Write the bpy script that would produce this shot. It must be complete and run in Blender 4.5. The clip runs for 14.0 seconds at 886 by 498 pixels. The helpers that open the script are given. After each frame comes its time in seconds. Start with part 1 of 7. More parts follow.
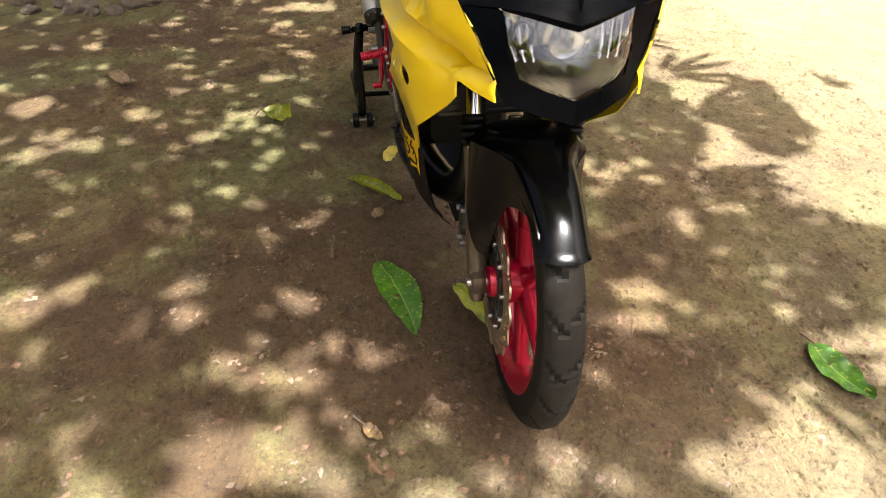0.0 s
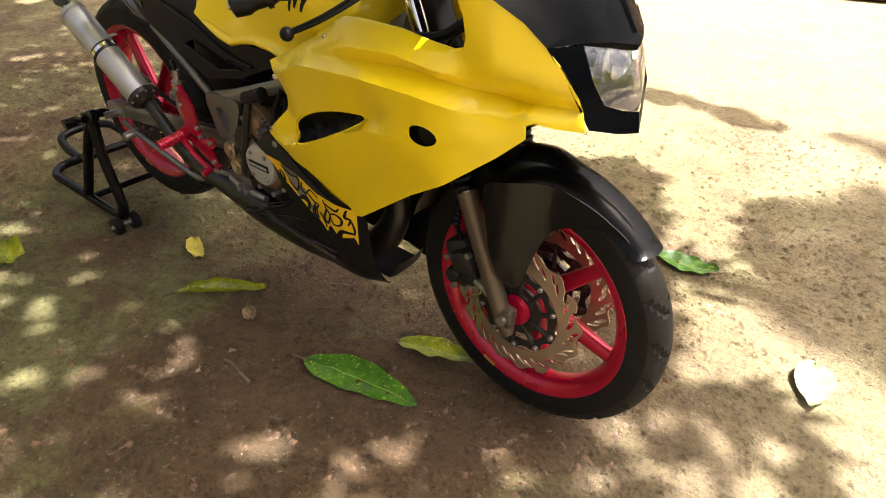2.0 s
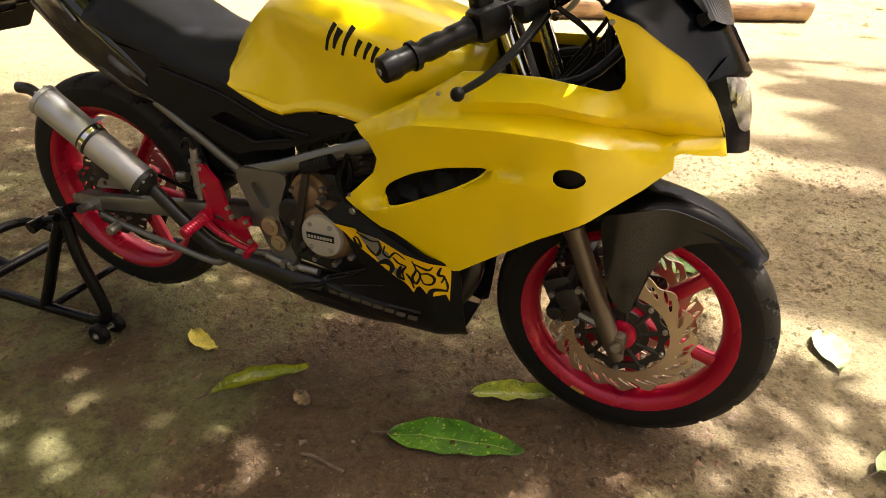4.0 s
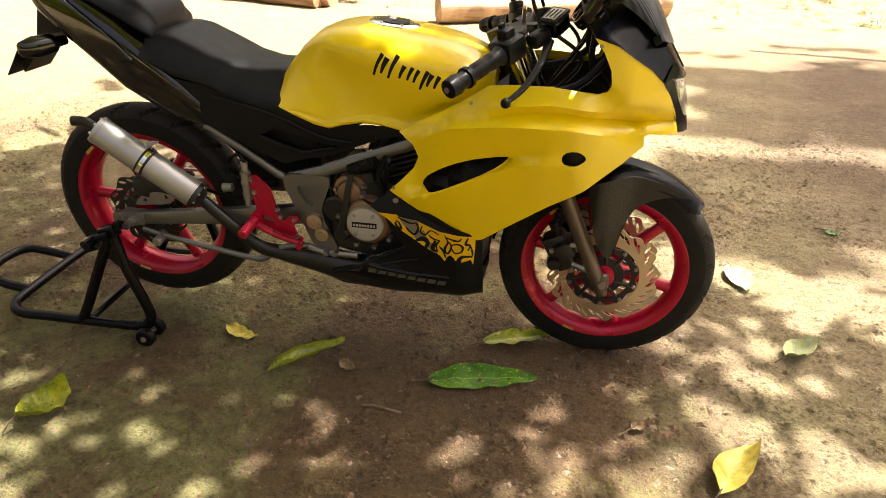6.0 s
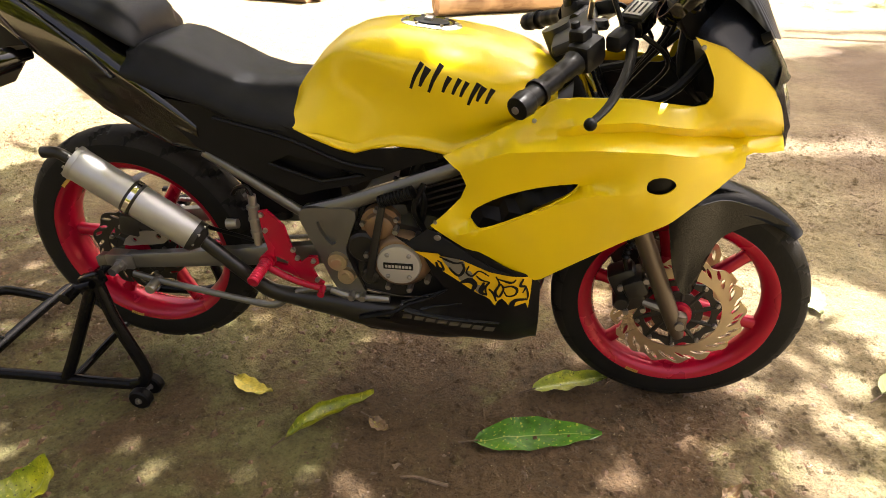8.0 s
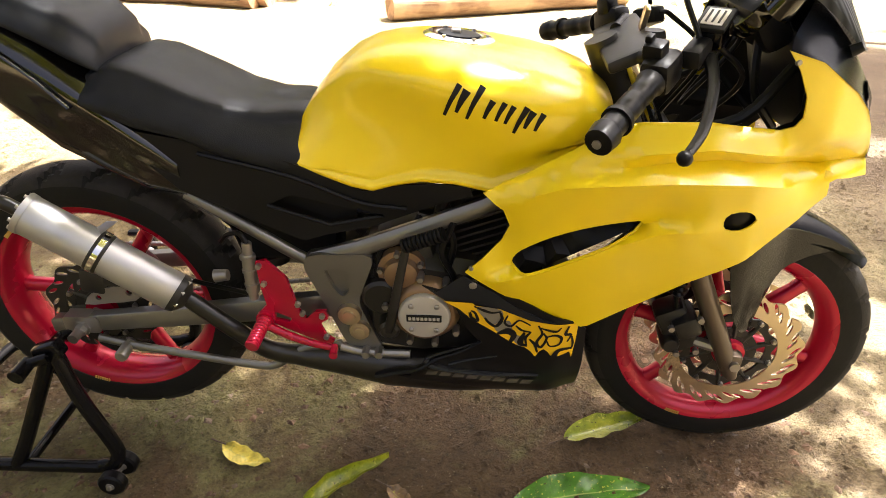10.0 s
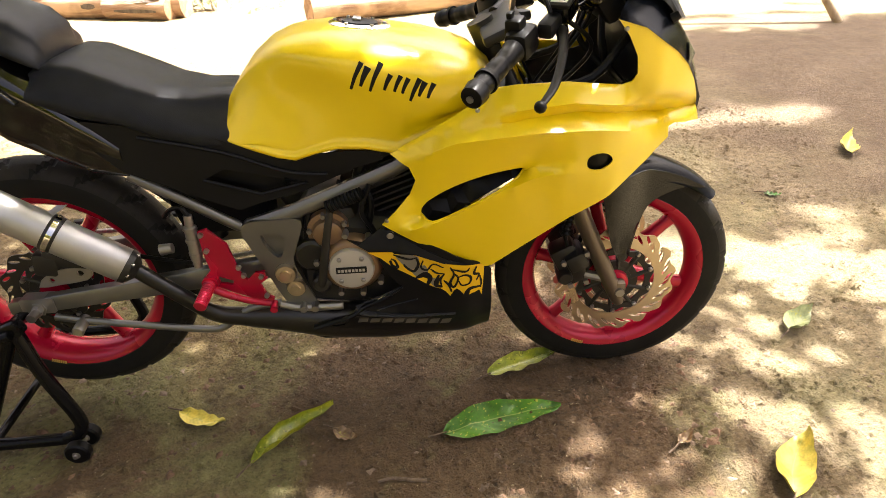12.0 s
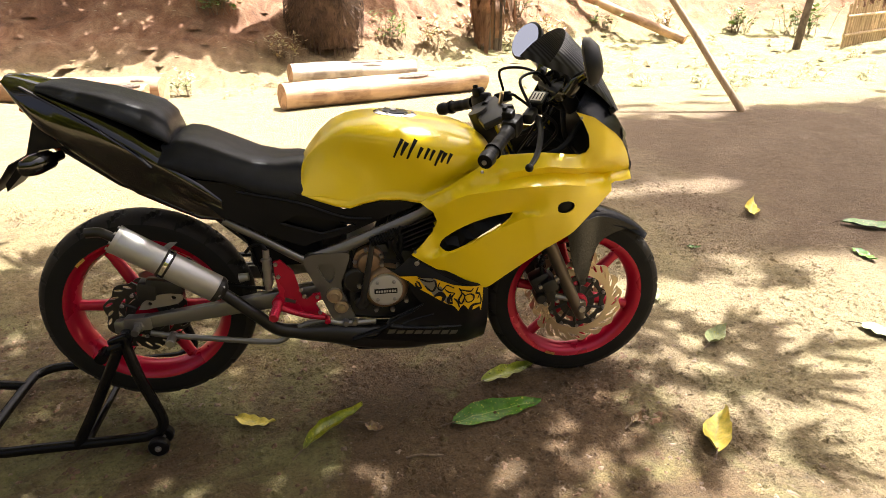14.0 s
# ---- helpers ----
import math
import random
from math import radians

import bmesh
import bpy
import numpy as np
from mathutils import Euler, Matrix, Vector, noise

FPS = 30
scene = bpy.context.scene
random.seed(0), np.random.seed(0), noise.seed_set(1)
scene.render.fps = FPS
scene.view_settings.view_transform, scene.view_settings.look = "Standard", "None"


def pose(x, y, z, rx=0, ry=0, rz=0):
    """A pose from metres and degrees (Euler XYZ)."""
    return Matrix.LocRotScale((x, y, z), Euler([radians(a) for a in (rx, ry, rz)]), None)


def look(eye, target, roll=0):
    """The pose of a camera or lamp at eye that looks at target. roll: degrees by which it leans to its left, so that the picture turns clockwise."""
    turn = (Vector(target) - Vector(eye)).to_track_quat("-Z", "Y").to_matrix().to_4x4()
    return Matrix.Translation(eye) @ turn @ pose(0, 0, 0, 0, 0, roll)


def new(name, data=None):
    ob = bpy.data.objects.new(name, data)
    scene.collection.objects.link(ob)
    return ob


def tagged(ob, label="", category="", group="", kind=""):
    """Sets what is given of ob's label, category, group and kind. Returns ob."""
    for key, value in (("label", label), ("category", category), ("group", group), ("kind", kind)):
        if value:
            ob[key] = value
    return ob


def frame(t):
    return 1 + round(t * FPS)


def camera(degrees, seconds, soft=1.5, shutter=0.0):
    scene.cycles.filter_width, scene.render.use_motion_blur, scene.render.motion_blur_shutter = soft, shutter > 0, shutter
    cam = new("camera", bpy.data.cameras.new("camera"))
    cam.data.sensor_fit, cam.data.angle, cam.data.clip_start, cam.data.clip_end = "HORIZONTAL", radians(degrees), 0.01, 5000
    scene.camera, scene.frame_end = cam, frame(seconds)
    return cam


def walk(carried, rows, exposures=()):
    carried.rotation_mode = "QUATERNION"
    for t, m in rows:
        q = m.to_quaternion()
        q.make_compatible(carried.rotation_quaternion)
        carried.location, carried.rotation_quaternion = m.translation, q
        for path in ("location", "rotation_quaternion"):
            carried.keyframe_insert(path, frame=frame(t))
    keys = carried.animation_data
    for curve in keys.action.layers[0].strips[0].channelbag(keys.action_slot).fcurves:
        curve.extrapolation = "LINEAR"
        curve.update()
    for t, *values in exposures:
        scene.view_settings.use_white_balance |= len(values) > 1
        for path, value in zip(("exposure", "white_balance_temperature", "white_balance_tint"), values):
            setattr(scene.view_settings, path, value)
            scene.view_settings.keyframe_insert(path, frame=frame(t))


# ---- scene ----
cam = camera(71.5, 14.0, 0.8)
PATH = [
    (0, (2.166, -0.338, 1.064), (0.618, -0.008, -0.158), 1.7),
    (0.5, (2.093, -0.565, 1.075), (0.652, 0.062, -0.162), 2.1),
    (1, (1.929, -0.656, 1.041), (0.605, 0.209, -0.183), -1.6),
    (1.5, (1.806, -0.741, 1.05), (0.618, 0.303, -0.174), 1.3),
    (2, (1.72, -0.886, 1.061), (0.749, 0.44, -0.079), 2.6),
    (2.5, (1.631, -0.953, 1.053), (0.698, 0.431, -0.048), 0.8),
    (3, (1.494, -0.976, 1.034), (0.726, 0.583, 0.043), -0.3),
    (3.5, (1.41, -1.008, 1.043), (0.768, 0.603, 0.047), 3.4),
    (4, (1.289, -1.1, 1.055), (0.7, 0.516, 0.034), 1.5),
    (4.2, (1.25, -1.124, 1.071), (0.624, 0.463, 0.027), 0.1),
    (6.3, (1.043, -1.492, 1.169), (0.824, 0.22, 0.158), 0.5),
    (6.5, (1.01, -1.476, 1.173), (0.801, 0.229, 0.149), 0.0),
    (7, (0.957, -1.434, 1.159), (0.783, 0.278, 0.141), 1.3),
    (7.5, (0.943, -1.335, 1.14), (0.737, 0.373, 0.119), -0.6),
    (8, (0.924, -1.227, 1.127), (0.686, 0.468, 0.094), -0.2),
    (8.5, (0.889, -1.168, 1.122), (0.673, 0.529, 0.087), -0.5),
    (8.7, (0.873, -1.15, 1.118), (0.722, 0.549, 0.072), -0.3),
    (10.8, (0.715, -1.024, 1.081), (0.719, 0.698, 0.064), 0.7),
    (11, (0.745, -1.043, 1.072), (0.825, 0.66, 0.026), 0.7),
    (11.5, (0.8, -1.131, 1.074), (0.949, 0.551, 0.003), 0.3),
    (12, (0.8, -1.254, 1.116), (0.912, 0.462, 0.095), -1.4),
    (12.5, (0.749, -1.364, 1.162), (0.84, 0.378, 0.184), -0.7),
    (13, (0.672, -1.477, 1.175), (0.808, 0.253, 0.181), -0.3),
    (13.5, (0.61, -1.62, 1.201), (0.808, 0.17, 0.331), -0.2),
    (14, (0.586, -1.688, 1.215), (0.886, 0.122, 0.419), 0.2),
]
EXPOSURES = [(0.0, 2.38, 6400, 10), (1.5, 2.6, 6500, 10), (2.2, 2.57, 6550, 10), (4.2, 2.37, 7000, 10), (7.5, 2.67, 6800, 10), (8.7, 2.92, 6600, 10), (11.0, 3.12, 6450, 10), (12.5, 2.72, 6650, 10), (14.0, 2.25, 6600, 10)]
walk(cam, [(t, look(eye, target, roll)) for t, eye, target, roll in PATH], EXPOSURES)

# ---- light ----
SUN = Vector((0.30, 0.22, 0.93)).normalized()
world = bpy.data.worlds.new("sky")
scene.world = world
world.use_nodes = True
wt = world.node_tree
sky = wt.nodes.new("ShaderNodeTexSky")
sky.sky_type = "NISHITA"
sky.sun_disc = False
sky.sun_elevation = math.asin(SUN.z)
sky.sun_rotation = math.atan2(SUN.x, SUN.y)
sky.air_density, sky.dust_density, sky.ozone_density = 0.25, 10.0, 0.0
wt.nodes["Background"].inputs["Strength"].default_value = 0.090
wt.links.new(sky.outputs[0], wt.nodes["Background"].inputs["Color"])
sun_data = bpy.data.lights.new("sun", "SUN")
sun_data.energy, sun_data.angle, sun_data.color = 5.0, radians(0.53), (1.0, 0.968, 0.945)
sun = new("sun", sun_data)
sun.matrix_world = look(SUN * 30, (0, 0, 0))


# ---- materials ----
class Nodes:
    """Short-hand for one node material."""

    def __init__(self, name):
        self.mat = bpy.data.materials.new(name)
        self.mat.use_nodes = True
        self.t = self.mat.node_tree
        self.b = self.t.nodes["Principled BSDF"]
        self.out = self.t.nodes["Material Output"]

    def add(self, kind, **kw):
        n = self.t.nodes.new(kind)
        for k, v in kw.items():
            if k in n.inputs:
                n.inputs[k].default_value = v
        return n

    def link(self, a, b):
        self.t.links.new(a, b)

    def coord(self, which="Object"):
        return self.add("ShaderNodeTexCoord").outputs[which]

    def noise(self, scale, detail=4.0, rough=0.55, vec=None, dist=0.0):
        n = self.add("ShaderNodeTexNoise", Scale=scale, Detail=detail, Roughness=rough, Distortion=dist)
        self.link(vec if vec is not None else self.coord(), n.inputs["Vector"])
        return n.outputs["Fac"]

    def ramp(self, fac, stops):
        r = self.add("ShaderNodeValToRGB")
        el = r.color_ramp.elements
        while len(el) < len(stops):
            el.new(0.5)
        for e, (p, c) in zip(el, stops):
            e.position = p
            e.color = (*c, 1) if len(c) == 3 else c
        self.link(fac, r.inputs["Fac"])
        return r.outputs["Color"]

    def mix(self, fac, a, b, mode="MIX"):
        m = self.add("ShaderNodeMix")
        m.data_type, m.blend_type = "RGBA", mode
        for sock, v in ((m.inputs[0], fac), (m.inputs[6], a), (m.inputs[7], b)):
            if isinstance(v, bpy.types.NodeSocket):
                self.link(v, sock)
            elif isinstance(v, (int, float)):
                sock.default_value = v
            else:
                sock.default_value = (*v, 1)
        return m.outputs[2]

    def math(self, op, a, b=0.0):
        m = self.add("ShaderNodeMath")
        m.operation = op
        for sock, v in ((m.inputs[0], a), (m.inputs[1], b)):
            if isinstance(v, bpy.types.NodeSocket):
                self.link(v, sock)
            else:
                sock.default_value = v
        return m.outputs[0]

    def bump(self, height, strength=0.3, dist=0.01):
        b = self.add("ShaderNodeBump", Strength=strength, Distance=dist)
        self.link(height, b.inputs["Height"])
        self.link(b.outputs[0], self.b.inputs["Normal"])

    def base(self, v):
        s = self.b.inputs["Base Color"]
        if isinstance(v, bpy.types.NodeSocket):
            self.link(v, s)
        else:
            s.default_value = (*v, 1)

    def set(self, **kw):
        for k, v in kw.items():
            s = self.b.inputs[k.replace("_", " ")]
            if isinstance(v, bpy.types.NodeSocket):
                self.link(v, s)
            else:
                s.default_value = v


def grainy(name, dark, light, rough=0.5, metal=0.0, scale=40.0, coat=0.0, bump=0.05, dust=0.0):
    """Paint, rubber, metal or plastic with slight mottling, worn gloss and a film of dust."""
    m = Nodes(name)
    big, fine = m.noise(scale * 0.15, 5), m.noise(scale * 4, 3)
    col = m.mix(m.ramp(big, [(0.3, (0, 0, 0)), (0.7, (1, 1, 1))]), dark, light)
    if dust:
        geo = m.add("ShaderNodeNewGeometry")
        up = m.add("ShaderNodeSeparateXYZ")
        m.link(geo.outputs["Normal"], up.inputs[0])
        fac = m.math("MULTIPLY", m.math("MAXIMUM", up.outputs[2], 0.15), m.math("MULTIPLY", m.noise(scale * 0.6, 6, 0.7), dust))
        col = m.mix(fac, col, (0.30, 0.23, 0.16))
    m.base(col)
    r = m.add("ShaderNodeMapRange")
    r.inputs["To Min"].default_value, r.inputs["To Max"].default_value = max(0.03, rough - 0.08), min(1, rough + 0.1)
    m.link(big, r.inputs["Value"])
    m.set(Roughness=r.outputs[0], Metallic=metal, Coat_Weight=coat, Coat_Roughness=0.08)
    if not metal and not coat:
        m.set(Specular_IOR_Level=0.15)
    if bump:
        m.bump(fine, bump, 0.002)
    return m.mat


M_YELLOW = grainy("yellow_paint", (0.80, 0.585, 0.003), (0.85, 0.63, 0.005), 0.32, 0.0, 12, 0.45, 0.006, 0.0)
M_YELLOW.node_tree.nodes["Principled BSDF"].inputs["Coat Roughness"].default_value = 0.13
M_BLACKGLOSS = grainy("black_gloss", (0.0014, 0.0014, 0.0018), (0.0022, 0.0022, 0.0028), 0.06, 0.0, 9, 0.7, 0.0, 0.0)
M_BLACKSATIN = grainy("black_satin", (0.006, 0.0062, 0.0068), (0.0105, 0.0108, 0.0118), 0.38, 0.0, 25, 0.0, 0.08, 0.008)
M_COWL = grainy("dark_blue_black_plastic", (0.0018, 0.0028, 0.005), (0.003, 0.0045, 0.008), 0.20, 0.0, 20, 0.0, 0.02, 0.004)
M_COWL.node_tree.nodes["Principled BSDF"].inputs["Specular IOR Level"].default_value = 0.09
M_FENDER = grainy("black_fender_plastic", (0.0025, 0.0026, 0.003), (0.004, 0.0042, 0.005), 0.18, 0.0, 20, 0.0, 0.01, 0.004)
M_FENDER.node_tree.nodes["Principled BSDF"].inputs["Specular IOR Level"].default_value = 0.28
M_BELLY = grainy("black_belly_plastic", (0.0055, 0.0055, 0.006), (0.009, 0.009, 0.0098), 0.34, 0.0, 22, 0.0, 0.03, 0.006)
M_RUBBER = grainy("rubber", (0.008, 0.008, 0.0078), (0.015, 0.0145, 0.013), 0.66, 0.0, 30, 0.0, 0.25, 0.05)
M_TREAD = grainy("dusty_tread", (0.014, 0.0135, 0.013), (0.024, 0.023, 0.021), 0.6, 0.0, 60, 0.0, 0.3, 0.10)
M_GRIP = grainy("grip_rubber", (0.003, 0.003, 0.0034), (0.006, 0.006, 0.0066), 0.34, 0.0, 40, 0.0, 0.06, 0.006)
M_SEAT = grainy("seat_vinyl", (0.009, 0.010, 0.0125), (0.014, 0.0155, 0.019), 0.37, 0.0, 160, 0.0, 0.22, 0.012)
M_RED = grainy("red_anodised", (0.37, 0.002, 0.022), (0.48, 0.003, 0.038), 0.26, 0.35, 16, 0.3, 0.03, 0.008)
M_SILVER = grainy("brushed_silver", (0.42, 0.42, 0.43), (0.56, 0.56, 0.57), 0.46, 0.9, 30, 0.0, 0.06, 0.08)
M_STEEL = grainy("worn_steel", (0.26, 0.25, 0.24), (0.42, 0.40, 0.38), 0.38, 0.85, 30, 0.0, 0.08, 0.20)
M_CHROME = grainy("chrome", (0.72, 0.72, 0.72), (0.82, 0.82, 0.82), 0.10, 1.0, 20, 0.0, 0.0, 0.05)
M_FRAME = grainy("bronze_grey_frame", (0.140, 0.137, 0.126), (0.21, 0.205, 0.19), 0.33, 0.65, 20, 0.2, 0.04, 0.12)
M_FORK = grainy("bronze_fork", (0.085, 0.066, 0.050), (0.135, 0.105, 0.080), 0.38, 0.55, 20, 0.15, 0.04, 0.25)
M_GOLD = grainy("gold_disc", (0.48, 0.39, 0.27), (0.64, 0.54, 0.40), 0.30, 0.9, 30, 0.0, 0.06, 0.12)
M_BRONZE = grainy("bronze_engine", (0.19, 0.118, 0.070), (0.29, 0.190, 0.115), 0.40, 0.65, 25, 0.0, 0.08, 0.25)
M_ENGINE = grainy("dark_engine", (0.008, 0.0078, 0.0075), (0.022, 0.021, 0.020), 0.42, 0.2, 30, 0.0, 0.1, 0.04)
M_COVER = grainy("pale_engine_cover", (0.42, 0.40, 0.37), (0.50, 0.48, 0.44), 0.45, 0.4, 20, 0.0, 0.04, 0.25)
M_PIPE = grainy("black_exhaust", (0.006, 0.006, 0.006), (0.014, 0.013, 0.012), 0.32, 0.1, 25, 0.0, 0.06, 0.06)
M_STANDPAINT = grainy("black_stand_paint", (0.003, 0.003, 0.0035), (0.006, 0.006, 0.007), 0.22, 0.0, 25, 0.0, 0.02, 0.006)
M_DARKDISC = grainy("dark_disc", (0.02, 0.02, 0.02), (0.05, 0.048, 0.045), 0.42, 0.7, 30, 0.0, 0.06, 0.15)
M_FADED = grainy("faded_grey_decal", (0.085, 0.078, 0.064), (0.135, 0.124, 0.104), 0.5, 0.0, 20, 0.0, 0.0, 0.2)
M_PATCH = grainy("warm_grey_decal", (0.17, 0.15, 0.115), (0.24, 0.215, 0.17), 0.45, 0.0, 20, 0.0, 0.0, 0.2)
# base lightened to blue-grey, standing in for sheen on the black plastic
M_GLOSSPLASTIC = grainy("sheen_tinted_plastic", (0.011, 0.0125, 0.015), (0.020, 0.0225, 0.027), 0.26, 0.0, 18, 0.0, 0.02, 0.05)
M_DECALBLACK = grainy("black_decal", (0.008, 0.008, 0.008), (0.012, 0.012, 0.012), 0.35, 0.0, 20, 0.0, 0.0, 0.0)
M_DECALYEL = grainy("yellow_decal", (0.72, 0.42, 0.01), (0.80, 0.50, 0.015), 0.4, 0.0, 20, 0.0, 0.0, 0.1)
M_GOLDLET = grainy("gold_lettering", (0.55, 0.33, 0.06), (0.62, 0.40, 0.10), 0.45, 0.2, 20, 0.0, 0.0, 0.0)
M_AMBER = grainy("amber_lens", (0.30, 0.05, 0.01), (0.36, 0.07, 0.01), 0.2, 0.0, 20, 0.4, 0.0, 0.1)
M_REFLECT = grainy("reflector", (0.55, 0.56, 0.57), (0.66, 0.67, 0.68), 0.04, 1.0, 30, 0.0, 0.0, 0.0)
M_MIRROR = grainy("mirror_glass", (0.86, 0.87, 0.88), (0.9, 0.9, 0.9), 0.03, 1.0, 10, 0.0, 0.0, 0.0)
M_GAUGE = grainy("gauge_face", (0.03, 0.03, 0.03), (0.05, 0.05, 0.05), 0.25, 0.0, 20, 0.5, 0.0, 0.0)


def carbon():
    m = Nodes("carbon_film")
    w = m.add("ShaderNodeTexWave", Scale=75.0, Distortion=0.3)
    w.bands_direction = "Y"
    m.link(m.coord(), w.inputs["Vector"])
    m.base(m.mix(w.outputs["Fac"], (0.018, 0.019, 0.02), (0.085, 0.09, 0.095)))
    m.set(Roughness=0.35, Coat_Weight=0.3)
    m.bump(w.outputs["Fac"], 0.2, 0.003)
    return m.mat


def glass():
    m = Nodes("clear_lens")
    m.base((0.96, 0.97, 0.97))
    m.set(Roughness=0.02, IOR=1.49, Transmission_Weight=1.0)
    return m.mat


M_CARBON, M_GLASS = carbon(), glass()


def soil():
    """Bare trodden earth: brown, greenish with algae in patches, reddish crumbs, fine grit; sunlit parts painted paler,
    shady parts darker.
    """
    m = Nodes("earth")
    p = m.coord("Object")
    large, mid, fine, grit = m.noise(0.9, 5, 0.6, p), m.noise(6.0, 6, 0.65, p, 0.4), m.noise(38.0, 6, 0.7, p), m.noise(170.0, 4, 0.7, p)
    col = m.ramp(mid, [(0.28, (0.150, 0.093, 0.044)), (0.48, (0.225, 0.147, 0.070)), (0.74, (0.335, 0.238, 0.130))])

    def near(cx, cy, r):
        """How close a place lies to a spot of the yard, with a ragged outline."""
        d = m.add("ShaderNodeVectorMath")
        d.operation = "DISTANCE"
        m.link(p, d.inputs[0])
        d.inputs[1].default_value = (cx, cy, 0)
        k = m.add("ShaderNodeMapRange")
        k.inputs["From Min"].default_value, k.inputs["From Max"].default_value, k.inputs["To Max"].default_value = r, r * 0.4, 0.13
        m.link(d.outputs["Value"], k.inputs["Value"])
        return k.outputs[0]

    olive = m.ramp(m.math("ADD", m.noise(1.7, 5, 0.6, p, 0.6), near(0.2, -0.35, 1.0)), [(0.42, (0, 0, 0)), (0.60, (0.85, 0.85, 0.85))])
    col = m.mix(olive, col, m.mix(mid, (0.150, 0.150, 0.056), (0.310, 0.280, 0.135)))
    # reddish earth, painted darker by the front wheel to deepen the shade there
    red = m.ramp(m.math("ADD", m.noise(2.6, 5, 0.65, p, 0.8), near(1.15, -0.25, 0.95)), [(0.46, (0, 0, 0)), (0.62, (0.9, 0.9, 0.9))])
    col = m.mix(red, col, m.mix(mid, (0.096, 0.051, 0.028), (0.190, 0.108, 0.060)))
    damp = m.ramp(m.noise(5.2, 6, 0.7, p, 1.0), [(0.54, (0, 0, 0)), (0.64, (0.55, 0.55, 0.55))])
    col = m.mix(damp, col, (0.095, 0.062, 0.034))
    xyz = m.add("ShaderNodeSeparateXYZ")
    m.link(p, xyz.inputs[0])
    # sunlit yard behind and ahead of the bike painted paler than the shade
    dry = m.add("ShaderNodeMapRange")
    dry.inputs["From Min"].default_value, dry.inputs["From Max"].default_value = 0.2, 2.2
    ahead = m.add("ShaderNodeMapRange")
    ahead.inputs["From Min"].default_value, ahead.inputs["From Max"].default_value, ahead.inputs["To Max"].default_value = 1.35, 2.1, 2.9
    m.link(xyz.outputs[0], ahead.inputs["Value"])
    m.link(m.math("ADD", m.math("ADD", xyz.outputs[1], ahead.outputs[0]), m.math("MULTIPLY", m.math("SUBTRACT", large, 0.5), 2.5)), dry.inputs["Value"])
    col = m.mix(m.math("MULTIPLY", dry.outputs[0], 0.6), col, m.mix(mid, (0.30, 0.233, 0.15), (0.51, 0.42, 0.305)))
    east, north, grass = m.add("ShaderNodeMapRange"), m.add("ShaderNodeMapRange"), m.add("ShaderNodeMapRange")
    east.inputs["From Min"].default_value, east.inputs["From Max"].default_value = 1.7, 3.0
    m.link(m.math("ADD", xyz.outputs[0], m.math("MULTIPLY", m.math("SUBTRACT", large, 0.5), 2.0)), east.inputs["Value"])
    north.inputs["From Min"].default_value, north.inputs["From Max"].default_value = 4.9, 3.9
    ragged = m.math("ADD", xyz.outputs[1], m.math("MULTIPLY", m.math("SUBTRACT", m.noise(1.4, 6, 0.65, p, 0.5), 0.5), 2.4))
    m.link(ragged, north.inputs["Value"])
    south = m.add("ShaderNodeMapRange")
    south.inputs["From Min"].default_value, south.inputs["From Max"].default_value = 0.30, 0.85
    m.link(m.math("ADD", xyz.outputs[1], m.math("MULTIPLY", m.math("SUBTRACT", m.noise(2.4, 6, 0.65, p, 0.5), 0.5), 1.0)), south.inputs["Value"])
    # brown track earth, painted darker still to stand in for soft shade bands
    shaded_track = m.math("MULTIPLY", east.outputs[0], m.math("MULTIPLY", north.outputs[0], south.outputs[0]))
    col = m.mix(m.math("MULTIPLY", shaded_track, 0.95), col, m.mix(mid, (0.088, 0.054, 0.037), (0.200, 0.130, 0.090)))
    grass.inputs["From Min"].default_value, grass.inputs["From Max"].default_value = 4.5, 5.4
    m.link(ragged, grass.inputs["Value"])
    turf = m.math("MULTIPLY", m.math("MULTIPLY", grass.outputs[0], east.outputs[0]), m.ramp(m.noise(2.6, 7, 0.7, p, 0.5), [(0.42, (0, 0, 0)), (0.60, (1, 1, 1))]))
    col = m.mix(m.math("MULTIPLY", turf, 0.8), col, m.mix(fine, (0.17, 0.18, 0.06), (0.42, 0.42, 0.20)))
    high = m.add("ShaderNodeMapRange")
    high.inputs["From Min"].default_value, high.inputs["From Max"].default_value = 0.05, 0.5
    m.link(xyz.outputs[2], high.inputs["Value"])
    clay = m.ramp(m.noise(2.2, 8, 0.72, p, 0.7), [(0.3, (0.115, 0.043, 0.026)), (0.48, (0.30, 0.135, 0.085)), (0.70, (0.53, 0.34, 0.25))])
    col = m.mix(m.math("MULTIPLY", high.outputs[0], 0.9), col, clay)
    clump = m.noise(13.0, 7, 0.7, p, 0.8)
    col = m.mix(1.0, col, m.ramp(clump, [(0.34, (0.80, 0.78, 0.76)), (0.46, (0.97, 0.96, 0.95)), (0.62, (1.06, 1.06, 1.05))]), "MULTIPLY")
    col = m.mix(1.0, col, m.ramp(fine, [(0.33, (0.60, 0.58, 0.56)), (0.44, (0.93, 0.92, 0.91)), (0.66, (1.14, 1.13, 1.12))]), "MULTIPLY")
    col = m.mix(1.0, col, m.ramp(m.noise(95.0, 4, 0.7, p), [(0.34, (0.60, 0.58, 0.56)), (0.46, (1.0, 1.0, 1.0)), (0.68, (1.14, 1.13, 1.12))]), "MULTIPLY")
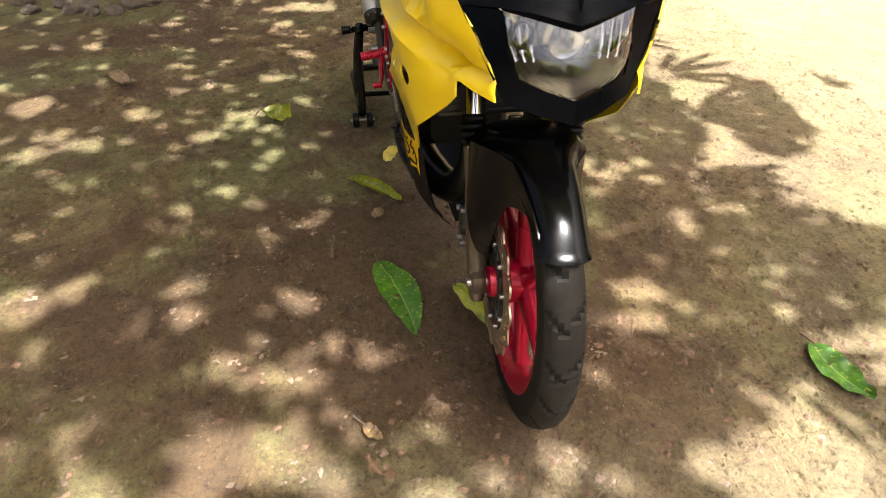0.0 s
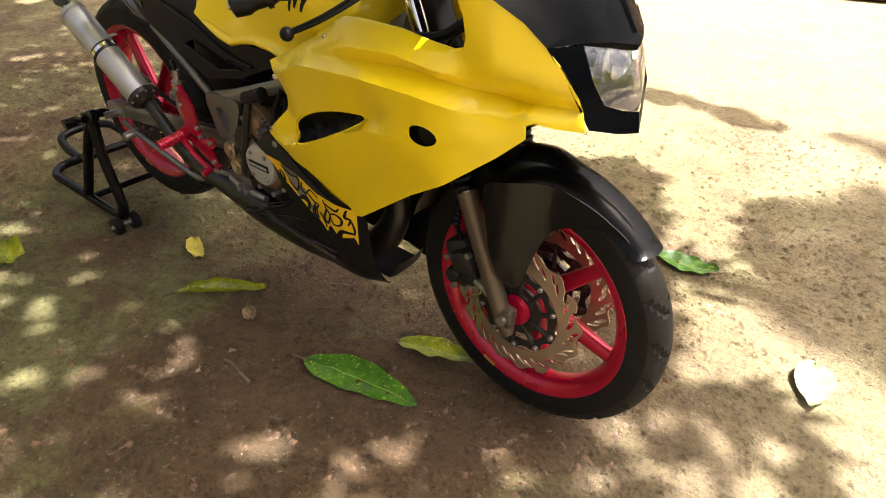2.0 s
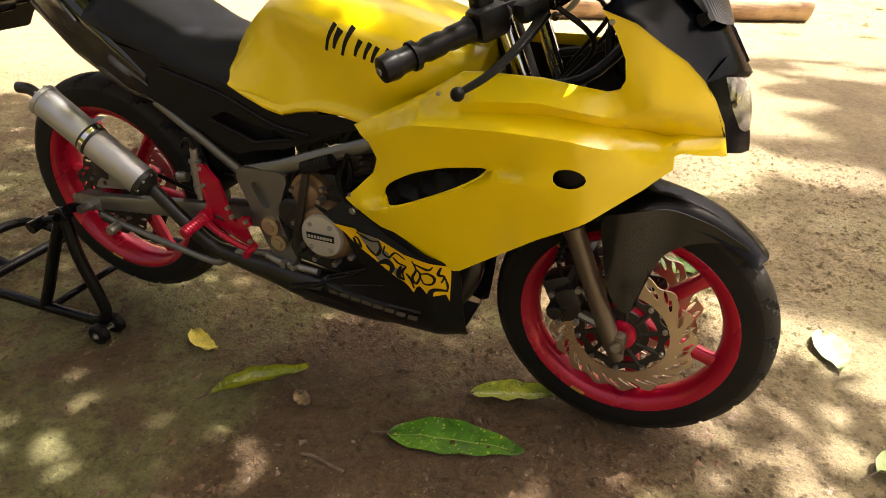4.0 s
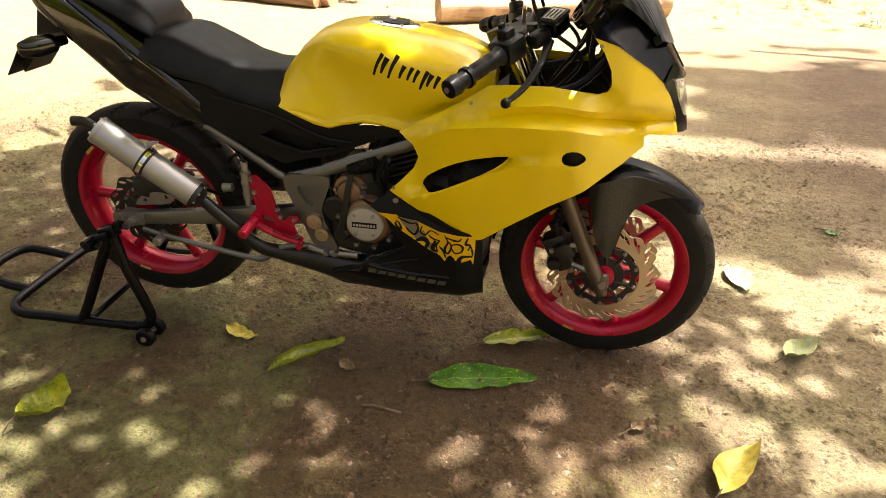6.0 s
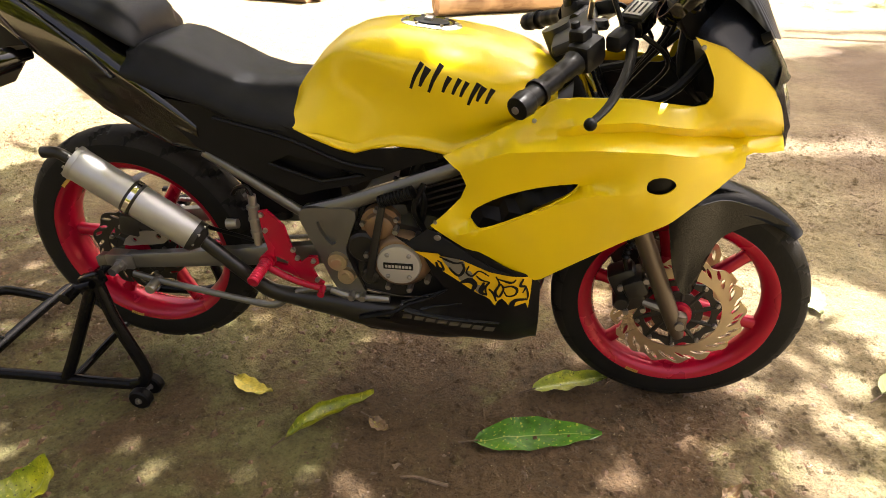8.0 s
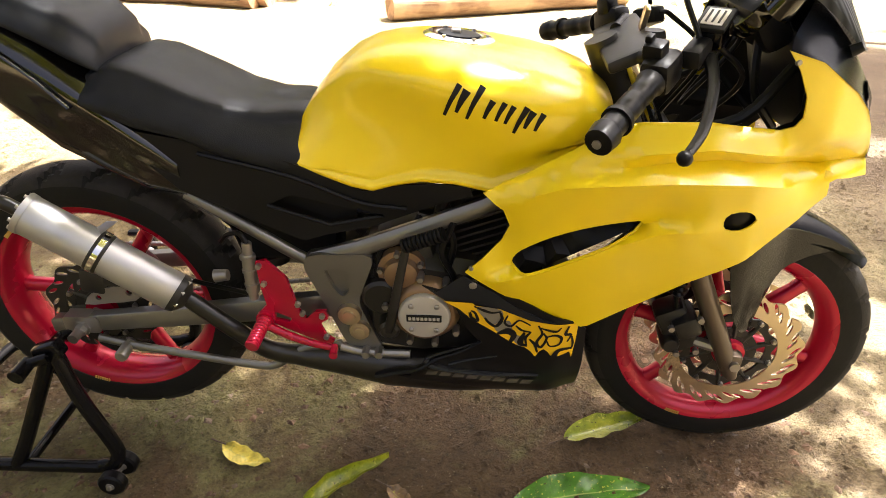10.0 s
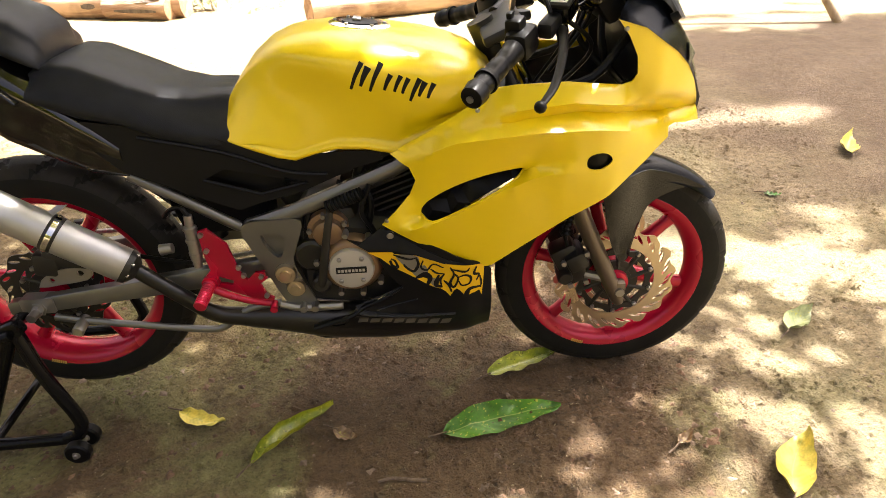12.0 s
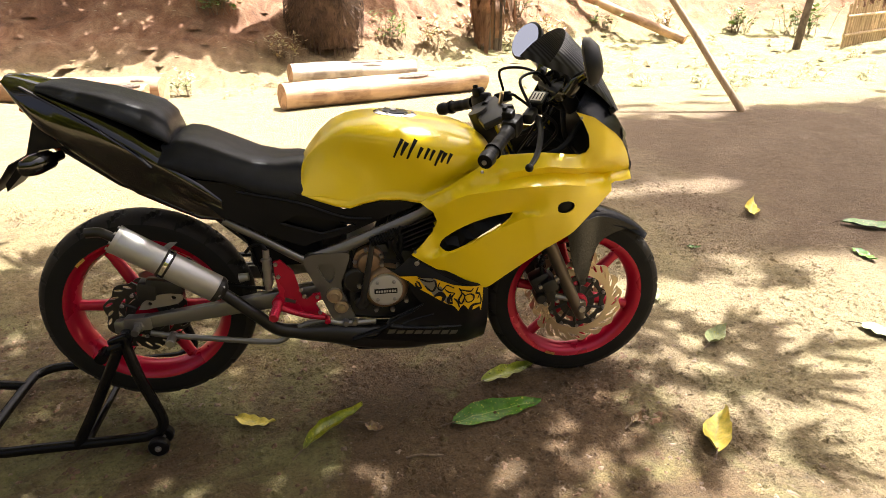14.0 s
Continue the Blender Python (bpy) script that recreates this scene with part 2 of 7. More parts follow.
    col = m.mix(m.ramp(grit, [(0.27, (1, 1, 1)), (0.35, (0, 0, 0))]), col, (0.040, 0.024, 0.014))
    col = m.mix(m.ramp(m.noise(120.0, 3, 0.6, p), [(0.67, (0, 0, 0)), (0.71, (1, 1, 1))]), col, (0.42, 0.33, 0.23))
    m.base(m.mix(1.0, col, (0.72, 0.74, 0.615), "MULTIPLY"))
    m.set(Roughness=0.92)
    h = m.math("ADD", m.math("MULTIPLY", fine, 0.8), m.math("MULTIPLY", grit, 0.5))
    m.bump(m.math("ADD", h, m.math("MULTIPLY", clump, 0.9)), 1.0, 0.024)
    return m.mat


def leaf_mat(name, c1, c2, spot, spots=0.5, see=0.0):
    """A fallen leaf: two greens, brown specks, paler midrib and side veins from the leaf's own coordinates."""
    m = Nodes(name)
    uv = m.coord("UV")
    o = m.coord("Object")
    s = m.add("ShaderNodeSeparateXYZ")
    m.link(uv, s.inputs[0])
    col = m.mix(m.ramp(m.noise(14, 4, 0.6, o), [(0.35, (0, 0, 0)), (0.65, (1, 1, 1))]), c1, c2)
    side = m.math("ABSOLUTE", m.math("SUBTRACT", s.outputs[1], 0.5))
    veins = m.math("SINE", m.math("MULTIPLY", m.math("SUBTRACT", s.outputs[0], m.math("MULTIPLY", side, 0.35)), 75.0))
    col = m.mix(m.ramp(veins, [(0.90, (0, 0, 0)), (0.99, (0.05, 0.05, 0.05))]), col, tuple(min(1, c * 1.6 + 0.02) for c in c2))
    col = m.mix(1.0, col, m.ramp(m.noise(38, 5, 0.65, o), [(0.3, (0.5, 0.55, 0.5)), (0.6, (1.15, 1.1, 1.0))]), "MULTIPLY")
    col = m.mix(m.ramp(m.noise(120, 2, 0.5, o), [(0.62, (0, 0, 0)), (0.67, (0.75, 0.75, 0.75))]), col, (0.40, 0.38, 0.06))
    col = m.mix(m.ramp(side, [(0.006, (0.55, 0.55, 0.55)), (0.022, (0, 0, 0))]), col, (0.36, 0.38, 0.14))
    col = m.mix(m.ramp(m.noise(150, 2, 0.5, o), [(0.76 - 0.07 * spots, (0, 0, 0)), (0.79 - 0.07 * spots, (1, 1, 1))]), col, spot)
    m.base(col)
    m.set(Roughness=0.36, Specular_IOR_Level=0.5)
    m.bump(m.math("ADD", veins, m.noise(60, 3, 0.5, o)), 0.06, 0.004)
    if see:
        tr = m.add("ShaderNodeBsdfTranslucent")
        mixer = m.add("ShaderNodeMixShader", Fac=see)
        m.link(col, tr.inputs["Color"])
        m.link(m.b.outputs[0], mixer.inputs[1])
        m.link(tr.outputs[0], mixer.inputs[2])
        m.link(mixer.outputs[0], m.out.inputs["Surface"])
    return m.mat


M_LEAF_GREEN = leaf_mat("green_leaf", (0.028, 0.105, 0.006), (0.075, 0.21, 0.014), (0.035, 0.022, 0.010), 1.3)
M_LEAF_YELGREEN = leaf_mat("yellow_green_leaf", (0.15, 0.20, 0.008), (0.32, 0.33, 0.015), (0.05, 0.04, 0.012), 1.4)
M_LEAF_YELLOW = leaf_mat("yellow_leaf", (0.52, 0.42, 0.05), (0.64, 0.54, 0.12), (0.16, 0.09, 0.03), 0.5)
M_LEAF_PALE = leaf_mat("pale_leaf", (0.216, 0.259, 0.115), (0.302, 0.346, 0.202), (0.086, 0.072, 0.036), 0.4)
M_LEAF_DRY = leaf_mat("dry_leaf", (0.16, 0.10, 0.055), (0.26, 0.17, 0.10), (0.07, 0.04, 0.02), 0.8)
M_CROWN = leaf_mat("crown_leaf", (0.17, 0.185, 0.014), (0.27, 0.28, 0.030), (0.06, 0.05, 0.01), 0.2, 0.6)
M_WEED = leaf_mat("weed_leaf", (0.07, 0.13, 0.025), (0.14, 0.22, 0.05), (0.12, 0.10, 0.04), 0.3, 0.2)
M_STRAW = leaf_mat("dry_grass", (0.36, 0.27, 0.13), (0.50, 0.40, 0.22), (0.2, 0.14, 0.07), 0.5, 0.1)


def bark(name, dark, light, scale, stretch=(1, 1, 0.15), rough=0.85, strength=0.9):
    m = Nodes(name)
    mp = m.add("ShaderNodeMapping")
    mp.inputs["Scale"].default_value = stretch
    m.link(m.coord(), mp.inputs["Vector"])
    n = m.noise(scale, 8, 0.65, mp.outputs[0], 0.6)
    patch = m.noise(scale * 0.12, 4, 0.6)
    col = m.ramp(n, [(0.3, dark), (0.6, light)])
    m.base(m.mix(m.ramp(patch, [(0.52, (0, 0, 0)), (0.6, (0.7, 0.7, 0.7))]), col, tuple(min(1, c * 1.5) for c in light)))
    m.set(Roughness=rough)
    m.bump(n, strength, 0.02)
    return m.mat


M_LOG = bark("peeled_log_wood", (0.20, 0.095, 0.05), (0.46, 0.30, 0.19), 11.0, (0.16, 1, 1), 0.75, 0.7)
M_LOGGREY = bark("weathered_log_wood", (0.20, 0.15, 0.12), (0.46, 0.39, 0.33), 11.0, (0.16, 1, 1), 0.8, 0.7)
M_LOGEND = bark("log_end_grain", (0.30, 0.16, 0.08), (0.46, 0.28, 0.16), 30.0, (1, 1, 1), 0.8, 0.4)
M_BARK = bark("tree_bark", (0.07, 0.05, 0.038), (0.17, 0.13, 0.10), 22.0, (1, 1, 0.3), 0.9, 1.0)
M_FIBRE = bark("palm_fibre", (0.035, 0.020, 0.013), (0.125, 0.075, 0.048), 26.0, (1, 1, 0.5), 0.95, 1.6)
M_DRYPALM = bark("dry_palm_leaf", (0.12, 0.055, 0.030), (0.34, 0.20, 0.12), 20.0, (1, 1, 0.1), 0.8, 0.6)
M_POLE = bark("bare_pole_wood", (0.34, 0.24, 0.15), (0.52, 0.40, 0.27), 20.0, (1, 1, 0.1), 0.8, 0.4)
M_TWIG = bark("twig", (0.07, 0.045, 0.028), (0.17, 0.12, 0.08), 60.0, (1, 1, 1), 0.85, 0.5)
M_STONE = bark("stone", (0.16, 0.11, 0.07), (0.34, 0.27, 0.19), 30.0, (1, 1, 1), 0.9, 0.5)
M_CLOD = bark("damp_clod", (0.050, 0.029, 0.017), (0.150, 0.090, 0.052), 60.0, (1, 1, 1), 0.95, 0.5)
M_DARKSTONE = bark("dark_stone", (0.05, 0.04, 0.03), (0.13, 0.10, 0.075), 30.0, (1, 1, 1), 0.9, 0.5)
M_EARTH = soil()


# ---- mesh helpers ----
trim = 1.0  # narrows the half-widths of the body panels


def part(name, bm, material, parent=None, label="", sharp=38.0, at=None):
    """Links a bmesh as one smooth-shaded mesh object, under a thing or a part where one is given."""
    if trim != 1.0:
        bmesh.ops.scale(bm, vec=(1, trim, 1), verts=bm.verts)
    me = bpy.data.meshes.new(name)
    bmesh.ops.recalc_face_normals(bm, faces=bm.faces)
    for f in bm.faces:
        f.smooth = True
    bm.to_mesh(me)
    bm.free()
    me.set_sharp_from_angle(angle=radians(sharp))
    for mt in material if isinstance(material, (list, tuple)) else [material]:
        me.materials.append(mt)
    ob = new(name, me)
    if parent is not None:
        ob.parent = parent
    if at is not None:
        ob.matrix_basis = at
    if label:
        ob["label"] = label
    return ob


def tube(pts, r, seg=10, bm=None, closed=False, flat=1.0):
    """A round bar along a line of points; r is one radius or one for each point."""
    bm = bm or bmesh.new()
    pts = [Vector(p) for p in pts]
    n = len(pts)
    rs = [r] * n if isinstance(r, (int, float)) else list(r)
    side = None
    rings = []
    for i, p in enumerate(pts):
        a = pts[i - 1] if i or closed else p
        b = pts[(i + 1) % n] if i < n - 1 or closed else p
        d = (b - a).normalized()
        if side is None:
            side = d.cross(Vector((0, 0, 1)) if abs(d.z) < 0.9 else Vector((1, 0, 0))).normalized()
        side = (side - d * side.dot(d)).normalized()
        up = d.cross(side)
        rings.append([bm.verts.new(p + (side * math.cos(2 * math.pi * k / seg) + up * flat * math.sin(2 * math.pi * k / seg)) * rs[i]) for k in range(seg)])
    for i in range(n if closed else n - 1):
        a, b = rings[i], rings[(i + 1) % n]
        for k in range(seg):
            bm.faces.new((a[k], a[(k + 1) % seg], b[(k + 1) % seg], b[k]))
    if not closed:
        bm.faces.new(rings[0][::-1])
        bm.faces.new(rings[-1])
    return bm


def bend(pts, steps=6):
    """A smooth curve (Catmull-Rom) through the points."""
    P = [Vector(p) for p in pts]
    P = [P[0] * 2 - P[1]] + P + [P[-1] * 2 - P[-2]]
    out = []
    for i in range(1, len(P) - 2):
        a, b, c, d = P[i - 1], P[i], P[i + 1], P[i + 2]
        for k in range(steps):
            t = k / steps
            out.append(0.5 * (2 * b + (c - a) * t + (2 * a - 5 * b + 4 * c - d) * t * t + (3 * b - a - 3 * c + d) * t ** 3))
    return out + [P[-2]]


def box(sx, sy, sz, m=None, bevel=0.004, bm=None, seg=2):
    bm = bm or bmesh.new()
    made = bmesh.ops.create_cube(bm, size=1.0, matrix=(m or Matrix()) @ Matrix.Diagonal((sx, sy, sz, 1)))
    if bevel:
        edges = {e for v in made["verts"] for e in v.link_edges}
        bmesh.ops.bevel(bm, geom=list(edges), offset=bevel, segments=seg, affect="EDGES", profile=0.5)
    return bm


def lathe(profile, centre, seg=32, axis="Y", bm=None, closed=False, wobble=None):
    """Turns a profile of (radius, offset along the axis) round the axis."""
    bm = bm or bmesh.new()
    c = Vector(centre)
    rings = []
    for k in range(seg):
        a = 2 * math.pi * k / seg
        ca, sa = math.cos(a), math.sin(a)
        ring = []
        for j, (r, o) in enumerate(profile):
            rr = r + (wobble(k, j) if wobble else 0)
            v = {"Y": (rr * ca, o, rr * sa), "Z": (rr * ca, rr * sa, o), "X": (o, rr * ca, rr * sa)}[axis]
            ring.append(bm.verts.new(c + Vector(v)))
        rings.append(ring)
    n = len(profile)
    for k in range(seg):
        a, b = rings[k], rings[(k + 1) % seg]
        for j in range(n if closed else n - 1):
            bm.faces.new((a[j], a[(j + 1) % n], b[(j + 1) % n], b[j]))
    if not closed:
        for j in (0, n - 1):
            if profile[j][0] > 1e-5:
                bm.faces.new([r[j] for r in rings])
    bmesh.ops.remove_doubles(bm, verts=bm.verts, dist=1e-6)
    return bm


def inside(p, poly):
    x, y = p
    hit = False
    for (x1, y1), (x2, y2) in zip(poly, poly[1:] + poly[:1]):
        if (y1 > y) != (y2 > y) and x < (x2 - x1) * (y - y1) / (y2 - y1) + x1:
            hit = not hit
    return hit


def resample(poly, step):
    out = []
    for a, b in zip(poly, poly[1:] + poly[:1]):
        n = max(1, round(math.dist(a, b) / step))
        out += [(a[0] + (b[0] - a[0]) * k / n, a[1] + (b[1] - a[1]) * k / n) for k in range(n)]
    return out


def rounded(poly, steps=4):
    """The polygon with its corners run smooth."""
    P = [Vector((x, 0, z)) for x, z in poly]
    n = len(P)
    out = []
    for i in range(n):
        a, b, c, d = P[i - 1], P[i], P[(i + 1) % n], P[(i + 2) % n]
        for k in range(steps):
            t = k / steps
            v = 0.5 * (2 * b + (c - a) * t + (2 * a - 5 * b + 4 * c - d) * t * t + (3 * b - a - 3 * c + d) * t ** 3)
            out.append((v.x, v.z))
    return out


def sheet(outline, y, thick, holes=(), step=0.02, bm=None, mirror=False, grid=True, creases=()):
    """A panel over an outline in x and z. y is a number or a function of x and z; thick is added towards +y for the inner face."""
    from mathutils.geometry import delaunay_2d_cdt
    bm = bm or bmesh.new()
    fn = y if callable(y) else (lambda a, b: y)
    loops = [resample(list(outline), step)] + [resample(list(h), step) for h in holes]
    pts, edges = [], []
    for lp in loops:
        k0 = len(pts)
        pts += lp
        edges += [(k0 + i, k0 + (i + 1) % len(lp)) for i in range(len(lp))]
    for c in creases:
        last = None
        for q in c:
            if inside(q, loops[0]) and not any(inside(q, h) for h in loops[1:]) and min(math.dist(q, b) for lp in loops for b in lp) > step * 0.45:
                pts.append(q)
                if last is not None:
                    edges.append((last, len(pts) - 1))
                last = len(pts) - 1
            else:
                last = None
    kept = list(pts)
    if grid:
        xs, zs = [p[0] for p in outline], [p[1] for p in outline]
        nx, nz = int((max(xs) - min(xs)) / step) + 1, int((max(zs) - min(zs)) / step) + 1
        for i in range(nx + 1):
            for j in range(nz + 1):
                q = (min(xs) + (i + 0.5 * (j % 2)) * step, min(zs) + j * step)
                if inside(q, loops[0]) and not any(inside(q, h) for h in loops[1:]) and min(math.dist(q, b) for b in kept) > step * 0.55:
                    pts.append(q)
    V, _, F, *_ = delaunay_2d_cdt([Vector(p) for p in pts], edges, [], 0, 1e-7)
    tris = []
    for f in F:
        c = sum((V[i] for i in f), Vector((0, 0))) / 3
        if inside(c, loops[0]) and not any(inside(c, h) for h in loops[1:]):
            tris.append(f)
    s = -1 if mirror else 1
    front = [bm.verts.new((v.x, s * fn(v.x, v.y), v.y)) for v in V]
    back = [bm.verts.new((v.x, s * (fn(v.x, v.y) + thick), v.y)) for v in V]
    count = {}
    for f in tris:
        bm.faces.new([front[i] for i in f])
        bm.faces.new([back[i] for i in reversed(f)])
        for a, b in zip(f, f[1:] + f[:1]):
            count[(a, b)] = count.get((a, b), 0) + 1
    for a, b in list(count):
        if (b, a) not in count:
            bm.faces.new((front[b], front[a], back[a], back[b]))
    bmesh.ops.delete(bm, geom=[v for v in bm.verts if not v.link_faces], context="VERTS")
    return bm


def loft(sections, bm=None, caps=True, closed=True):
    """Skin through rings of equal length."""
    bm = bm or bmesh.new()
    rings = [[bm.verts.new(p) for p in s] for s in sections]
    n = len(rings[0])
    for a, b in zip(rings, rings[1:]):
        for k in range(n if closed else n - 1):
            bm.faces.new((a[k], a[(k + 1) % n], b[(k + 1) % n], b[k]))
    if caps and closed:
        bm.faces.new(rings[0][::-1])
        bm.faces.new(rings[-1])
    return bm


def interp(x, pts):
    return float(np.interp(x, [p[0] for p in pts], [p[1] for p in pts]))


def thing(name, label, category, at=(0, 0, 0), group=""):
    ob = new(name)
    ob.location = at
    return tagged(ob, label, category, group)


# ---- ground ----
def smooth(t):
    t = min(1.0, max(0.0, t))
    return t * t * (3 - 2 * t)


BANK_FOOT = [(-6, 5.9), (-1, 6.1), (1, 7.2), (4, 10.0), (10, 13.0)]


def ground_z(x, y):
    """Height of the earth: trodden hollows near the bike, a rising bank behind the logs."""
    v = Vector((x, y, 0.0))
    z = 0.006 * noise.noise(v * 2.3) + 0.003 * noise.noise(v * 7.0)
    z -= 0.006 * math.exp(-((x - 1.31) ** 2 + y * y) / 0.05)
    z += 2.6 * smooth((y - interp(x, BANK_FOOT)) / 5.5)
    if y > 5.5:
        z += (0.10 * noise.noise(v * 0.9) + 0.06 * noise.noise(v * 2.7)) * smooth((y - 5.5) / 2)
        z += (0.055 * noise.noise(v * 5.5) + 0.035 * noise.noise(v * 12.0)) * smooth((y - interp(x, BANK_FOOT) + 0.6) / 1.0)
    return z


def spread(lo, hi, step, far, cap, until):
    """Grid lines: even inside, ever wider outside, but no wider than cap up to the place until."""
    out, s, a = [], step, hi
    while a < far:
        out.append(a)
        s = min(s * 1.12, cap) if a < until else s * 1.12
        a += s
    back, s, a = [], step, lo
    while a > -far:
        s = min(s * 1.12, cap) if a > -0.45 * until else s * 1.12
        a -= s
        back.append(a)
    return back[::-1] + list(np.arange(lo, hi, step)) + out


def lumps(x, y):
    """Small clods and hollows of the trodden earth."""
    patch = 0.5 + 0.5 * noise.noise(Vector((x * 2.6, y * 2.6, 8.0)))
    rough = noise.noise(Vector((x * 42, y * 42, 2.0)))
    return 0.0026 * noise.noise(Vector((x * 14, y * 14, 1.0))) + patch * (0.0056 * max(0.0, rough) + 0.0022 * min(0.0, rough)) + 0.0026 * noise.noise(Vector((x * 85, y * 85, 3.0)))


def build_ground():
    xs, ys = spread(-0.9, 2.3, 0.0095, 320, 0.075, 11.0), spread(-1.1, 1.0, 0.0095, 320, 0.065, 12.0)
    verts = [(x, y, ground_z(x, y) + lumps(x, y)) for y in ys for x in xs]
    n = len(xs)
    faces = [(j * n + i, j * n + i + 1, (j + 1) * n + i + 1, (j + 1) * n + i) for j in range(len(ys) - 1) for i in range(n - 1)]
    me = bpy.data.meshes.new("ground")
    me.from_pydata(verts, [], faces)
    me.shade_smooth()
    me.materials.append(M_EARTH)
    tagged(new("ground", me), "bare brown earth yard with trodden soil, painted paler in sun and darker in shade", "ground", kind="structure")


build_ground()


# ---- shade tree ----
# gaps in the crown, by the place of the ground that they light: ahead of the bike, then along its flank
GAPS_AHEAD = [(1.21, -0.50, 0.036), (1.20, -0.43, 0.020), (1.20, -0.30, 0.036), (1.34, -0.15, 0.036), (1.10, -0.58, 0.026), (1.16, -0.61, 0.024), (1.54, 0.06, 0.046), (1.18, 0.35, 0.038),
              (1.07, 0.43, 0.055), (1.17, 0.50, 0.024), (1.62, 0.19, 0.022), (1.05, 0.77, 0.03), (1.22, 0.77, 0.038), (0.75, 0.72, 0.036), (0.43, 0.73, 0.038), (0.55, 0.71, 0.034),
              (0.51, 0.60, 0.034), (0.44, 0.54, 0.030), (1.23, -0.41, 0.022), (1.07, -1.05, 0.036), (0.89, -1.11, 0.085), (0.99, -0.71, 0.037), (0.88, -0.75, 0.042)]
GAPS_BESIDE = [(0.88, -0.38, 0.022), (0.97, -0.46, 0.020), (1.09, -0.44, 0.020), (0.11, -0.265, 0.026), (0.06, -0.35, 0.020), (0.18, -0.52, 0.024), (0.29, -0.60, 0.028),
               (0.38, -0.53, 0.019), (0.50, -0.56, 0.022), (0.05, -0.52, 0.022), (-0.08, -0.63, 0.034), (0.0, -0.70, 0.030), (0.27, -0.64, 0.028), (0.41, -0.68, 0.034), (0.04, -0.79, 0.046),
               (-0.15, -0.62, 0.034), (-0.50, -0.57, 0.046), (-0.78, -0.43, 0.044), (-1.22, -0.52, 0.06), (-1.29, -1.09, 0.05), (-0.69, -0.98, 0.044), (-0.73, -1.27, 0.044), (-0.18, -1.05, 0.058),
               (-0.06, -1.30, 0.055), (0.03, -1.17, 0.066), (0.09, -1.33, 0.052), (-0.33, -1.47, 0.125), (-1.0, -1.4, 0.05), (-0.45, -0.8, 0.03)]
GAPS_CORNER = [(1.95, -0.64, 0.13), (2.16, -0.46, 0.12), (2.08, -0.85, 0.15), (1.60, -0.22, 0.085), (1.68, 0.03, 0.045), (1.81, 0.09, 0.065), (1.43, -0.47, 0.085), (1.71, -0.29, 0.065), (1.86, -0.30, 0.085), (1.91, -0.05, 0.055), (1.76, -0.07, 0.070), (1.63, -0.57, 0.11),
               (1.88, -0.46, 0.12), (1.49, -0.40, 0.050), (1.42, -0.60, 0.085), (1.43, -0.84, 0.055), (1.39, -0.50, 0.06), (1.59, 0.35, 0.07), (1.55, -0.75, 0.10), (1.80, 0.26, 0.05)]
# edge of the shade behind the bike (x, y), and ahead of it (y, x)
EDGE_BACK = [(-2.5, 1.15), (-0.7, 1.18), (0.0, 1.10), (0.5, 1.0), (0.8, 1.22), (1.15, 1.28), (1.33, 0.78), (1.50, 0.46), (3.0, 0.40)]
EDGE_AHEAD = [(-1.5, 1.44), (-0.9, 1.43), (-0.6, 1.50), (-0.45, 1.66), (-0.3, 1.96), (0.0, 2.02), (0.2, 1.92), (0.35, 1.72), (0.5, 1.46)]
# twigs at the edge with long leaves spread like fingers: shaded place, headings from and to, leaves, length
WHORLS = [(1.90, -0.16, -50, 60, 7, 0.34), (1.94, 0.08, -20, 60, 6, 0.30), (1.74, -0.46, -70, 20, 5, 0.26), (1.66, 0.24, 0, 70, 5, 0.22), (2.15, -0.05, -30, 40, 4, 0.3),
          (0.12, 1.08, 40, 130, 8, 0.44), (-0.30, 1.16, 60, 140, 7, 0.42), (-0.85, 1.12, 40, 150, 7, 0.36), (-1.3, 1.2, 30, 160, 7, 0.36), (0.55, 0.98, 30, 100, 5, 0.22), (1.38, 0.62, 10, 100, 6, 0.24)]


def streaks(x, y):
    """Where added, unseen high leaves throw long soft streaks of shade over the yard."""
    band = 1.35 * math.exp(-((y - 1.18 - 0.20 * max(0.0, x - 2.5)) / 0.48) ** 2) * smooth((x - 1.25) / 0.5) + 0.66 * smooth((y - 1.9) / 0.35) * (1 - smooth((y - 2.9 - 0.12 * x + 0.9 * noise.noise(Vector((x * 0.9, y * 0.9, 41.0)))) / 1.5)) * smooth((x - 1.4) / 0.8)
    band += 0.4 * smooth((x - 2.9) / 0.6) * smooth((y - 0.3) / 0.3) * (1 - smooth((y - 3.0) / 1.0)) + 0.55 * smooth((x + 2.6) / -1.2)
    return band + 0.60 * noise.noise(Vector((x * 0.6 + y * 0.3, y * 2.2, 9.0))) + 0.42 * noise.noise(Vector((x * 1.9, y * 3.6, 19.0))) + 0.28 * noise.noise(Vector((x * 4.5, y * 6.0, 29.0))) > 0.46 - 0.14 * smooth((x - 2.0) / 0.8)


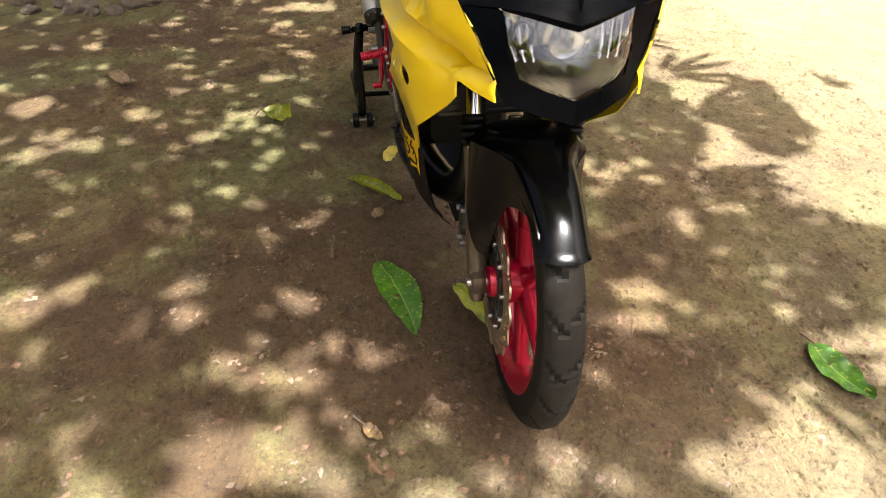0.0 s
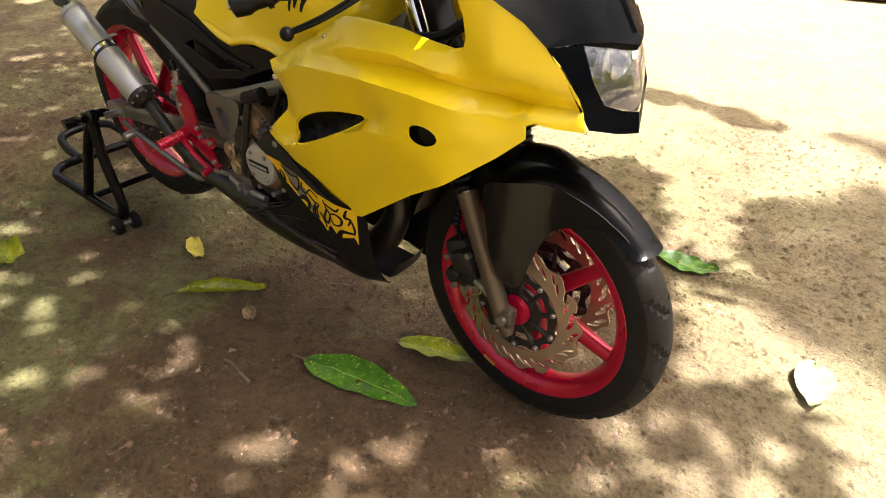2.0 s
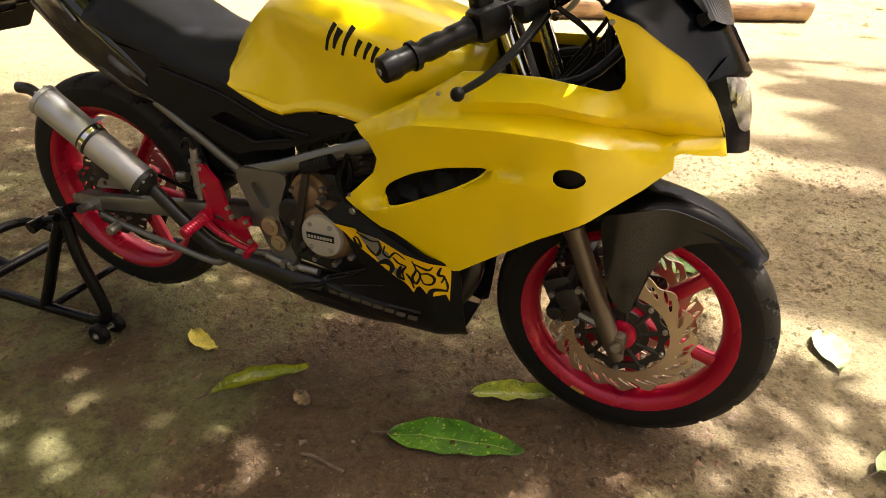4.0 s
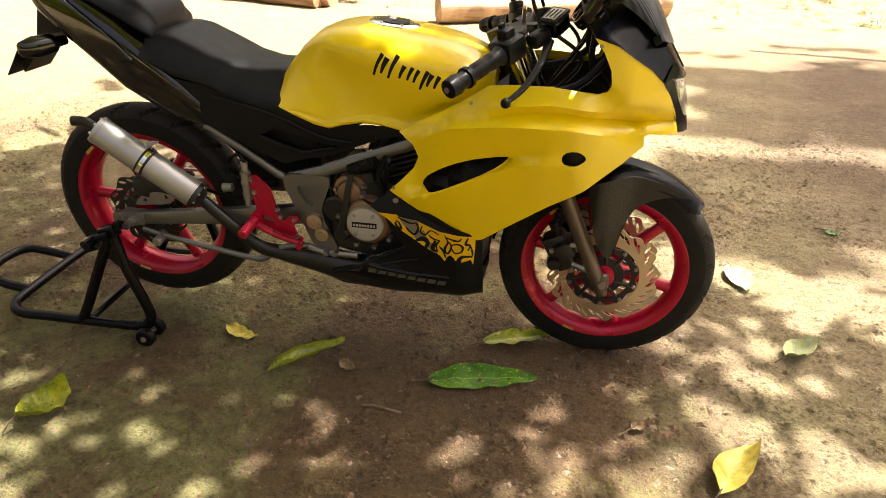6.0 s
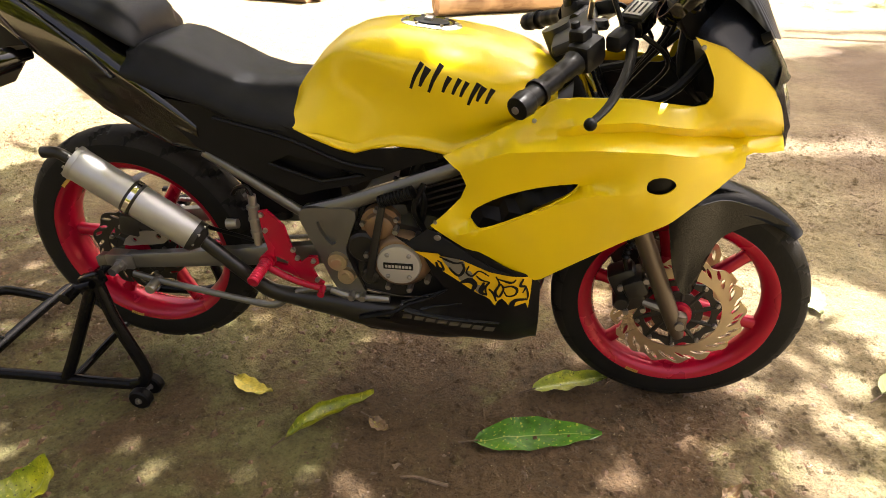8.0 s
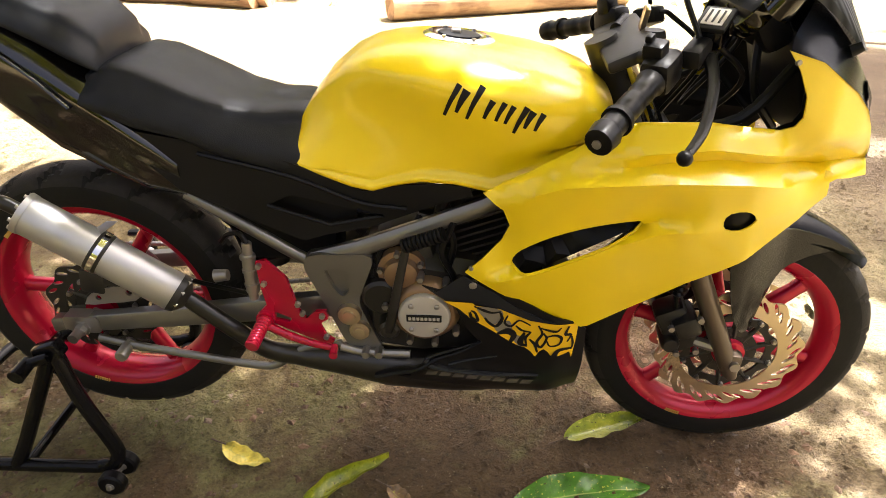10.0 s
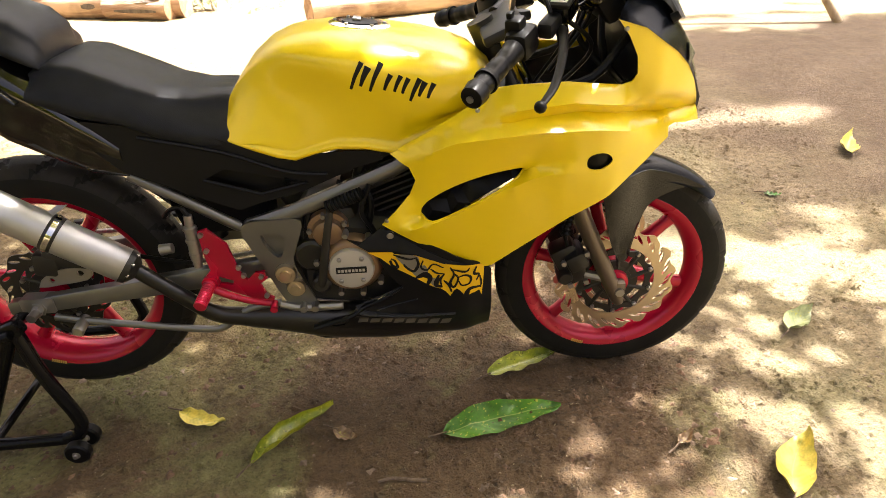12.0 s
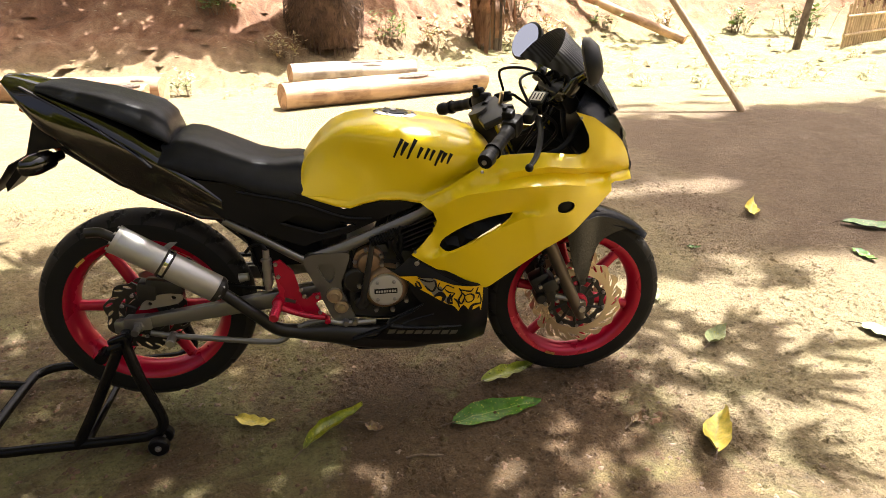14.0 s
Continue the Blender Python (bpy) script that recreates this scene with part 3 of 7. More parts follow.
def open_to_sun(x, y):
    """Whether the sun reaches this place of the ground past the crown."""
    w = 0.10 * noise.noise(Vector((x * 1.7, y * 1.7, 4.0))) + 0.13 * noise.noise(Vector((x * 4.5, y * 4.5, 7.0)))
    if y + w > interp(x, EDGE_BACK):
        return not streaks(x, y)
    if y < 0.62 and x + 0.7 * w > interp(y, EDGE_AHEAD):
        return noise.noise(Vector((x * 3.6, y * 3.6, 2.0))) + 0.6 * noise.noise(Vector((x * 8, y * 8, 3.0))) > -0.42 - 0.6 * smooth((x - 1.68 - 0.6 * max(-0.4, min(0.0, y + 0.3))) / 0.3)
    if x < -1.2:
        return noise.noise(Vector((x * 3.0, y * 3.0, 5.0))) > 0.42
    return False


def far_edge(x):
    """How much of the far bank lies in sun: the left end is shady, the right end sunny."""
    return -0.70 + 1.15 * smooth((x + 2.6) / 2.4)


# places on a leaf, along and across it
SPREAD = [(-1, 0), (-0.5, 0.4), (-0.5, -0.4), (0, 0), (0, 1), (0, -1), (0.5, 0.4), (0.5, -0.4), (1, 0)]


def build_shade_tree():
    tree = thing("mango_tree", "tall spreading shade tree with rough brown trunk", "tree", (-2.66, -0.90, 0))
    o = Vector((-2.66, -0.90, 0))
    rng = random.Random(11)
    trunk = tube(bend([(0, 0, -0.1), (0.02, 0.01, 0.25), (0.05, 0.0, 1.2), (-0.02, 0.05, 2.2), (0.1, 0.1, 3.0)], 5),
                 list(np.interp(range(21), [0, 4, 8, 20], [0.42, 0.26, 0.22, 0.16])), 14)
    for k in range(6):
        a = k * 1.05 + 0.2
        tube([(0.12 * math.cos(a), 0.12 * math.sin(a), 0.28), (0.33 * math.cos(a), 0.33 * math.sin(a), 0.07), (0.62 * math.cos(a), 0.62 * math.sin(a), -0.02)], [0.1, 0.075, 0.03], 8, trunk)
    part("trunk", trunk, M_BARK, tree, sharp=80)
    for k, (ex, ey, ez) in enumerate([(3.0, -0.6, 4.5), (4.6, 1.0, 4.8), (1.2, 2.2, 4.6), (0.5, -2.8, 4.5), (-2.2, 0.6, 4.5), (3.6, -2.4, 4.7), (6.2, -0.6, 4.9)]):
        limb = tube(bend([(0.05, 0.08, 2.6), (ex * 0.35, ey * 0.35, 3.6), (ex * 0.7, ey * 0.7, ez - 0.4), (ex, ey, ez)], 4), list(np.linspace(0.12, 0.025, 13)), 8)
        part("limb", limb, M_BARK, tree, sharp=80)
    verts, faces = [], []
    holes = GAPS_AHEAD + GAPS_BESIDE + GAPS_CORNER + [(rng.uniform(-2.0, 1.3), rng.uniform(-2.6, -0.9), rng.uniform(0.01, 0.04)) for _ in range(30)]
    for wx, wy, h0, h1, n, ln in WHORLS:
        z = rng.uniform(3.6, 4.2)
        for k in range(n):
            yaw = radians(h0 + (h1 - h0) * (k + rng.uniform(0.2, 0.8)) / n)
            L, W = ln * rng.uniform(0.7, 1.1), rng.uniform(0.045, 0.062)
            d, s = Vector((math.cos(yaw), math.sin(yaw), rng.uniform(-0.3, 0.1))), Vector((-math.sin(yaw), math.cos(yaw), rng.uniform(-0.2, 0.2)))
            c = Vector((wx, wy, 0)) + SUN * (z / SUN.z) - o + d * rng.uniform(0.0, 0.08)
            q = len(verts)
            verts += [c, c + d * L * 0.3 - s * W / 2, c + d * L * 0.7 - s * W * 0.42, c + d * L, c + d * L * 0.7 + s * W * 0.42, c + d * L * 0.3 + s * W / 2]
            faces.append(tuple(range(q, q + 6)))
    for _ in range(190000):
        z = rng.uniform(4.0, 5.3)
        # every fourth leaf floats unseen beyond the crown, added to shade the bank
        k_far = _ % 4 == 0
        gx, gy = (rng.uniform(-6.0, 12.0), rng.uniform(4.4, 13.0)) if k_far else (rng.uniform(-5.0, 9.0), rng.uniform(-4.5, 5.6))
        L, W = rng.uniform(0.09, 0.16), rng.uniform(0.045, 0.07)
        yaw, tip = rng.uniform(0, 6.283), rng.uniform(-0.7, 0.2)
        if k_far:
            L, W = 2.0 * L, 2.0 * W
        ex, ey, sx, sy = math.cos(yaw) * L * 0.48, math.sin(yaw) * L * 0.48, -math.sin(yaw) * W * 0.45, math.cos(yaw) * W * 0.45
        if k_far:
            if gy < (7.0 if gx < 3.5 else 8.8) + 0.5 * noise.noise(Vector((gx, gy, 3.0))):
                continue
            if noise.noise(Vector((gx * 0.9, gy * 0.9, 12.0))) + 0.6 * noise.noise(Vector((gx * 2.6, gy * 2.6, 13.0))) < far_edge(gx):
                continue
        elif math.hypot((gx + 0.6) / 1.15, gy + 0.8) > 3.6 + 0.9 * noise.noise(Vector((gx * 0.8, gy * 0.8, 31.0))) and not (gx > 1.6 and gy > 0.4 and gx < 7.6 + noise.noise(Vector((gy, 2.0, 4.0)))):
            continue
        elif open_to_sun(gx, gy):
            continue
        # loose leaves added far above the crown, only to soften the shade streaks
        elif gx > 1.6 and gy > 0.6 and streaks(gx, gy):
            z = rng.uniform(11.0, 16.0)
        elif any(abs(gx - a) < 0.25 and abs(gy - b) < 0.25 and min((gx + q * ex + w * sx - a) ** 2 + (gy + q * ey + w * sy - b) ** 2 for q, w in SPREAD) < (0.58 * r) ** 2 for a, b, r in holes):
            continue
        c = Vector((gx, gy, 0)) + SUN * (z / SUN.z) - o
        d = Vector((math.cos(yaw) * math.cos(tip), math.sin(yaw) * math.cos(tip), math.sin(tip)))
        s = Vector((-math.sin(yaw), math.cos(yaw), rng.uniform(-0.4, 0.4))).normalized()
        k = len(verts)
        verts += [c - d * L / 2, c + s * W / 2 - d * L * 0.05, c + d * L / 2, c - s * W / 2 - d * L * 0.05]
        faces.append((k, k + 1, k + 2, k + 3))
    me = bpy.data.meshes.new("crown")
    me.from_pydata([tuple(v) for v in verts], [], faces)
    me.materials.append(M_CROWN)
    crown = new("crown", me)
    crown.parent = tree
    tagged(crown, "dense green crown of long leaves, plus unseen loose leaves added for shade", kind="stuff")


build_shade_tree()


# ---- logs, pole and bank plants ----
def fallen_log(a, b, r, label, seed, mat=None):
    """A peeled log lying on the earth, with uneven girth, sawn ends and strips of bark."""
    a, b = Vector((*a, 0)), Vector((*b, 0))
    a.z, b.z = ground_z(a.x, a.y) + r * 0.9, ground_z(b.x, b.y) + r * 0.9
    L = (b - a).length
    ob = new("log")
    rot = (b - a).to_track_quat("X", "Z").to_matrix().to_4x4()
    ob.matrix_basis = Matrix.Translation(a) @ rot
    tagged(ob, label, "log", "logs on the bank")
    bm = bmesh.new()
    secs = []
    for i in range(25):
        x = L * i / 24
        secs.append([(x, (r + 0.10 * r * noise.noise(Vector((x * 1.6, math.cos(t) + seed, math.sin(t))))) * math.cos(t), r * math.sin(t) * (1 + 0.08 * noise.noise(Vector((x * 2.2, seed, t))))) for t in [2 * math.pi * k / 18 for k in range(18)]])
    loft(secs, bm, caps=False)
    part("stem", bm, mat or M_LOG, ob, sharp=70)
    for x, s in ((0, -1), (L, 1)):
        part("sawn_end", lathe([(0.0, s * 0.004), (r * 0.5, s * 0.006), (r * 0.97, 0)], (x, 0, 0), 18, "X"), M_LOGEND, ob)
    rng = random.Random(seed)
    for _ in range(5):
        x0, t0 = rng.uniform(0.05, L - 0.5), rng.uniform(-0.4, 2.6)
        w, l = rng.uniform(0.1, 0.35), rng.uniform(0.12, 0.5)
        rows = []
        for i in range(6):
            rows.append([(x0 + l * i / 5, (r * 1.04 + 0.004) * math.cos(t0 + w * (j / 4 - 0.5) * (0.4 + math.sin(math.pi * (i + 0.5) / 6))), (r * 1.04 + 0.004) * math.sin(t0 + w * (j / 4 - 0.5) * (0.4 + math.sin(math.pi * (i + 0.5) / 6)))) for j in range(5)])
        part("bark_strip", loft(rows, None, False, False), M_BARK, ob, sharp=70)
    return ob


fallen_log((0.0, 4.90), (2.33, 5.92), 0.140, "peeled reddish-brown log lying on pale earth, sunlit on top", 3)
fallen_log((-0.02, 6.55), (1.62, 7.15), 0.130, "short grey-brown log lying behind another log", 5, M_LOGGREY)
fallen_log((-1.30, 5.55), (-4.4, 6.1), 0.14, "long weathered log lying at the foot of the bank", 7)
fallen_log((-1.42, 5.42), (-2.1, 5.62), 0.11, "short pale log beside the long log", 9)


def bare_pole(foot, top, r, label, mat=None):
    f = Vector(foot)
    ob = thing("wooden_pole", label, "pole", f)
    d = Vector(top) - f
    pts = [d * (i / 10) + Vector((0.012 * noise.noise(Vector((i * 0.7, 1, 0))), 0.012 * noise.noise(Vector((i * 0.7, 5, 0))), 0)) for i in range(11)]
    part("shaft", tube(pts, list(np.linspace(r, r * 0.75, 11)), 10), mat or M_POLE, ob, sharp=70)


def weed(x, y, size, n, mat, seed, label, name="weed", upright=0.6):
    """A clump of narrow leaves on thin stems."""
    rng = random.Random(seed)
    ob = thing(name, label, "plant", (x, y, ground_z(x, y)), "weeds on the bank")
    verts, faces = [], []
    stems = bmesh.new()
    for _ in range(n):
        a, lean = rng.uniform(0, 6.283), rng.uniform(0.1, 1.0) * (1.4 - upright)
        h = size * rng.uniform(0.5, 1.1)
        base = Vector((rng.gauss(0, size * 0.25), rng.gauss(0, size * 0.25), 0))
        tipv = base + Vector((math.cos(a) * lean * h, math.sin(a) * lean * h, h))
        mid = base.lerp(tipv, 0.55) + Vector((0, 0, h * 0.12))
        tube([base, mid, tipv], [size * 0.008, size * 0.006, size * 0.003], 4, stems)
        for _ in range(7):
            p = base.lerp(tipv, rng.uniform(0.25, 1.0))
            b = rng.uniform(0, 6.283)
            d = Vector((math.cos(b), math.sin(b), rng.uniform(-0.3, 0.7))).normalized() * size * rng.uniform(0.15, 0.32)
            s = d.cross(Vector((0, 0, 1))).normalized() * size * rng.uniform(0.03, 0.07)
            k = len(verts)
            verts += [p, p + d * 0.45 + s, p + d, p + d * 0.45 - s]
            faces.append((k, k + 1, k + 2, k + 3))
    part("stem_tuft", stems, M_TWIG, ob)
    me = bpy.data.meshes.new("foliage")
    me.from_pydata([tuple(v) for v in verts], [], faces)
    me.materials.append(mat)
    fo = new("foliage", me)
    fo.parent = ob
    return ob


def sky_block_belt():
    """Dense low foliage, unseen, added round the yard to dim sky light and reflections."""
    rng = random.Random(77)
    verts, faces = [], []
    for _ in range(46000):
        a = rng.uniform(0, 6.283)
        r = rng.uniform(13, 18) + 11.0 * max(0.0, math.sin(a) + 0.1) ** 0.5
        c = Vector((r * math.cos(a), r * math.sin(a), ground_z(r * math.cos(a), r * math.sin(a)) + rng.uniform(0.0, 1.0) ** 0.8 * (3.6 + 1.3 * math.sin(a * 9) + 0.7 * math.sin(a * 23))))
        d = Vector((rng.gauss(0, 1), rng.gauss(0, 1), rng.gauss(-0.3, 0.6))).normalized() * rng.uniform(0.25, 0.5)
        s = d.cross(Vector((rng.gauss(0, 1), rng.gauss(0, 1), rng.gauss(0, 1)))).normalized() * rng.uniform(0.10, 0.2)
        k = len(verts)
        verts += [tuple(c - d), tuple(c + s), tuple(c + d), tuple(c - s)]
        faces.append((k, k + 1, k + 2, k + 3))
    me = bpy.data.meshes.new("sky_block_belt")
    me.from_pydata(verts, [], faces)
    me.materials.append(M_CROWN)
    tagged(new("sky_block_belt", me), "unseen dark green foliage added to block low sky light", "trees", kind="stuff")


sky_block_belt()


# ---- motorcycle ----
RZ, FX, FZ = 0.355, 1.287, 0.282  # rear axle height, front axle
bike = thing("motorcycle", "yellow and black sport motorcycle with red wheels on a paddock stand", "motorcycle", (0.009, 0, 0))


def tyre_mesh(r, w, c, rim_r):
    """A tyre: rounded carcass with sidewall step and slanted tread grooves."""
    prof = []
    h = r - rim_r
    for i in range(15):
        a = math.pi * i / 14
        prof.append((rim_r + h * max(0.0, math.sin(a)) ** 0.62 * 1.0, -w / 2 * math.cos(a) * (0.82 + 0.18 * math.sin(a))))
    seg = 320

    def groove(k, j):
        if j in (3, 4, 5, 6) and (k + 2 * j) % 16 in (0, 1):
            return -0.0065
        if j in (8, 9, 10, 11) and (k - 2 * j + 8) % 16 in (0, 1):
            return -0.0065
        if j in (5, 6, 7, 8, 9) and (k + 2 * abs(j - 7)) % 40 == 7:
            return -0.0036
        return 0.0

    inner = [(rim_r - 0.012, w * 0.30), (rim_r - 0.012, -w * 0.30)]
    bm = lathe(prof + inner, c, seg, "Y", closed=True, wobble=lambda k, j: groove(k, j) if j < 15 else 0.0)
    half = sorted((abs(p[1]), p[0]) for p in prof)
    for f in bm.faces:
        m = f.calc_center_median()
        d = math.hypot(m.x - c[0], m.z - c[2])
        skin = float(np.interp(abs(m.y - c[1]), [a for a, b in half], [b for a, b in half]))
        if d > r - 0.030 and d > skin - 0.0026:
            f.material_index = 1
    return bm


def rim_mesh(c, r, w):
    prof = [(r, -w / 2), (r + 0.004, -w / 2 + 0.004), (r - 0.006, -w / 2 + 0.010), (r - 0.014, -w * 0.30), (r - 0.024, -w * 0.12), (r - 0.024, w * 0.12), (r - 0.014, w * 0.30),
            (r - 0.006, w / 2 - 0.010), (r + 0.004, w / 2 - 0.004), (r, w / 2), (r - 0.010, w / 2 - 0.002), (r - 0.020, w * 0.38), (r - 0.030, w * 0.2), (r - 0.034, 0),
            (r - 0.030, -w * 0.2), (r - 0.020, -w * 0.38), (r - 0.010, -w / 2 + 0.002)]
    return lathe(prof, c, 72, "Y", closed=True)


def spoke_mesh(c, a, r0, r1, w0, w1, t):
    """One cast spoke with a ridge along its face."""
    d, n = Vector((math.cos(a), 0, math.sin(a))), Vector((-math.sin(a), 0, math.cos(a)))
    c = Vector(c)
    secs = []
    for i, f in enumerate((0, 0.12, 0.5, 0.88, 1.0)):
        r, w = r0 + (r1 - r0) * f, (w0 + (w1 - w0) * f) * (1.25 if i in (0, 4) else 1.0)
        tt = t * (1.15 - 0.3 * f)
        secs.append([c + d * r + n * u * w / 2 + Vector((0, v * tt / 2, 0)) for u, v in ((-1, -0.55), (-0.55, -1), (0.55, -1), (1, -0.55), (1, 0.55), (0.55, 1), (-0.55, 1), (-1, 0.55))])
    return loft(secs)


def disc_mesh(c, r, inner, t, wave, slots, depth=0.011):
    """A brake disc with a wavy rim and slotted face."""
    out = [((r - depth * (0.5 + 0.5 * math.cos(wave * 2 * math.pi * k / 144))) * math.cos(2 * math.pi * k / 144), (r - depth * (0.5 + 0.5 * math.cos(wave * 2 * math.pi * k / 144))) * math.sin(2 * math.pi * k / 144)) for k in range(144)]
    holes = [[(inner * math.cos(2 * math.pi * k / 48), inner * math.sin(2 * math.pi * k / 48)) for k in range(48)]]
    for k in range(slots):
        a = 2 * math.pi * (k + 0.5) / slots
        rm = (r * 0.52 + inner * 0.48) if k % 2 else (r * 0.66 + inner * 0.34)
        ln, wd = (r - inner) * 0.30, 0.0038
        tw = a + 0.9
        cx, cz = rm * math.cos(a), rm * math.sin(a)
        holes.append([(cx + ln * math.cos(tw) * math.cos(q) - wd * math.sin(tw) * math.sin(q), cz + ln * math.sin(tw) * math.cos(q) + wd * math.cos(tw) * math.sin(q)) for q in [2 * math.pi * i / 10 for i in range(10)]])
    bm = sheet(out, 0.0, t, holes, 0.02, grid=False)
    bmesh.ops.translate(bm, vec=c, verts=bm.verts)
    return bm


def wheel(kind, c, tr, tw, rim_r, rim_w, phase, discs, disc_r, disc_mat, wave):
    root = part(kind, lathe([(0.012, -0.075), (0.03, -0.072), (0.034, -0.05), (0.045, -0.035), (0.042, 0.0), (0.045, 0.035), (0.034, 0.05), (0.03, 0.072), (0.012, 0.075)], c, 28), M_RED, bike, "red alloy wheel hub")
    part("tyre", tyre_mesh(tr, tw, c, rim_r), M_RUBBER, root, "black road tyre with slanted tread grooves", 30).data.materials.append(M_TREAD)
    part("rim", rim_mesh(c, rim_r, rim_w), M_RED, root, "glossy red rim", 50)
    for k in range(6):
        part("spoke", spoke_mesh(c, phase + k * math.pi / 3, 0.038, rim_r - 0.028, 0.036, 0.026, 0.03), M_RED, root, sharp=50)
    for s in discs:
        part("brake_disc", disc_mesh((c[0], s * 0.060 - 0.002, c[2]), disc_r, disc_r * 0.65, 0.004, wave, 40 if disc_r > 0.13 else 24), disc_mat, root, "wavy slotted brake disc", 30)
        part("carrier_ring", disc_mesh((c[0], s * 0.058 - 0.002, c[2]), disc_r * 0.66, disc_r * 0.50, 0.005, 10, 0), M_ENGINE, root, "black scalloped carrier ring", 30)
        for k in range(10):
            a = phase + k * 2 * math.pi / 10 + 0.2
            part("disc_rivet", lathe([(0, s * 0.068), (0.004, s * 0.068), (0.0055, s * 0.064), (0.0055, s * 0.056)], (c[0] + disc_r * 0.60 * math.cos(a), 0, c[2] + disc_r * 0.60 * math.sin(a)), 10), M_STEEL, root)
        carrier = bmesh.new()
        for k in range(10):
            a = phase + k * 2 * math.pi / 10
            arm = tube([(c[0] + 0.035 * math.cos(a), s * 0.056, c[2] + 0.035 * math.sin(a)), (c[0] + disc_r * 0.63 * math.cos(a + 0.15), s * 0.058, c[2] + disc_r * 0.63 * math.sin(a + 0.15))], [0.0065, 0.0045], 8)
            part("carrier_arm", arm, M_ENGINE, root)
        lathe([(0, -0.006), (0.040, -0.006), (0.043, 0), (0.040, 0.006), (0, 0.006)], (c[0], s * 0.055, c[2]), 24, "Y", carrier)
        lathe([(0.02, -0.003), (0.056, -0.003), (0.056, 0.003), (0.02, 0.003)], (c[0], s * 0.057, c[2]), 28, "Y", carrier)
        part("disc_carrier", carrier, M_ENGINE, root)
    for q, (a0, r) in enumerate(((math.radians(248), rim_r - 0.004), (math.radians(128), rim_r - 0.004))):
        rows = bmesh.new()
        for k in range(7):
            a = a0 + k * 0.022
            m = Matrix.Translation(Vector((c[0] + r * math.cos(a), -rim_w / 2 - 0.0005, c[2] + r * math.sin(a)))) @ Matrix.Rotation(-a, 4, "Y")
            box(0.008, 0.0016, 0.0032, m, 0, rows)
        part("rim_lettering", rows, M_GOLDLET, root, "row of small gold marks")
    return root


front_wheel = wheel("front_wheel", (FX, 0, FZ), 0.285, 0.084, 0.219, 0.070, math.radians(46), (-1, 1), 0.146, M_GOLD, 16)
rear_wheel = wheel("rear_wheel", (0.006, 0, RZ), 0.293, 0.120, 0.224, 0.095, math.radians(176), (-1,), 0.115, M_DARKDISC, 10)
part("axle", tube([(FX, -0.115, FZ), (FX, 0.115, FZ)], 0.010, 12), M_STEEL, bike)
part("axle", tube([(0, -0.165, RZ), (0, 0.165, RZ)], 0.010, 12), M_STEEL, bike)

# forks lean back by the rake
RAKE = Vector((-math.sin(math.radians(25)), 0, math.cos(math.radians(25))))


def on_fork(d, y, off=-0.012):
    return Vector((FX + off, y, FZ)) + RAKE * d


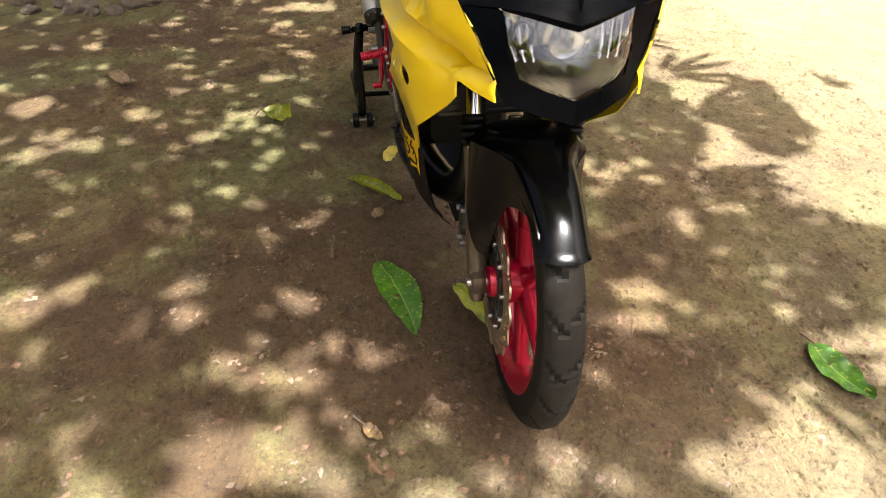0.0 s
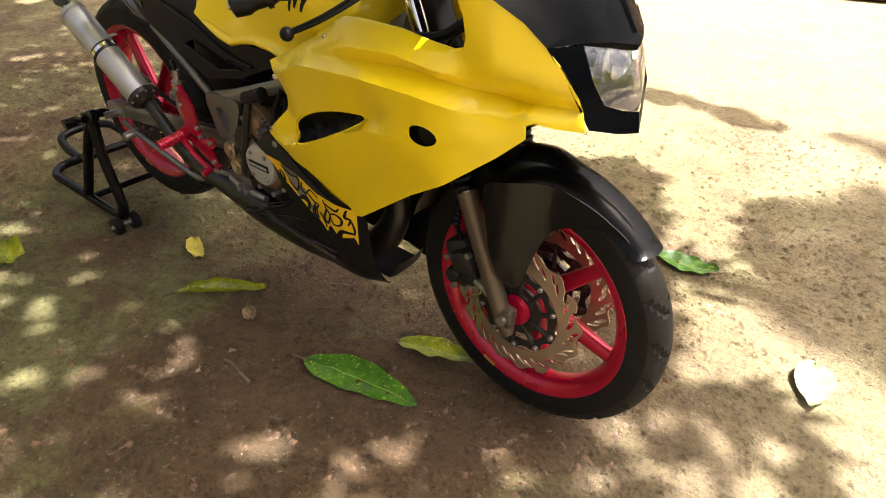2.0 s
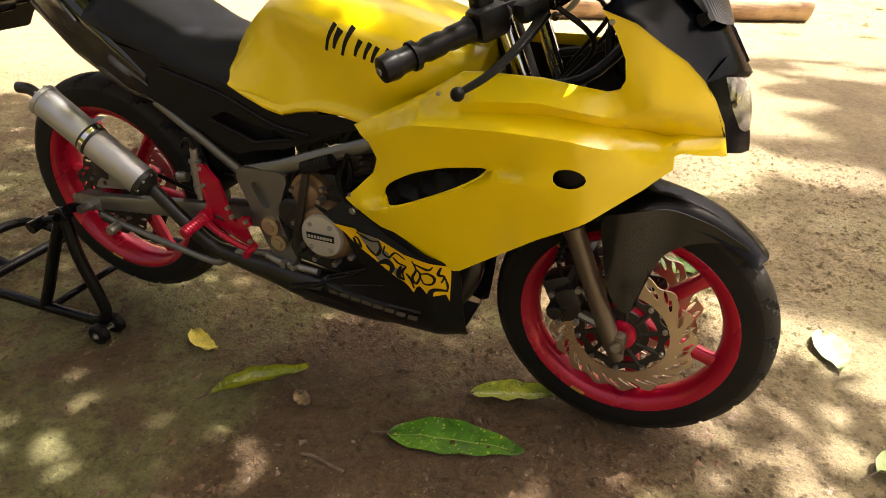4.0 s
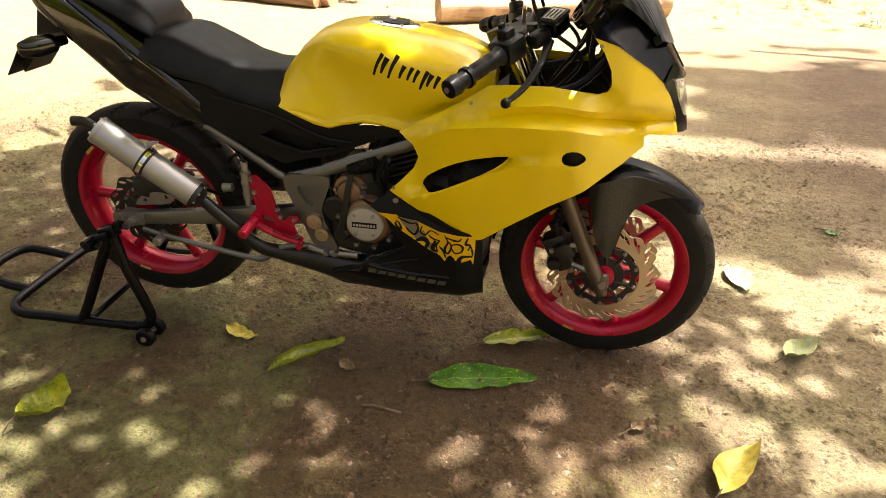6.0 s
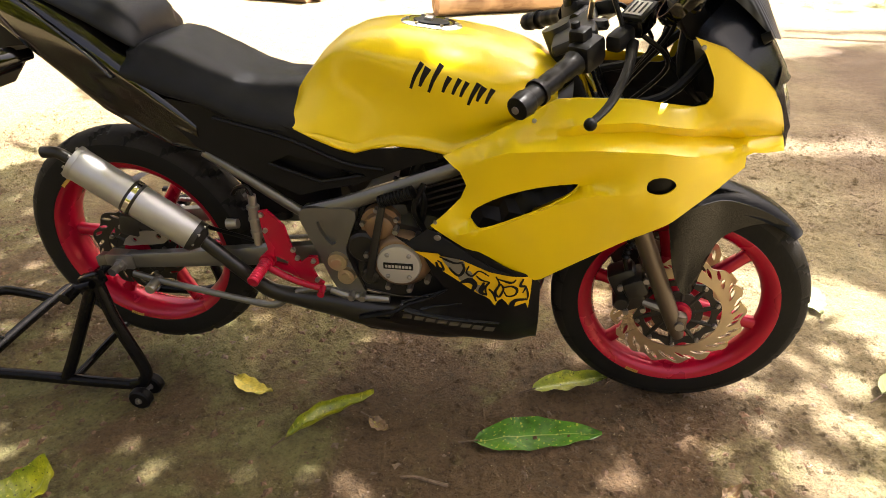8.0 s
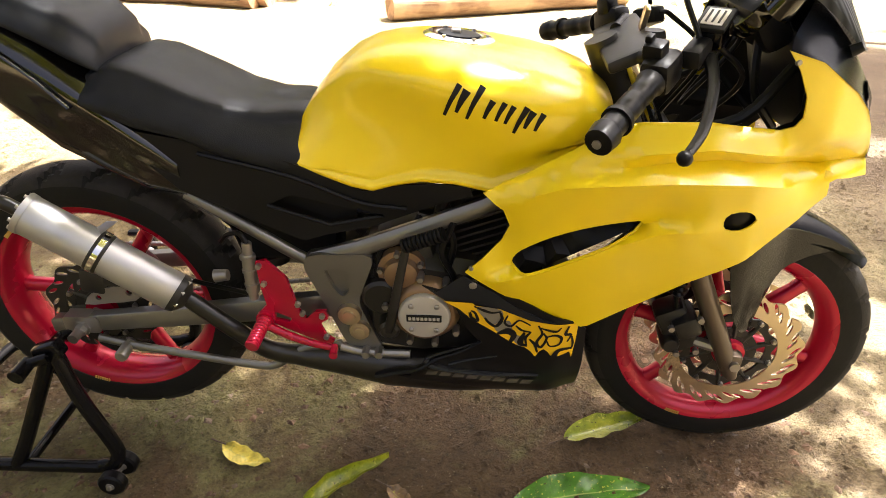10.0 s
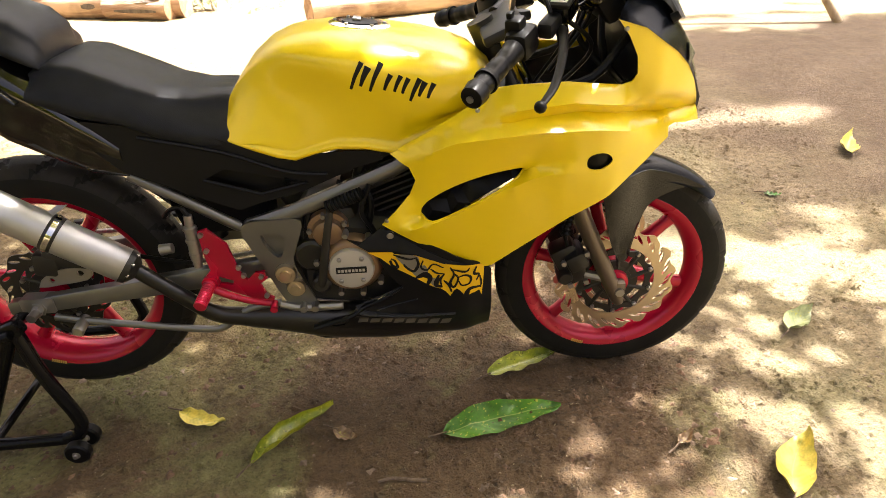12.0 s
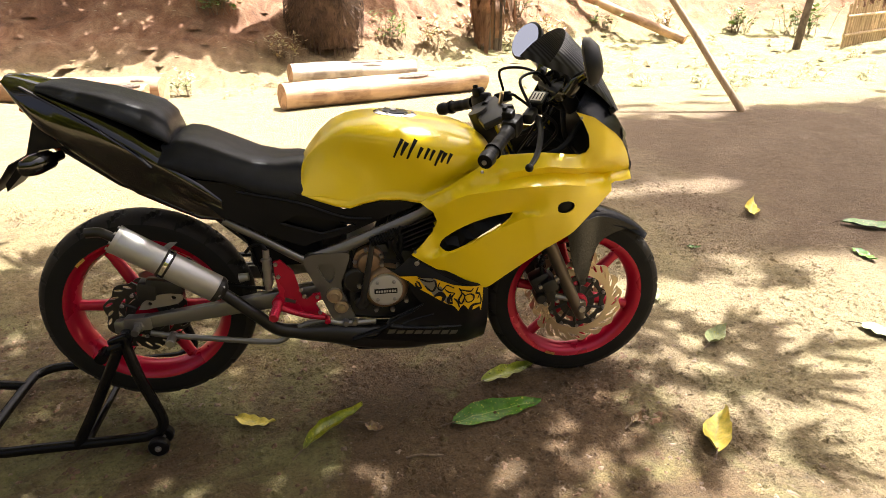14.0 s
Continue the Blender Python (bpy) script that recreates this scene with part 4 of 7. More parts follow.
for s in (-1, 1):
    y = s * 0.092
    leg = part("fork_leg", tube([on_fork(d, y) for d in (-0.045, -0.03, 0.0, 0.05, 0.238, 0.255)], [0.012, 0.017, 0.018, 0.0195, 0.020, 0.022], 18), M_FORK, bike, "bronze-grey fork slider")
    part("axle_clamp", box(0.042, 0.030, 0.046, Matrix.Translation((FX - 0.004, y, FZ)), 0.010), M_FORK, leg)
    part("stanchion", tube([on_fork(0.25, y), on_fork(0.66, y)], 0.0150, 16), M_CHROME, leg, "bright chrome fork tube")
    boot = bmesh.new()
    for k in range(4):
        d = 0.258 + k * 0.014
        tube([on_fork(d, y), on_fork(d + 0.005, y), on_fork(d + 0.010, y), on_fork(d + 0.015, y)], [0.021, 0.0265, 0.0265, 0.021], 16, boot)
    part("dust_boot", boot, M_GRIP, leg, "ribbed black rubber dust boot")
    # caliper behind each leg
    cal = bmesh.new()
    base = Vector((FX - 0.118, s * 0.066, FZ + 0.065))
    box(0.062, 0.060, 0.105, Matrix.Translation(base) @ Matrix.Rotation(math.radians(-28), 4, "Y"), 0.012, cal)
    box(0.05, 0.075, 0.045, Matrix.Translation(base + Vector((0.012, s * 0.012, 0.018))) @ Matrix.Rotation(math.radians(-28), 4, "Y"), 0.010, cal)
    for q in (-0.026, 0.026):
        lathe([(0, -0.045), (0.014, -0.045), (0.018, -0.038), (0.018, 0.02), (0, 0.02)], base + Vector((q * 0.45, s * -0.0, q)), 16, "Y", cal)
    c_ob = part("brake_caliper", cal, M_ENGINE, bike, "black two-piston brake caliper")
    br = bmesh.new()
    tube([base + Vector((0.035, s * 0.02, 0.03)), on_fork(0.10, y)], 0.011, 8, br)
    tube([base + Vector((0.035, s * 0.02, -0.025)), on_fork(0.03, y)], 0.011, 8, br)
    part("caliper_bracket", br, M_STEEL, c_ob)
    for q in ((0.03, 0.045), (0.035, -0.03), (-0.02, 0.02), (0.0, -0.04)):
        part("caliper_bolt", tube([base + Vector((q[0], s * 0.042, q[1])), base + Vector((q[0], s * 0.052, q[1]))], 0.0065, 6), M_STEEL, c_ob)
    part("brake_hose", tube(bend([base + Vector((-0.01, s * 0.02, 0.05)), base + Vector((-0.02, s * 0.03, 0.10)), base + Vector((0.0, s * 0.03, 0.16)), on_fork(0.30, s * 0.07) + Vector((-0.03, 0, 0)), on_fork(0.5, s * 0.06)], 6), 0.005, 8), M_GRIP, c_ob)
    boots = bmesh.new()
    for k in range(5):
        p = base + Vector((-0.018 + k * 0.002, s * 0.03, 0.085 + k * 0.012))
        tube([p, p + Vector((0, 0, 0.005)), p + Vector((0, 0, 0.010))], [0.006, 0.010, 0.006], 8, boots)
    part("hose_boot", boots, M_GRIP, c_ob)
part("lower_clamp", box(0.075, 0.25, 0.035, Matrix.Translation(on_fork(0.46, 0)) @ Matrix.Rotation(math.radians(-25), 4, "Y"), 0.012), M_ENGINE, bike)
part("upper_clamp", box(0.085, 0.25, 0.022, Matrix.Translation(on_fork(0.655, 0)) @ Matrix.Rotation(math.radians(-25), 4, "Y"), 0.008), M_ENGINE, bike)
part("steering_stem", tube([on_fork(0.42, 0, -0.05), on_fork(0.66, 0, -0.05)], 0.028, 16), M_ENGINE, bike)


# front fender: arched skin with cheeks that hang beside the tyre
def fender_skin():
    bm = bmesh.new()
    rows = []
    for i in range(31):
        a = math.radians(44 + (168 - 44) * i / 30)
        f = i / 30
        r = 0.300 + 0.016 * smooth((f - 0.55) / 0.45) + 0.004 * math.sin(math.pi * f)
        x = FX + r * math.cos(a)
        hw = 0.046 + 0.026 * smooth(f * 2.0) - 0.016 * smooth((f - 0.6) / 0.4) + 0.040 * smooth((1.34 - x) / 0.10) * smooth((x - 1.10) / 0.07)
        tip = 1 - smooth(f / 0.05)
        row = []
        for j in range(13):
            u = -1 + j / 6
            drop = 0.030 * abs(u) ** 4 * (0.5 + 0.7 * math.sin(math.pi * min(1, f * 1.3))) + 0.004 * (1 - u * u) * -1
            ang = a + math.radians(2) * tip * u * u
            rr = r - drop
            row.append((FX + rr * math.cos(ang), u * hw * (0.84 if u > 0 else 1.0), FZ + rr * math.sin(ang)))
        rows.append(row)
    loft(rows, bm, False, False)
    bmesh.ops.solidify(bm, geom=list(bm.faces), thickness=0.003)
    return bm


fender = part("front_fender", fender_skin(), M_FENDER, bike, "black plastic front fender", 60)
cheek = [(1.468, 0.516), (1.426, 0.522), (1.374, 0.510), (1.336, 0.485), (1.318, 0.44), (1.308, 0.395), (1.302, 0.362), (1.285, 0.358), (1.266, 0.382), (1.245, 0.43),
         (1.228, 0.50), (1.220, 0.550), (1.255, 0.568), (1.32, 0.574), (1.39, 0.556), (1.435, 0.535)]


def cheek_y(x, z):
    return -(0.044 + 0.026 * smooth((1.47 - x) / 0.20) + 0.042 * smooth((1.34 - x) / 0.10) + 0.004 * smooth((0.56 - z) / 0.17))


for mir in (False, True):
    part("cheek", sheet(rounded([(a, b - 0.020) for a, b in cheek] if mir else cheek, 3), (lambda x, z: cheek_y(x, z) * 0.9 + 0.008) if mir else cheek_y, 0.003, (), 0.012, mirror=mir), M_FENDER, fender, sharp=60)

# the bars, forks and wheel are turned a little to the right
STEER = Matrix.Translation((FX, 0.012, 0)) @ Matrix.Rotation(-0.070, 4, "Z") @ Matrix.Translation((-FX, 0, 0))
for ob in bike.children:
    if not ob.name.startswith("rear_wheel") and ob.name != "axle.001":
        ob.matrix_basis = STEER
trim = 0.88

# ---- fairing ----
S_UP = [(0.74, -0.10, 0.88), (1.10, -0.200, 0.92), (1.17, -0.210, 0.912), (1.22, -0.210, 0.897), (1.256, -0.200, 0.873), (1.295, -0.180, 0.848), (1.325, -0.166, 0.82), (1.352, -0.146, 0.785), (1.39, -0.118, 0.75)]
S_TOP = [(0.74, -0.186, 0.685), (0.767, -0.188, 0.684), (0.84, -0.192, 0.722), (0.90, -0.192, 0.757), (0.948, -0.192, 0.790), (1.0, -0.192, 0.803), (1.10, -0.198, 0.806), (1.20, -0.208, 0.800), (1.26, -0.204, 0.785), (1.31, -0.178, 0.77), (1.39, -0.124, 0.74)]
S_SHELF = [(0.74, -0.1905, 0.680), (0.80, -0.198, 0.697), (0.90, -0.212, 0.735), (0.987, -0.226, 0.763), (1.10, -0.232, 0.776), (1.17, -0.228, 0.768), (1.246, -0.205, 0.756), (1.30, -0.170, 0.748), (1.39, -0.127, 0.73)]
S_GROOVE = [(0.74, -0.191, 0.677), (0.80, -0.1985, 0.692), (0.90, -0.213, 0.727), (1.02, -0.222, 0.746), (1.12, -0.219, 0.754), (1.20, -0.203, 0.742), (1.28, -0.172, 0.727), (1.33, -0.150, 0.715), (1.39, -0.127, 0.71)]
S_RIDGE = [(0.74, -0.200, 0.655), (0.80, -0.212, 0.674), (0.888, -0.236, 0.712), (0.958, -0.248, 0.722), (1.043, -0.254, 0.730), (1.153, -0.247, 0.728), (1.209, -0.230, 0.716), (1.256, -0.210, 0.710), (1.30, -0.186, 0.700), (1.39, -0.128, 0.692)]
S_MID = [(0.74, -0.198, 0.532), (0.80, -0.208, 0.526), (0.852, -0.215, 0.548), (0.945, -0.222, 0.594), (1.039, -0.231, 0.637), (1.10, -0.237, 0.646), (1.16, -0.238, 0.655), (1.25, -0.214, 0.676), (1.32, -0.184, 0.680), (1.39, -0.132, 0.68)]
S_BOT = [(0.74, -0.196, 0.52), (0.83, -0.186, 0.47), (0.96, -0.164, 0.40), (1.02, -0.172, 0.44), (1.115, -0.194, 0.52), (1.19, -0.212, 0.575), (1.27, -0.200, 0.635), (1.39, -0.13, 0.66)]


def fairing_y(x, z):
    """How far out the fairing stands: straight runs between lines that follow its creases, with a lip under the air slot, a dimple round the signal hole and a hollow before the nose."""
    levels = []
    for s in (S_BOT, S_MID, S_RIDGE, S_GROOVE, S_SHELF, S_TOP, S_UP):
        levels.append((float(np.interp(x, [p[0] for p in s], [p[2] for p in s])), float(np.interp(x, [p[0] for p in s], [p[1] for p in s]))))
    levels[3] = (levels[3][0], levels[3][1] + 0.010 * smooth((x - 0.96) / 0.1))
    dent = 0.022 * smooth((x - 0.765) / 0.05) * (1 - smooth((x - 1.02) / 0.10))
    zm, ym = levels[1]
    levels[1] = (zm, ym - 0.004 * smooth((x - 0.765) / 0.05) * (1 - smooth((x - 1.05) / 0.10)))
    levels.insert(2, (zm + 0.012, ym + dent))
    levels.insert(3, (zm + 0.040, ym + 0.7 * dent + 0.3 * (levels[3][1] - ym)))
    zs = [v[0] for v in levels]
    for i in range(1, len(zs)):
        zs[i] = max(zs[i], zs[i - 1] + 0.003)
    y = float(np.interp(z, zs, [v[1] for v in levels])) * (1 - 0.12 * smooth((x - 1.16) / 0.14) * smooth((0.79 - z) / 0.07))
    y += 0.007 * math.exp(-((x - 1.158) ** 2 + (z - 0.661) ** 2) / 0.0016)
    y += 0.014 * smooth((0.845 - x) / 0.06) * math.exp(-((z - 0.612) / 0.045) ** 2)
    across = ((x - 1.217) * 0.735 + (z - 0.815) * 0.678)
    along = ((x - 1.217) * 0.678 - (z - 0.815) * 0.735)
    y += 0.010 * math.exp(-((across + 0.028) / 0.024) ** 2) * smooth((along + 0.05) / 0.05) * (1 - smooth((along - 0.10) / 0.05))
    return y


FAIRING = [(0.767, 0.684), (0.84, 0.722), (0.90, 0.757), (0.948, 0.788), (0.966, 0.799), (1.0, 0.803), (1.095, 0.806), (1.158, 0.801), (1.194, 0.797), (1.211, 0.803), (1.217, 0.818),
           (1.212, 0.848), (1.192, 0.885), (1.170, 0.912), (1.22, 0.897), (1.256, 0.873), (1.295, 0.848), (1.325, 0.820), (1.346, 0.790), (1.366, 0.752), (1.382, 0.702), (1.345, 0.704), (1.318, 0.709), (1.306, 0.704), (1.307, 0.694), (1.308, 0.682),
           (1.27, 0.645), (1.194, 0.582), (1.115, 0.528), (1.02, 0.453), (0.968, 0.412), (0.955, 0.408), (0.89, 0.438), (0.826, 0.477), (0.742, 0.537), (0.772, 0.567), (0.80, 0.597), (0.812, 0.629), (0.80, 0.660)]
VENT = [(0.818, 0.556), (0.832, 0.584), (0.882, 0.617), (0.944, 0.640), (1.0, 0.650), (1.020, 0.648), (1.008, 0.630), (0.945, 0.592), (0.867, 0.551), (0.834, 0.543)]
SIGNAL = [(1.158 + 0.026 * math.cos(a) * (1 + 0.06 * math.cos(3 * a)), 0.661 + 0.018 * math.sin(a)) for a in [2 * math.pi * k / 14 for k in range(14)]]

CREASES = [[(x, float(np.interp(x, [p[0] for p in s], [p[2] for p in s]))) for x in np.arange(0.77, 1.38, 0.0115)] for s in (S_RIDGE, S_SHELF, S_GROOVE, S_MID)] + [[(1.217 + 0.0068 * k, 0.815 - 0.00735 * k) for k in range(1, 14)]]
CREASES[2] = [q for q in CREASES[2] if q[0] > 0.99]


def side_fairing(mir):
    f = part("side_fairing", sheet(FAIRING, fairing_y, 0.004, (rounded(VENT, 3), SIGNAL), 0.0115, mirror=mir, creases=CREASES), M_YELLOW, bike, "glossy yellow side fairing with air slot", 58)
    s = 1 if mir else -1
    # black sheet stands in for the dark hollow behind the air slot
    lip = sheet(rounded([(a + (a - 0.915) * 0.35, b + (b - 0.6) * 0.6) for a, b in VENT], 3), lambda x, z: fairing_y(x, z) + 0.045, 0.003, (), 0.02, mirror=mir)
    part("vent_backing", lip, M_BLACKSATIN, f, "black sheet added to darken the air slot")
    rim = [(x, -s * (fairing_y(x, z) + 0.006), z) for x, z in rounded(VENT, 3)]
    part("vent_rim", tube(rim, 0.0030, 6, closed=True), M_YELLOW, f)
    liner = [(0.985, 0.785), (1.16, 0.785), (1.19, 0.788), (1.218, 0.802), (1.224, 0.82), (1.220, 0.85), (1.204, 0.885), (1.22, 0.890), (1.262, 0.872), (1.30, 0.842), (1.328, 0.80), (1.345, 0.74), (1.30, 0.715), (1.26, 0.665), (1.19, 0.61), (1.05, 0.60), (0.985, 0.66)]
    part("inner_liner", sheet(liner, lambda x, z: fairing_y(x, z) + 0.030, 0.003, (), 0.02, mirror=mir, creases=()), M_BLACKSATIN, f, "matt black back of the fairing")
    plug = bmesh.new()
    y0 = -fairing_y(1.158, 0.661) * s
    lathe([(0, 0.002 * s), (0.014, 0.001 * s), (0.026, -0.004 * s), (0.040, -0.008 * s), (0.040, -0.016 * s)], (1.158, y0 - 0.013 * s, 0.661), 20, "Y", plug)
    part("signal_plug", plug, M_GRIP, f, "black rubber plug in the signal hole")
    for bx, bz in ((0.930, 0.762), (0.752, 0.545), (1.186, 0.896)):
        yb = -fairing_y(bx, bz) * s
        part("fairing_bolt", lathe([(0, 0.003 * s), (0.003, 0.0028 * s), (0.0045, 0), (0.0045, -0.004 * s)], (bx, yb, bz), 10), M_STEEL, f)
    return f


side_fairing(False)
side_fairing(True).matrix_basis = Matrix.Translation((0, 0.006, 0))

# nose: dark cowl round the headlamp, lens, reflector, brow and screen


def cowl_mesh():
    bm = bmesh.new()
    seam = [(1.170, -0.212, 0.912), (1.22, -0.212, 0.897), (1.256, -0.202, 0.873), (1.295, -0.182, 0.848), (1.325, -0.168, 0.820)]
    mid = [(1.262, 0, 0.962), (1.298, 0, 0.932), (1.328, 0, 0.902), (1.354, 0, 0.868), (1.385, 0, 0.824)]
    rows = []
    for sm, md in zip(seam, mid):
        a, b = Vector(sm), Vector(md)
        row = []
        for j in range(17):
            u = -1 + j / 8
            w = 1 - abs(u)
            p = Vector((a.x + (b.x - a.x) * math.sin(w * math.pi / 2) ** 1.35, a.y * (1 - w), a.z + (b.z - a.z) * math.sin(w * math.pi / 2) ** 0.9))
            p.z += 0.005 * math.exp(-((abs(u) - 0.45) / 0.12) ** 2)
            row.append((p.x, p.y if u < 0 else -p.y, p.z))
        rows.append(row)
    loft(rows, bm, False, False)
    bmesh.ops.solidify(bm, geom=list(bm.faces), thickness=0.004)
    return bm


cowl = part("nose_cowl", cowl_mesh(), M_COWL, bike, "dark grey-black nose cowl", 40)
# frame of the headlamp: outer ring on the fairing seam, inner ring round the lens
OUT_R = [(1.325, -0.168, 0.820), (1.355, -0.142, 0.768), (1.382, -0.106, 0.702), (1.408, -0.050, 0.688), (1.424, 0.0, 0.680)]
IN_R = [(1.353, -0.108, 0.818), (1.374, -0.101, 0.770), (1.392, -0.088, 0.738), (1.406, -0.042, 0.722), (1.417, 0.0, 0.713)]
TOP_R = [(1.353, -0.108, 0.818), (1.374, -0.066, 0.812), (1.386, -0.026, 0.804), (1.393, 0.0, 0.799)]


def both(line):
    return [Vector(p) for p in line] + [Vector((p[0], -p[1], p[2])) for p in line[-2::-1]]


bm = bmesh.new()
loft([both(OUT_R), both(IN_R)], bm, False, False)
bmesh.ops.solidify(bm, geom=list(bm.faces), thickness=-0.008)
part("lamp_surround", bm, M_COWL, cowl, "black pointed surround of the headlamp", 30)
bm = bmesh.new()
brow_top = [(1.325, -0.168, 0.820), (1.350, -0.090, 0.846), (1.377, -0.028, 0.830), (1.385, 0, 0.824)]
loft([both(brow_top), both([(1.354, -0.112, 0.822), (1.376, -0.066, 0.820), (1.391, -0.026, 0.813), (1.397, 0, 0.808)]), both(TOP_R)], bm, False, False)
bmesh.ops.solidify(bm, geom=list(bm.faces), thickness=0.004)
part("brow", bm, M_COWL, cowl, "sharp black brow over the headlamp", 30)


def lens_grid(dx, shrink=1.0, n=8, m=10, bow=0.006):
    rows = []
    top, low = both(TOP_R), both(IN_R)

    def at(line, u):
        k = u * (len(line) - 1)
        i = min(len(line) - 2, int(k))
        return line[i].lerp(line[i + 1], k - i)

    for i in range(n + 1):
        f = i / n
        row = []
        for j in range(m + 1):
            u = j / m
            p = at(top, u).lerp(at(low, u), f)
            p.x += dx + bow * math.sin(math.pi * u) * math.sin(math.pi * f)
            c = Vector((p.x, 0, 0.745))
            row.append(c + (p - c) * shrink)
        rows.append(row)
    return rows


lamp = part("headlamp", loft(lens_grid(-0.050, 0.96, 5, 8, bow=-0.035), None, False, False), M_REFLECT, bike, "bright chrome headlamp reflector", 20)
bm = loft(lens_grid(-0.002), None, False, False)
bmesh.ops.solidify(bm, geom=list(bm.faces), thickness=0.002)
lens = part("lens", bm, M_GLASS, lamp, "clear glass headlamp lens", 50)
lens.visible_shadow = False
bm = bmesh.new()
lathe([(0.030, 0.0), (0.034, 0.012), (0.026, 0.016), (0.012, 0.010), (0.0, 0.012)], (1.335, -0.004, 0.775), 24, "X", bm)
part("bulb_bowl", bm, M_CHROME, lamp)
for y in (-0.088, -0.072, -0.056, 0.056, 0.072, 0.088):
    part("reflector_rib", tube([(1.322, y, 0.800), (1.334, y * 0.92, 0.765), (1.350, y * 0.8, 0.735)], 0.003, 6), M_REFLECT, lamp)
part("side_lamp_ring", lathe([(0.014, 0.0), (0.019, 0.002), (0.020, 0.010), (0.016, 0.011), (0.013, 0.004)], (1.330, -0.066, 0.780), 20, "X", closed=True), M_ENGINE, lamp, "dark ring of the small side lamp")
part("bulb", lathe([(0, 0.030), (0.008, 0.028), (0.010, 0.018), (0.010, 0.0), (0, 0.0)], (1.337, -0.004, 0.775), 14, "X"), M_BLACKGLOSS, lamp, "dark bulb tip")
shelf = loft([[(1.338, -0.078, 0.752), (1.348, 0.0, 0.744), (1.338, 0.078, 0.752)], [(1.376, -0.080, 0.732), (1.400, 0.0, 0.712), (1.376, 0.080, 0.732)]], None, False, False)
bmesh.ops.solidify(shelf, geom=list(shelf.faces), thickness=0.003)
part("lower_shelf", shelf, M_STEEL, lamp, "grey facet under the bulb")
spear = loft([[(1.382, -0.003, 0.820), (1.388, 0, 0.825), (1.382, 0.003, 0.820)], [(1.346, -0.026, 0.860), (1.357, 0, 0.870), (1.346, 0.026, 0.860)], [(1.322, -0.026, 0.884), (1.334, 0, 0.897), (1.322, 0.026, 0.884)], [(1.308, -0.018, 0.898), (1.318, 0, 0.908), (1.308, 0.018, 0.898)]], None, False, False)
bmesh.ops.solidify(spear, geom=list(spear.faces), thickness=-0.004)
part("brow_spear", spear, M_COWL, cowl, "raised pointed ridge on the brow", 20)

# screen with carbon film
bm = bmesh.new()
rows = []
for i in range(9):
    f = i / 8
    fx, fz = 1.352 - 0.172 * f + 0.012 * math.sin(math.pi * f), 0.882 + 0.220 * f + 0.010 * math.sin(math.pi * f)
    hw, back = 0.113 + 0.030 * f, 0.042 + 0.036 * f
    rows.append([(fx - back * (1 - math.cos(t)), hw * math.sin(t), fz + (0.017 - 0.102 * f) * (1 - math.cos(t))) for t in [math.pi / 2 * (-1 + j / 8) for j in range(17)]])
loft(rows, bm, False, False)
bmesh.ops.solidify(bm, geom=list(bm.faces), thickness=0.003)
screen = part("windscreen", bm, M_CARBON, bike, "carbon-patterned dark windscreen", 60)
for s in (-1, 1):
    part("screen_bolt", tube([(1.300, s * 0.112, 0.893), (1.312, s * 0.117, 0.902)], [0.010, 0.008], 10), M_GRIP, screen, "black rubber screen bolt")

# mirrors
for s, mx, my, mz, spin in ((-1, 1.192, 0.190, 1.036, -27), (1, 1.150, 0.215, 1.050, 20)):
    arm = part("mirror_arm", tube(bend([(1.165, s * 0.150, 0.950), (1.180, s * 0.17, 0.985), (mx, s * (my - 0.01) / 0.88, mz - 0.03)], 4), [0.020, 0.019, 0.018, 0.017, 0.016, 0.015, 0.014, 0.013, 0.012], 10), M_BLACKGLOSS, bike)
    bm = lathe([(0.0, 0.030), (0.04, 0.026), (0.064, 0.010), (0.068, -0.004), (0.062, -0.009)], (0, 0, 0), 28, "X")
    pose_m = pose(mx, s * my, mz, 0, -16 if s < 0 else 26, spin) @ Matrix.Diagonal((1, 0.95 / 0.88, 0.88, 1))
    shell = part("mirror_shell", bm, M_BLACKSATIN, arm, "black mirror housing", 50, pose_m)
    part("mirror_glass", lathe([(0.0, -0.007), (0.060, -0.007), (0.060, -0.010), (0.0, -0.010)], (0, 0, 0), 28, "X"), M_MIRROR, shell, "mirror glass")

# inner dark panels of the cockpit and gauges
bm = box(0.010, 0.24, 0.17, Matrix.Translation((1.245, 0, 0.835)) @ Matrix.Rotation(math.radians(-18), 4, "Y"), 0.004)
panel = part("inner_cowl", bm, M_BLACKSATIN, bike, "matt black inner cowl panel")
for s in (-1, 1):
    part("cowl_stay", tube(bend([(1.05, s * 0.14, 0.775), (1.15, s * 0.15, 0.80), (1.22, s * 0.12, 0.87)], 4), 0.009, 8), M_BLACKSATIN, panel)
    part("cowl_stay", tube(bend([(1.24, s * 0.06, 0.76), (1.18, s * 0.10, 0.83), (1.18, s * 0.06, 0.92)], 4), 0.007, 8), M_BLACKSATIN, panel)
dash = part("gauge_panel", box(0.05, 0.20, 0.085, Matrix.Translation((1.185, 0, 0.925)) @ Matrix.Rotation(math.radians(-35), 4, "Y"), 0.016), M_BLACKSATIN, bike)
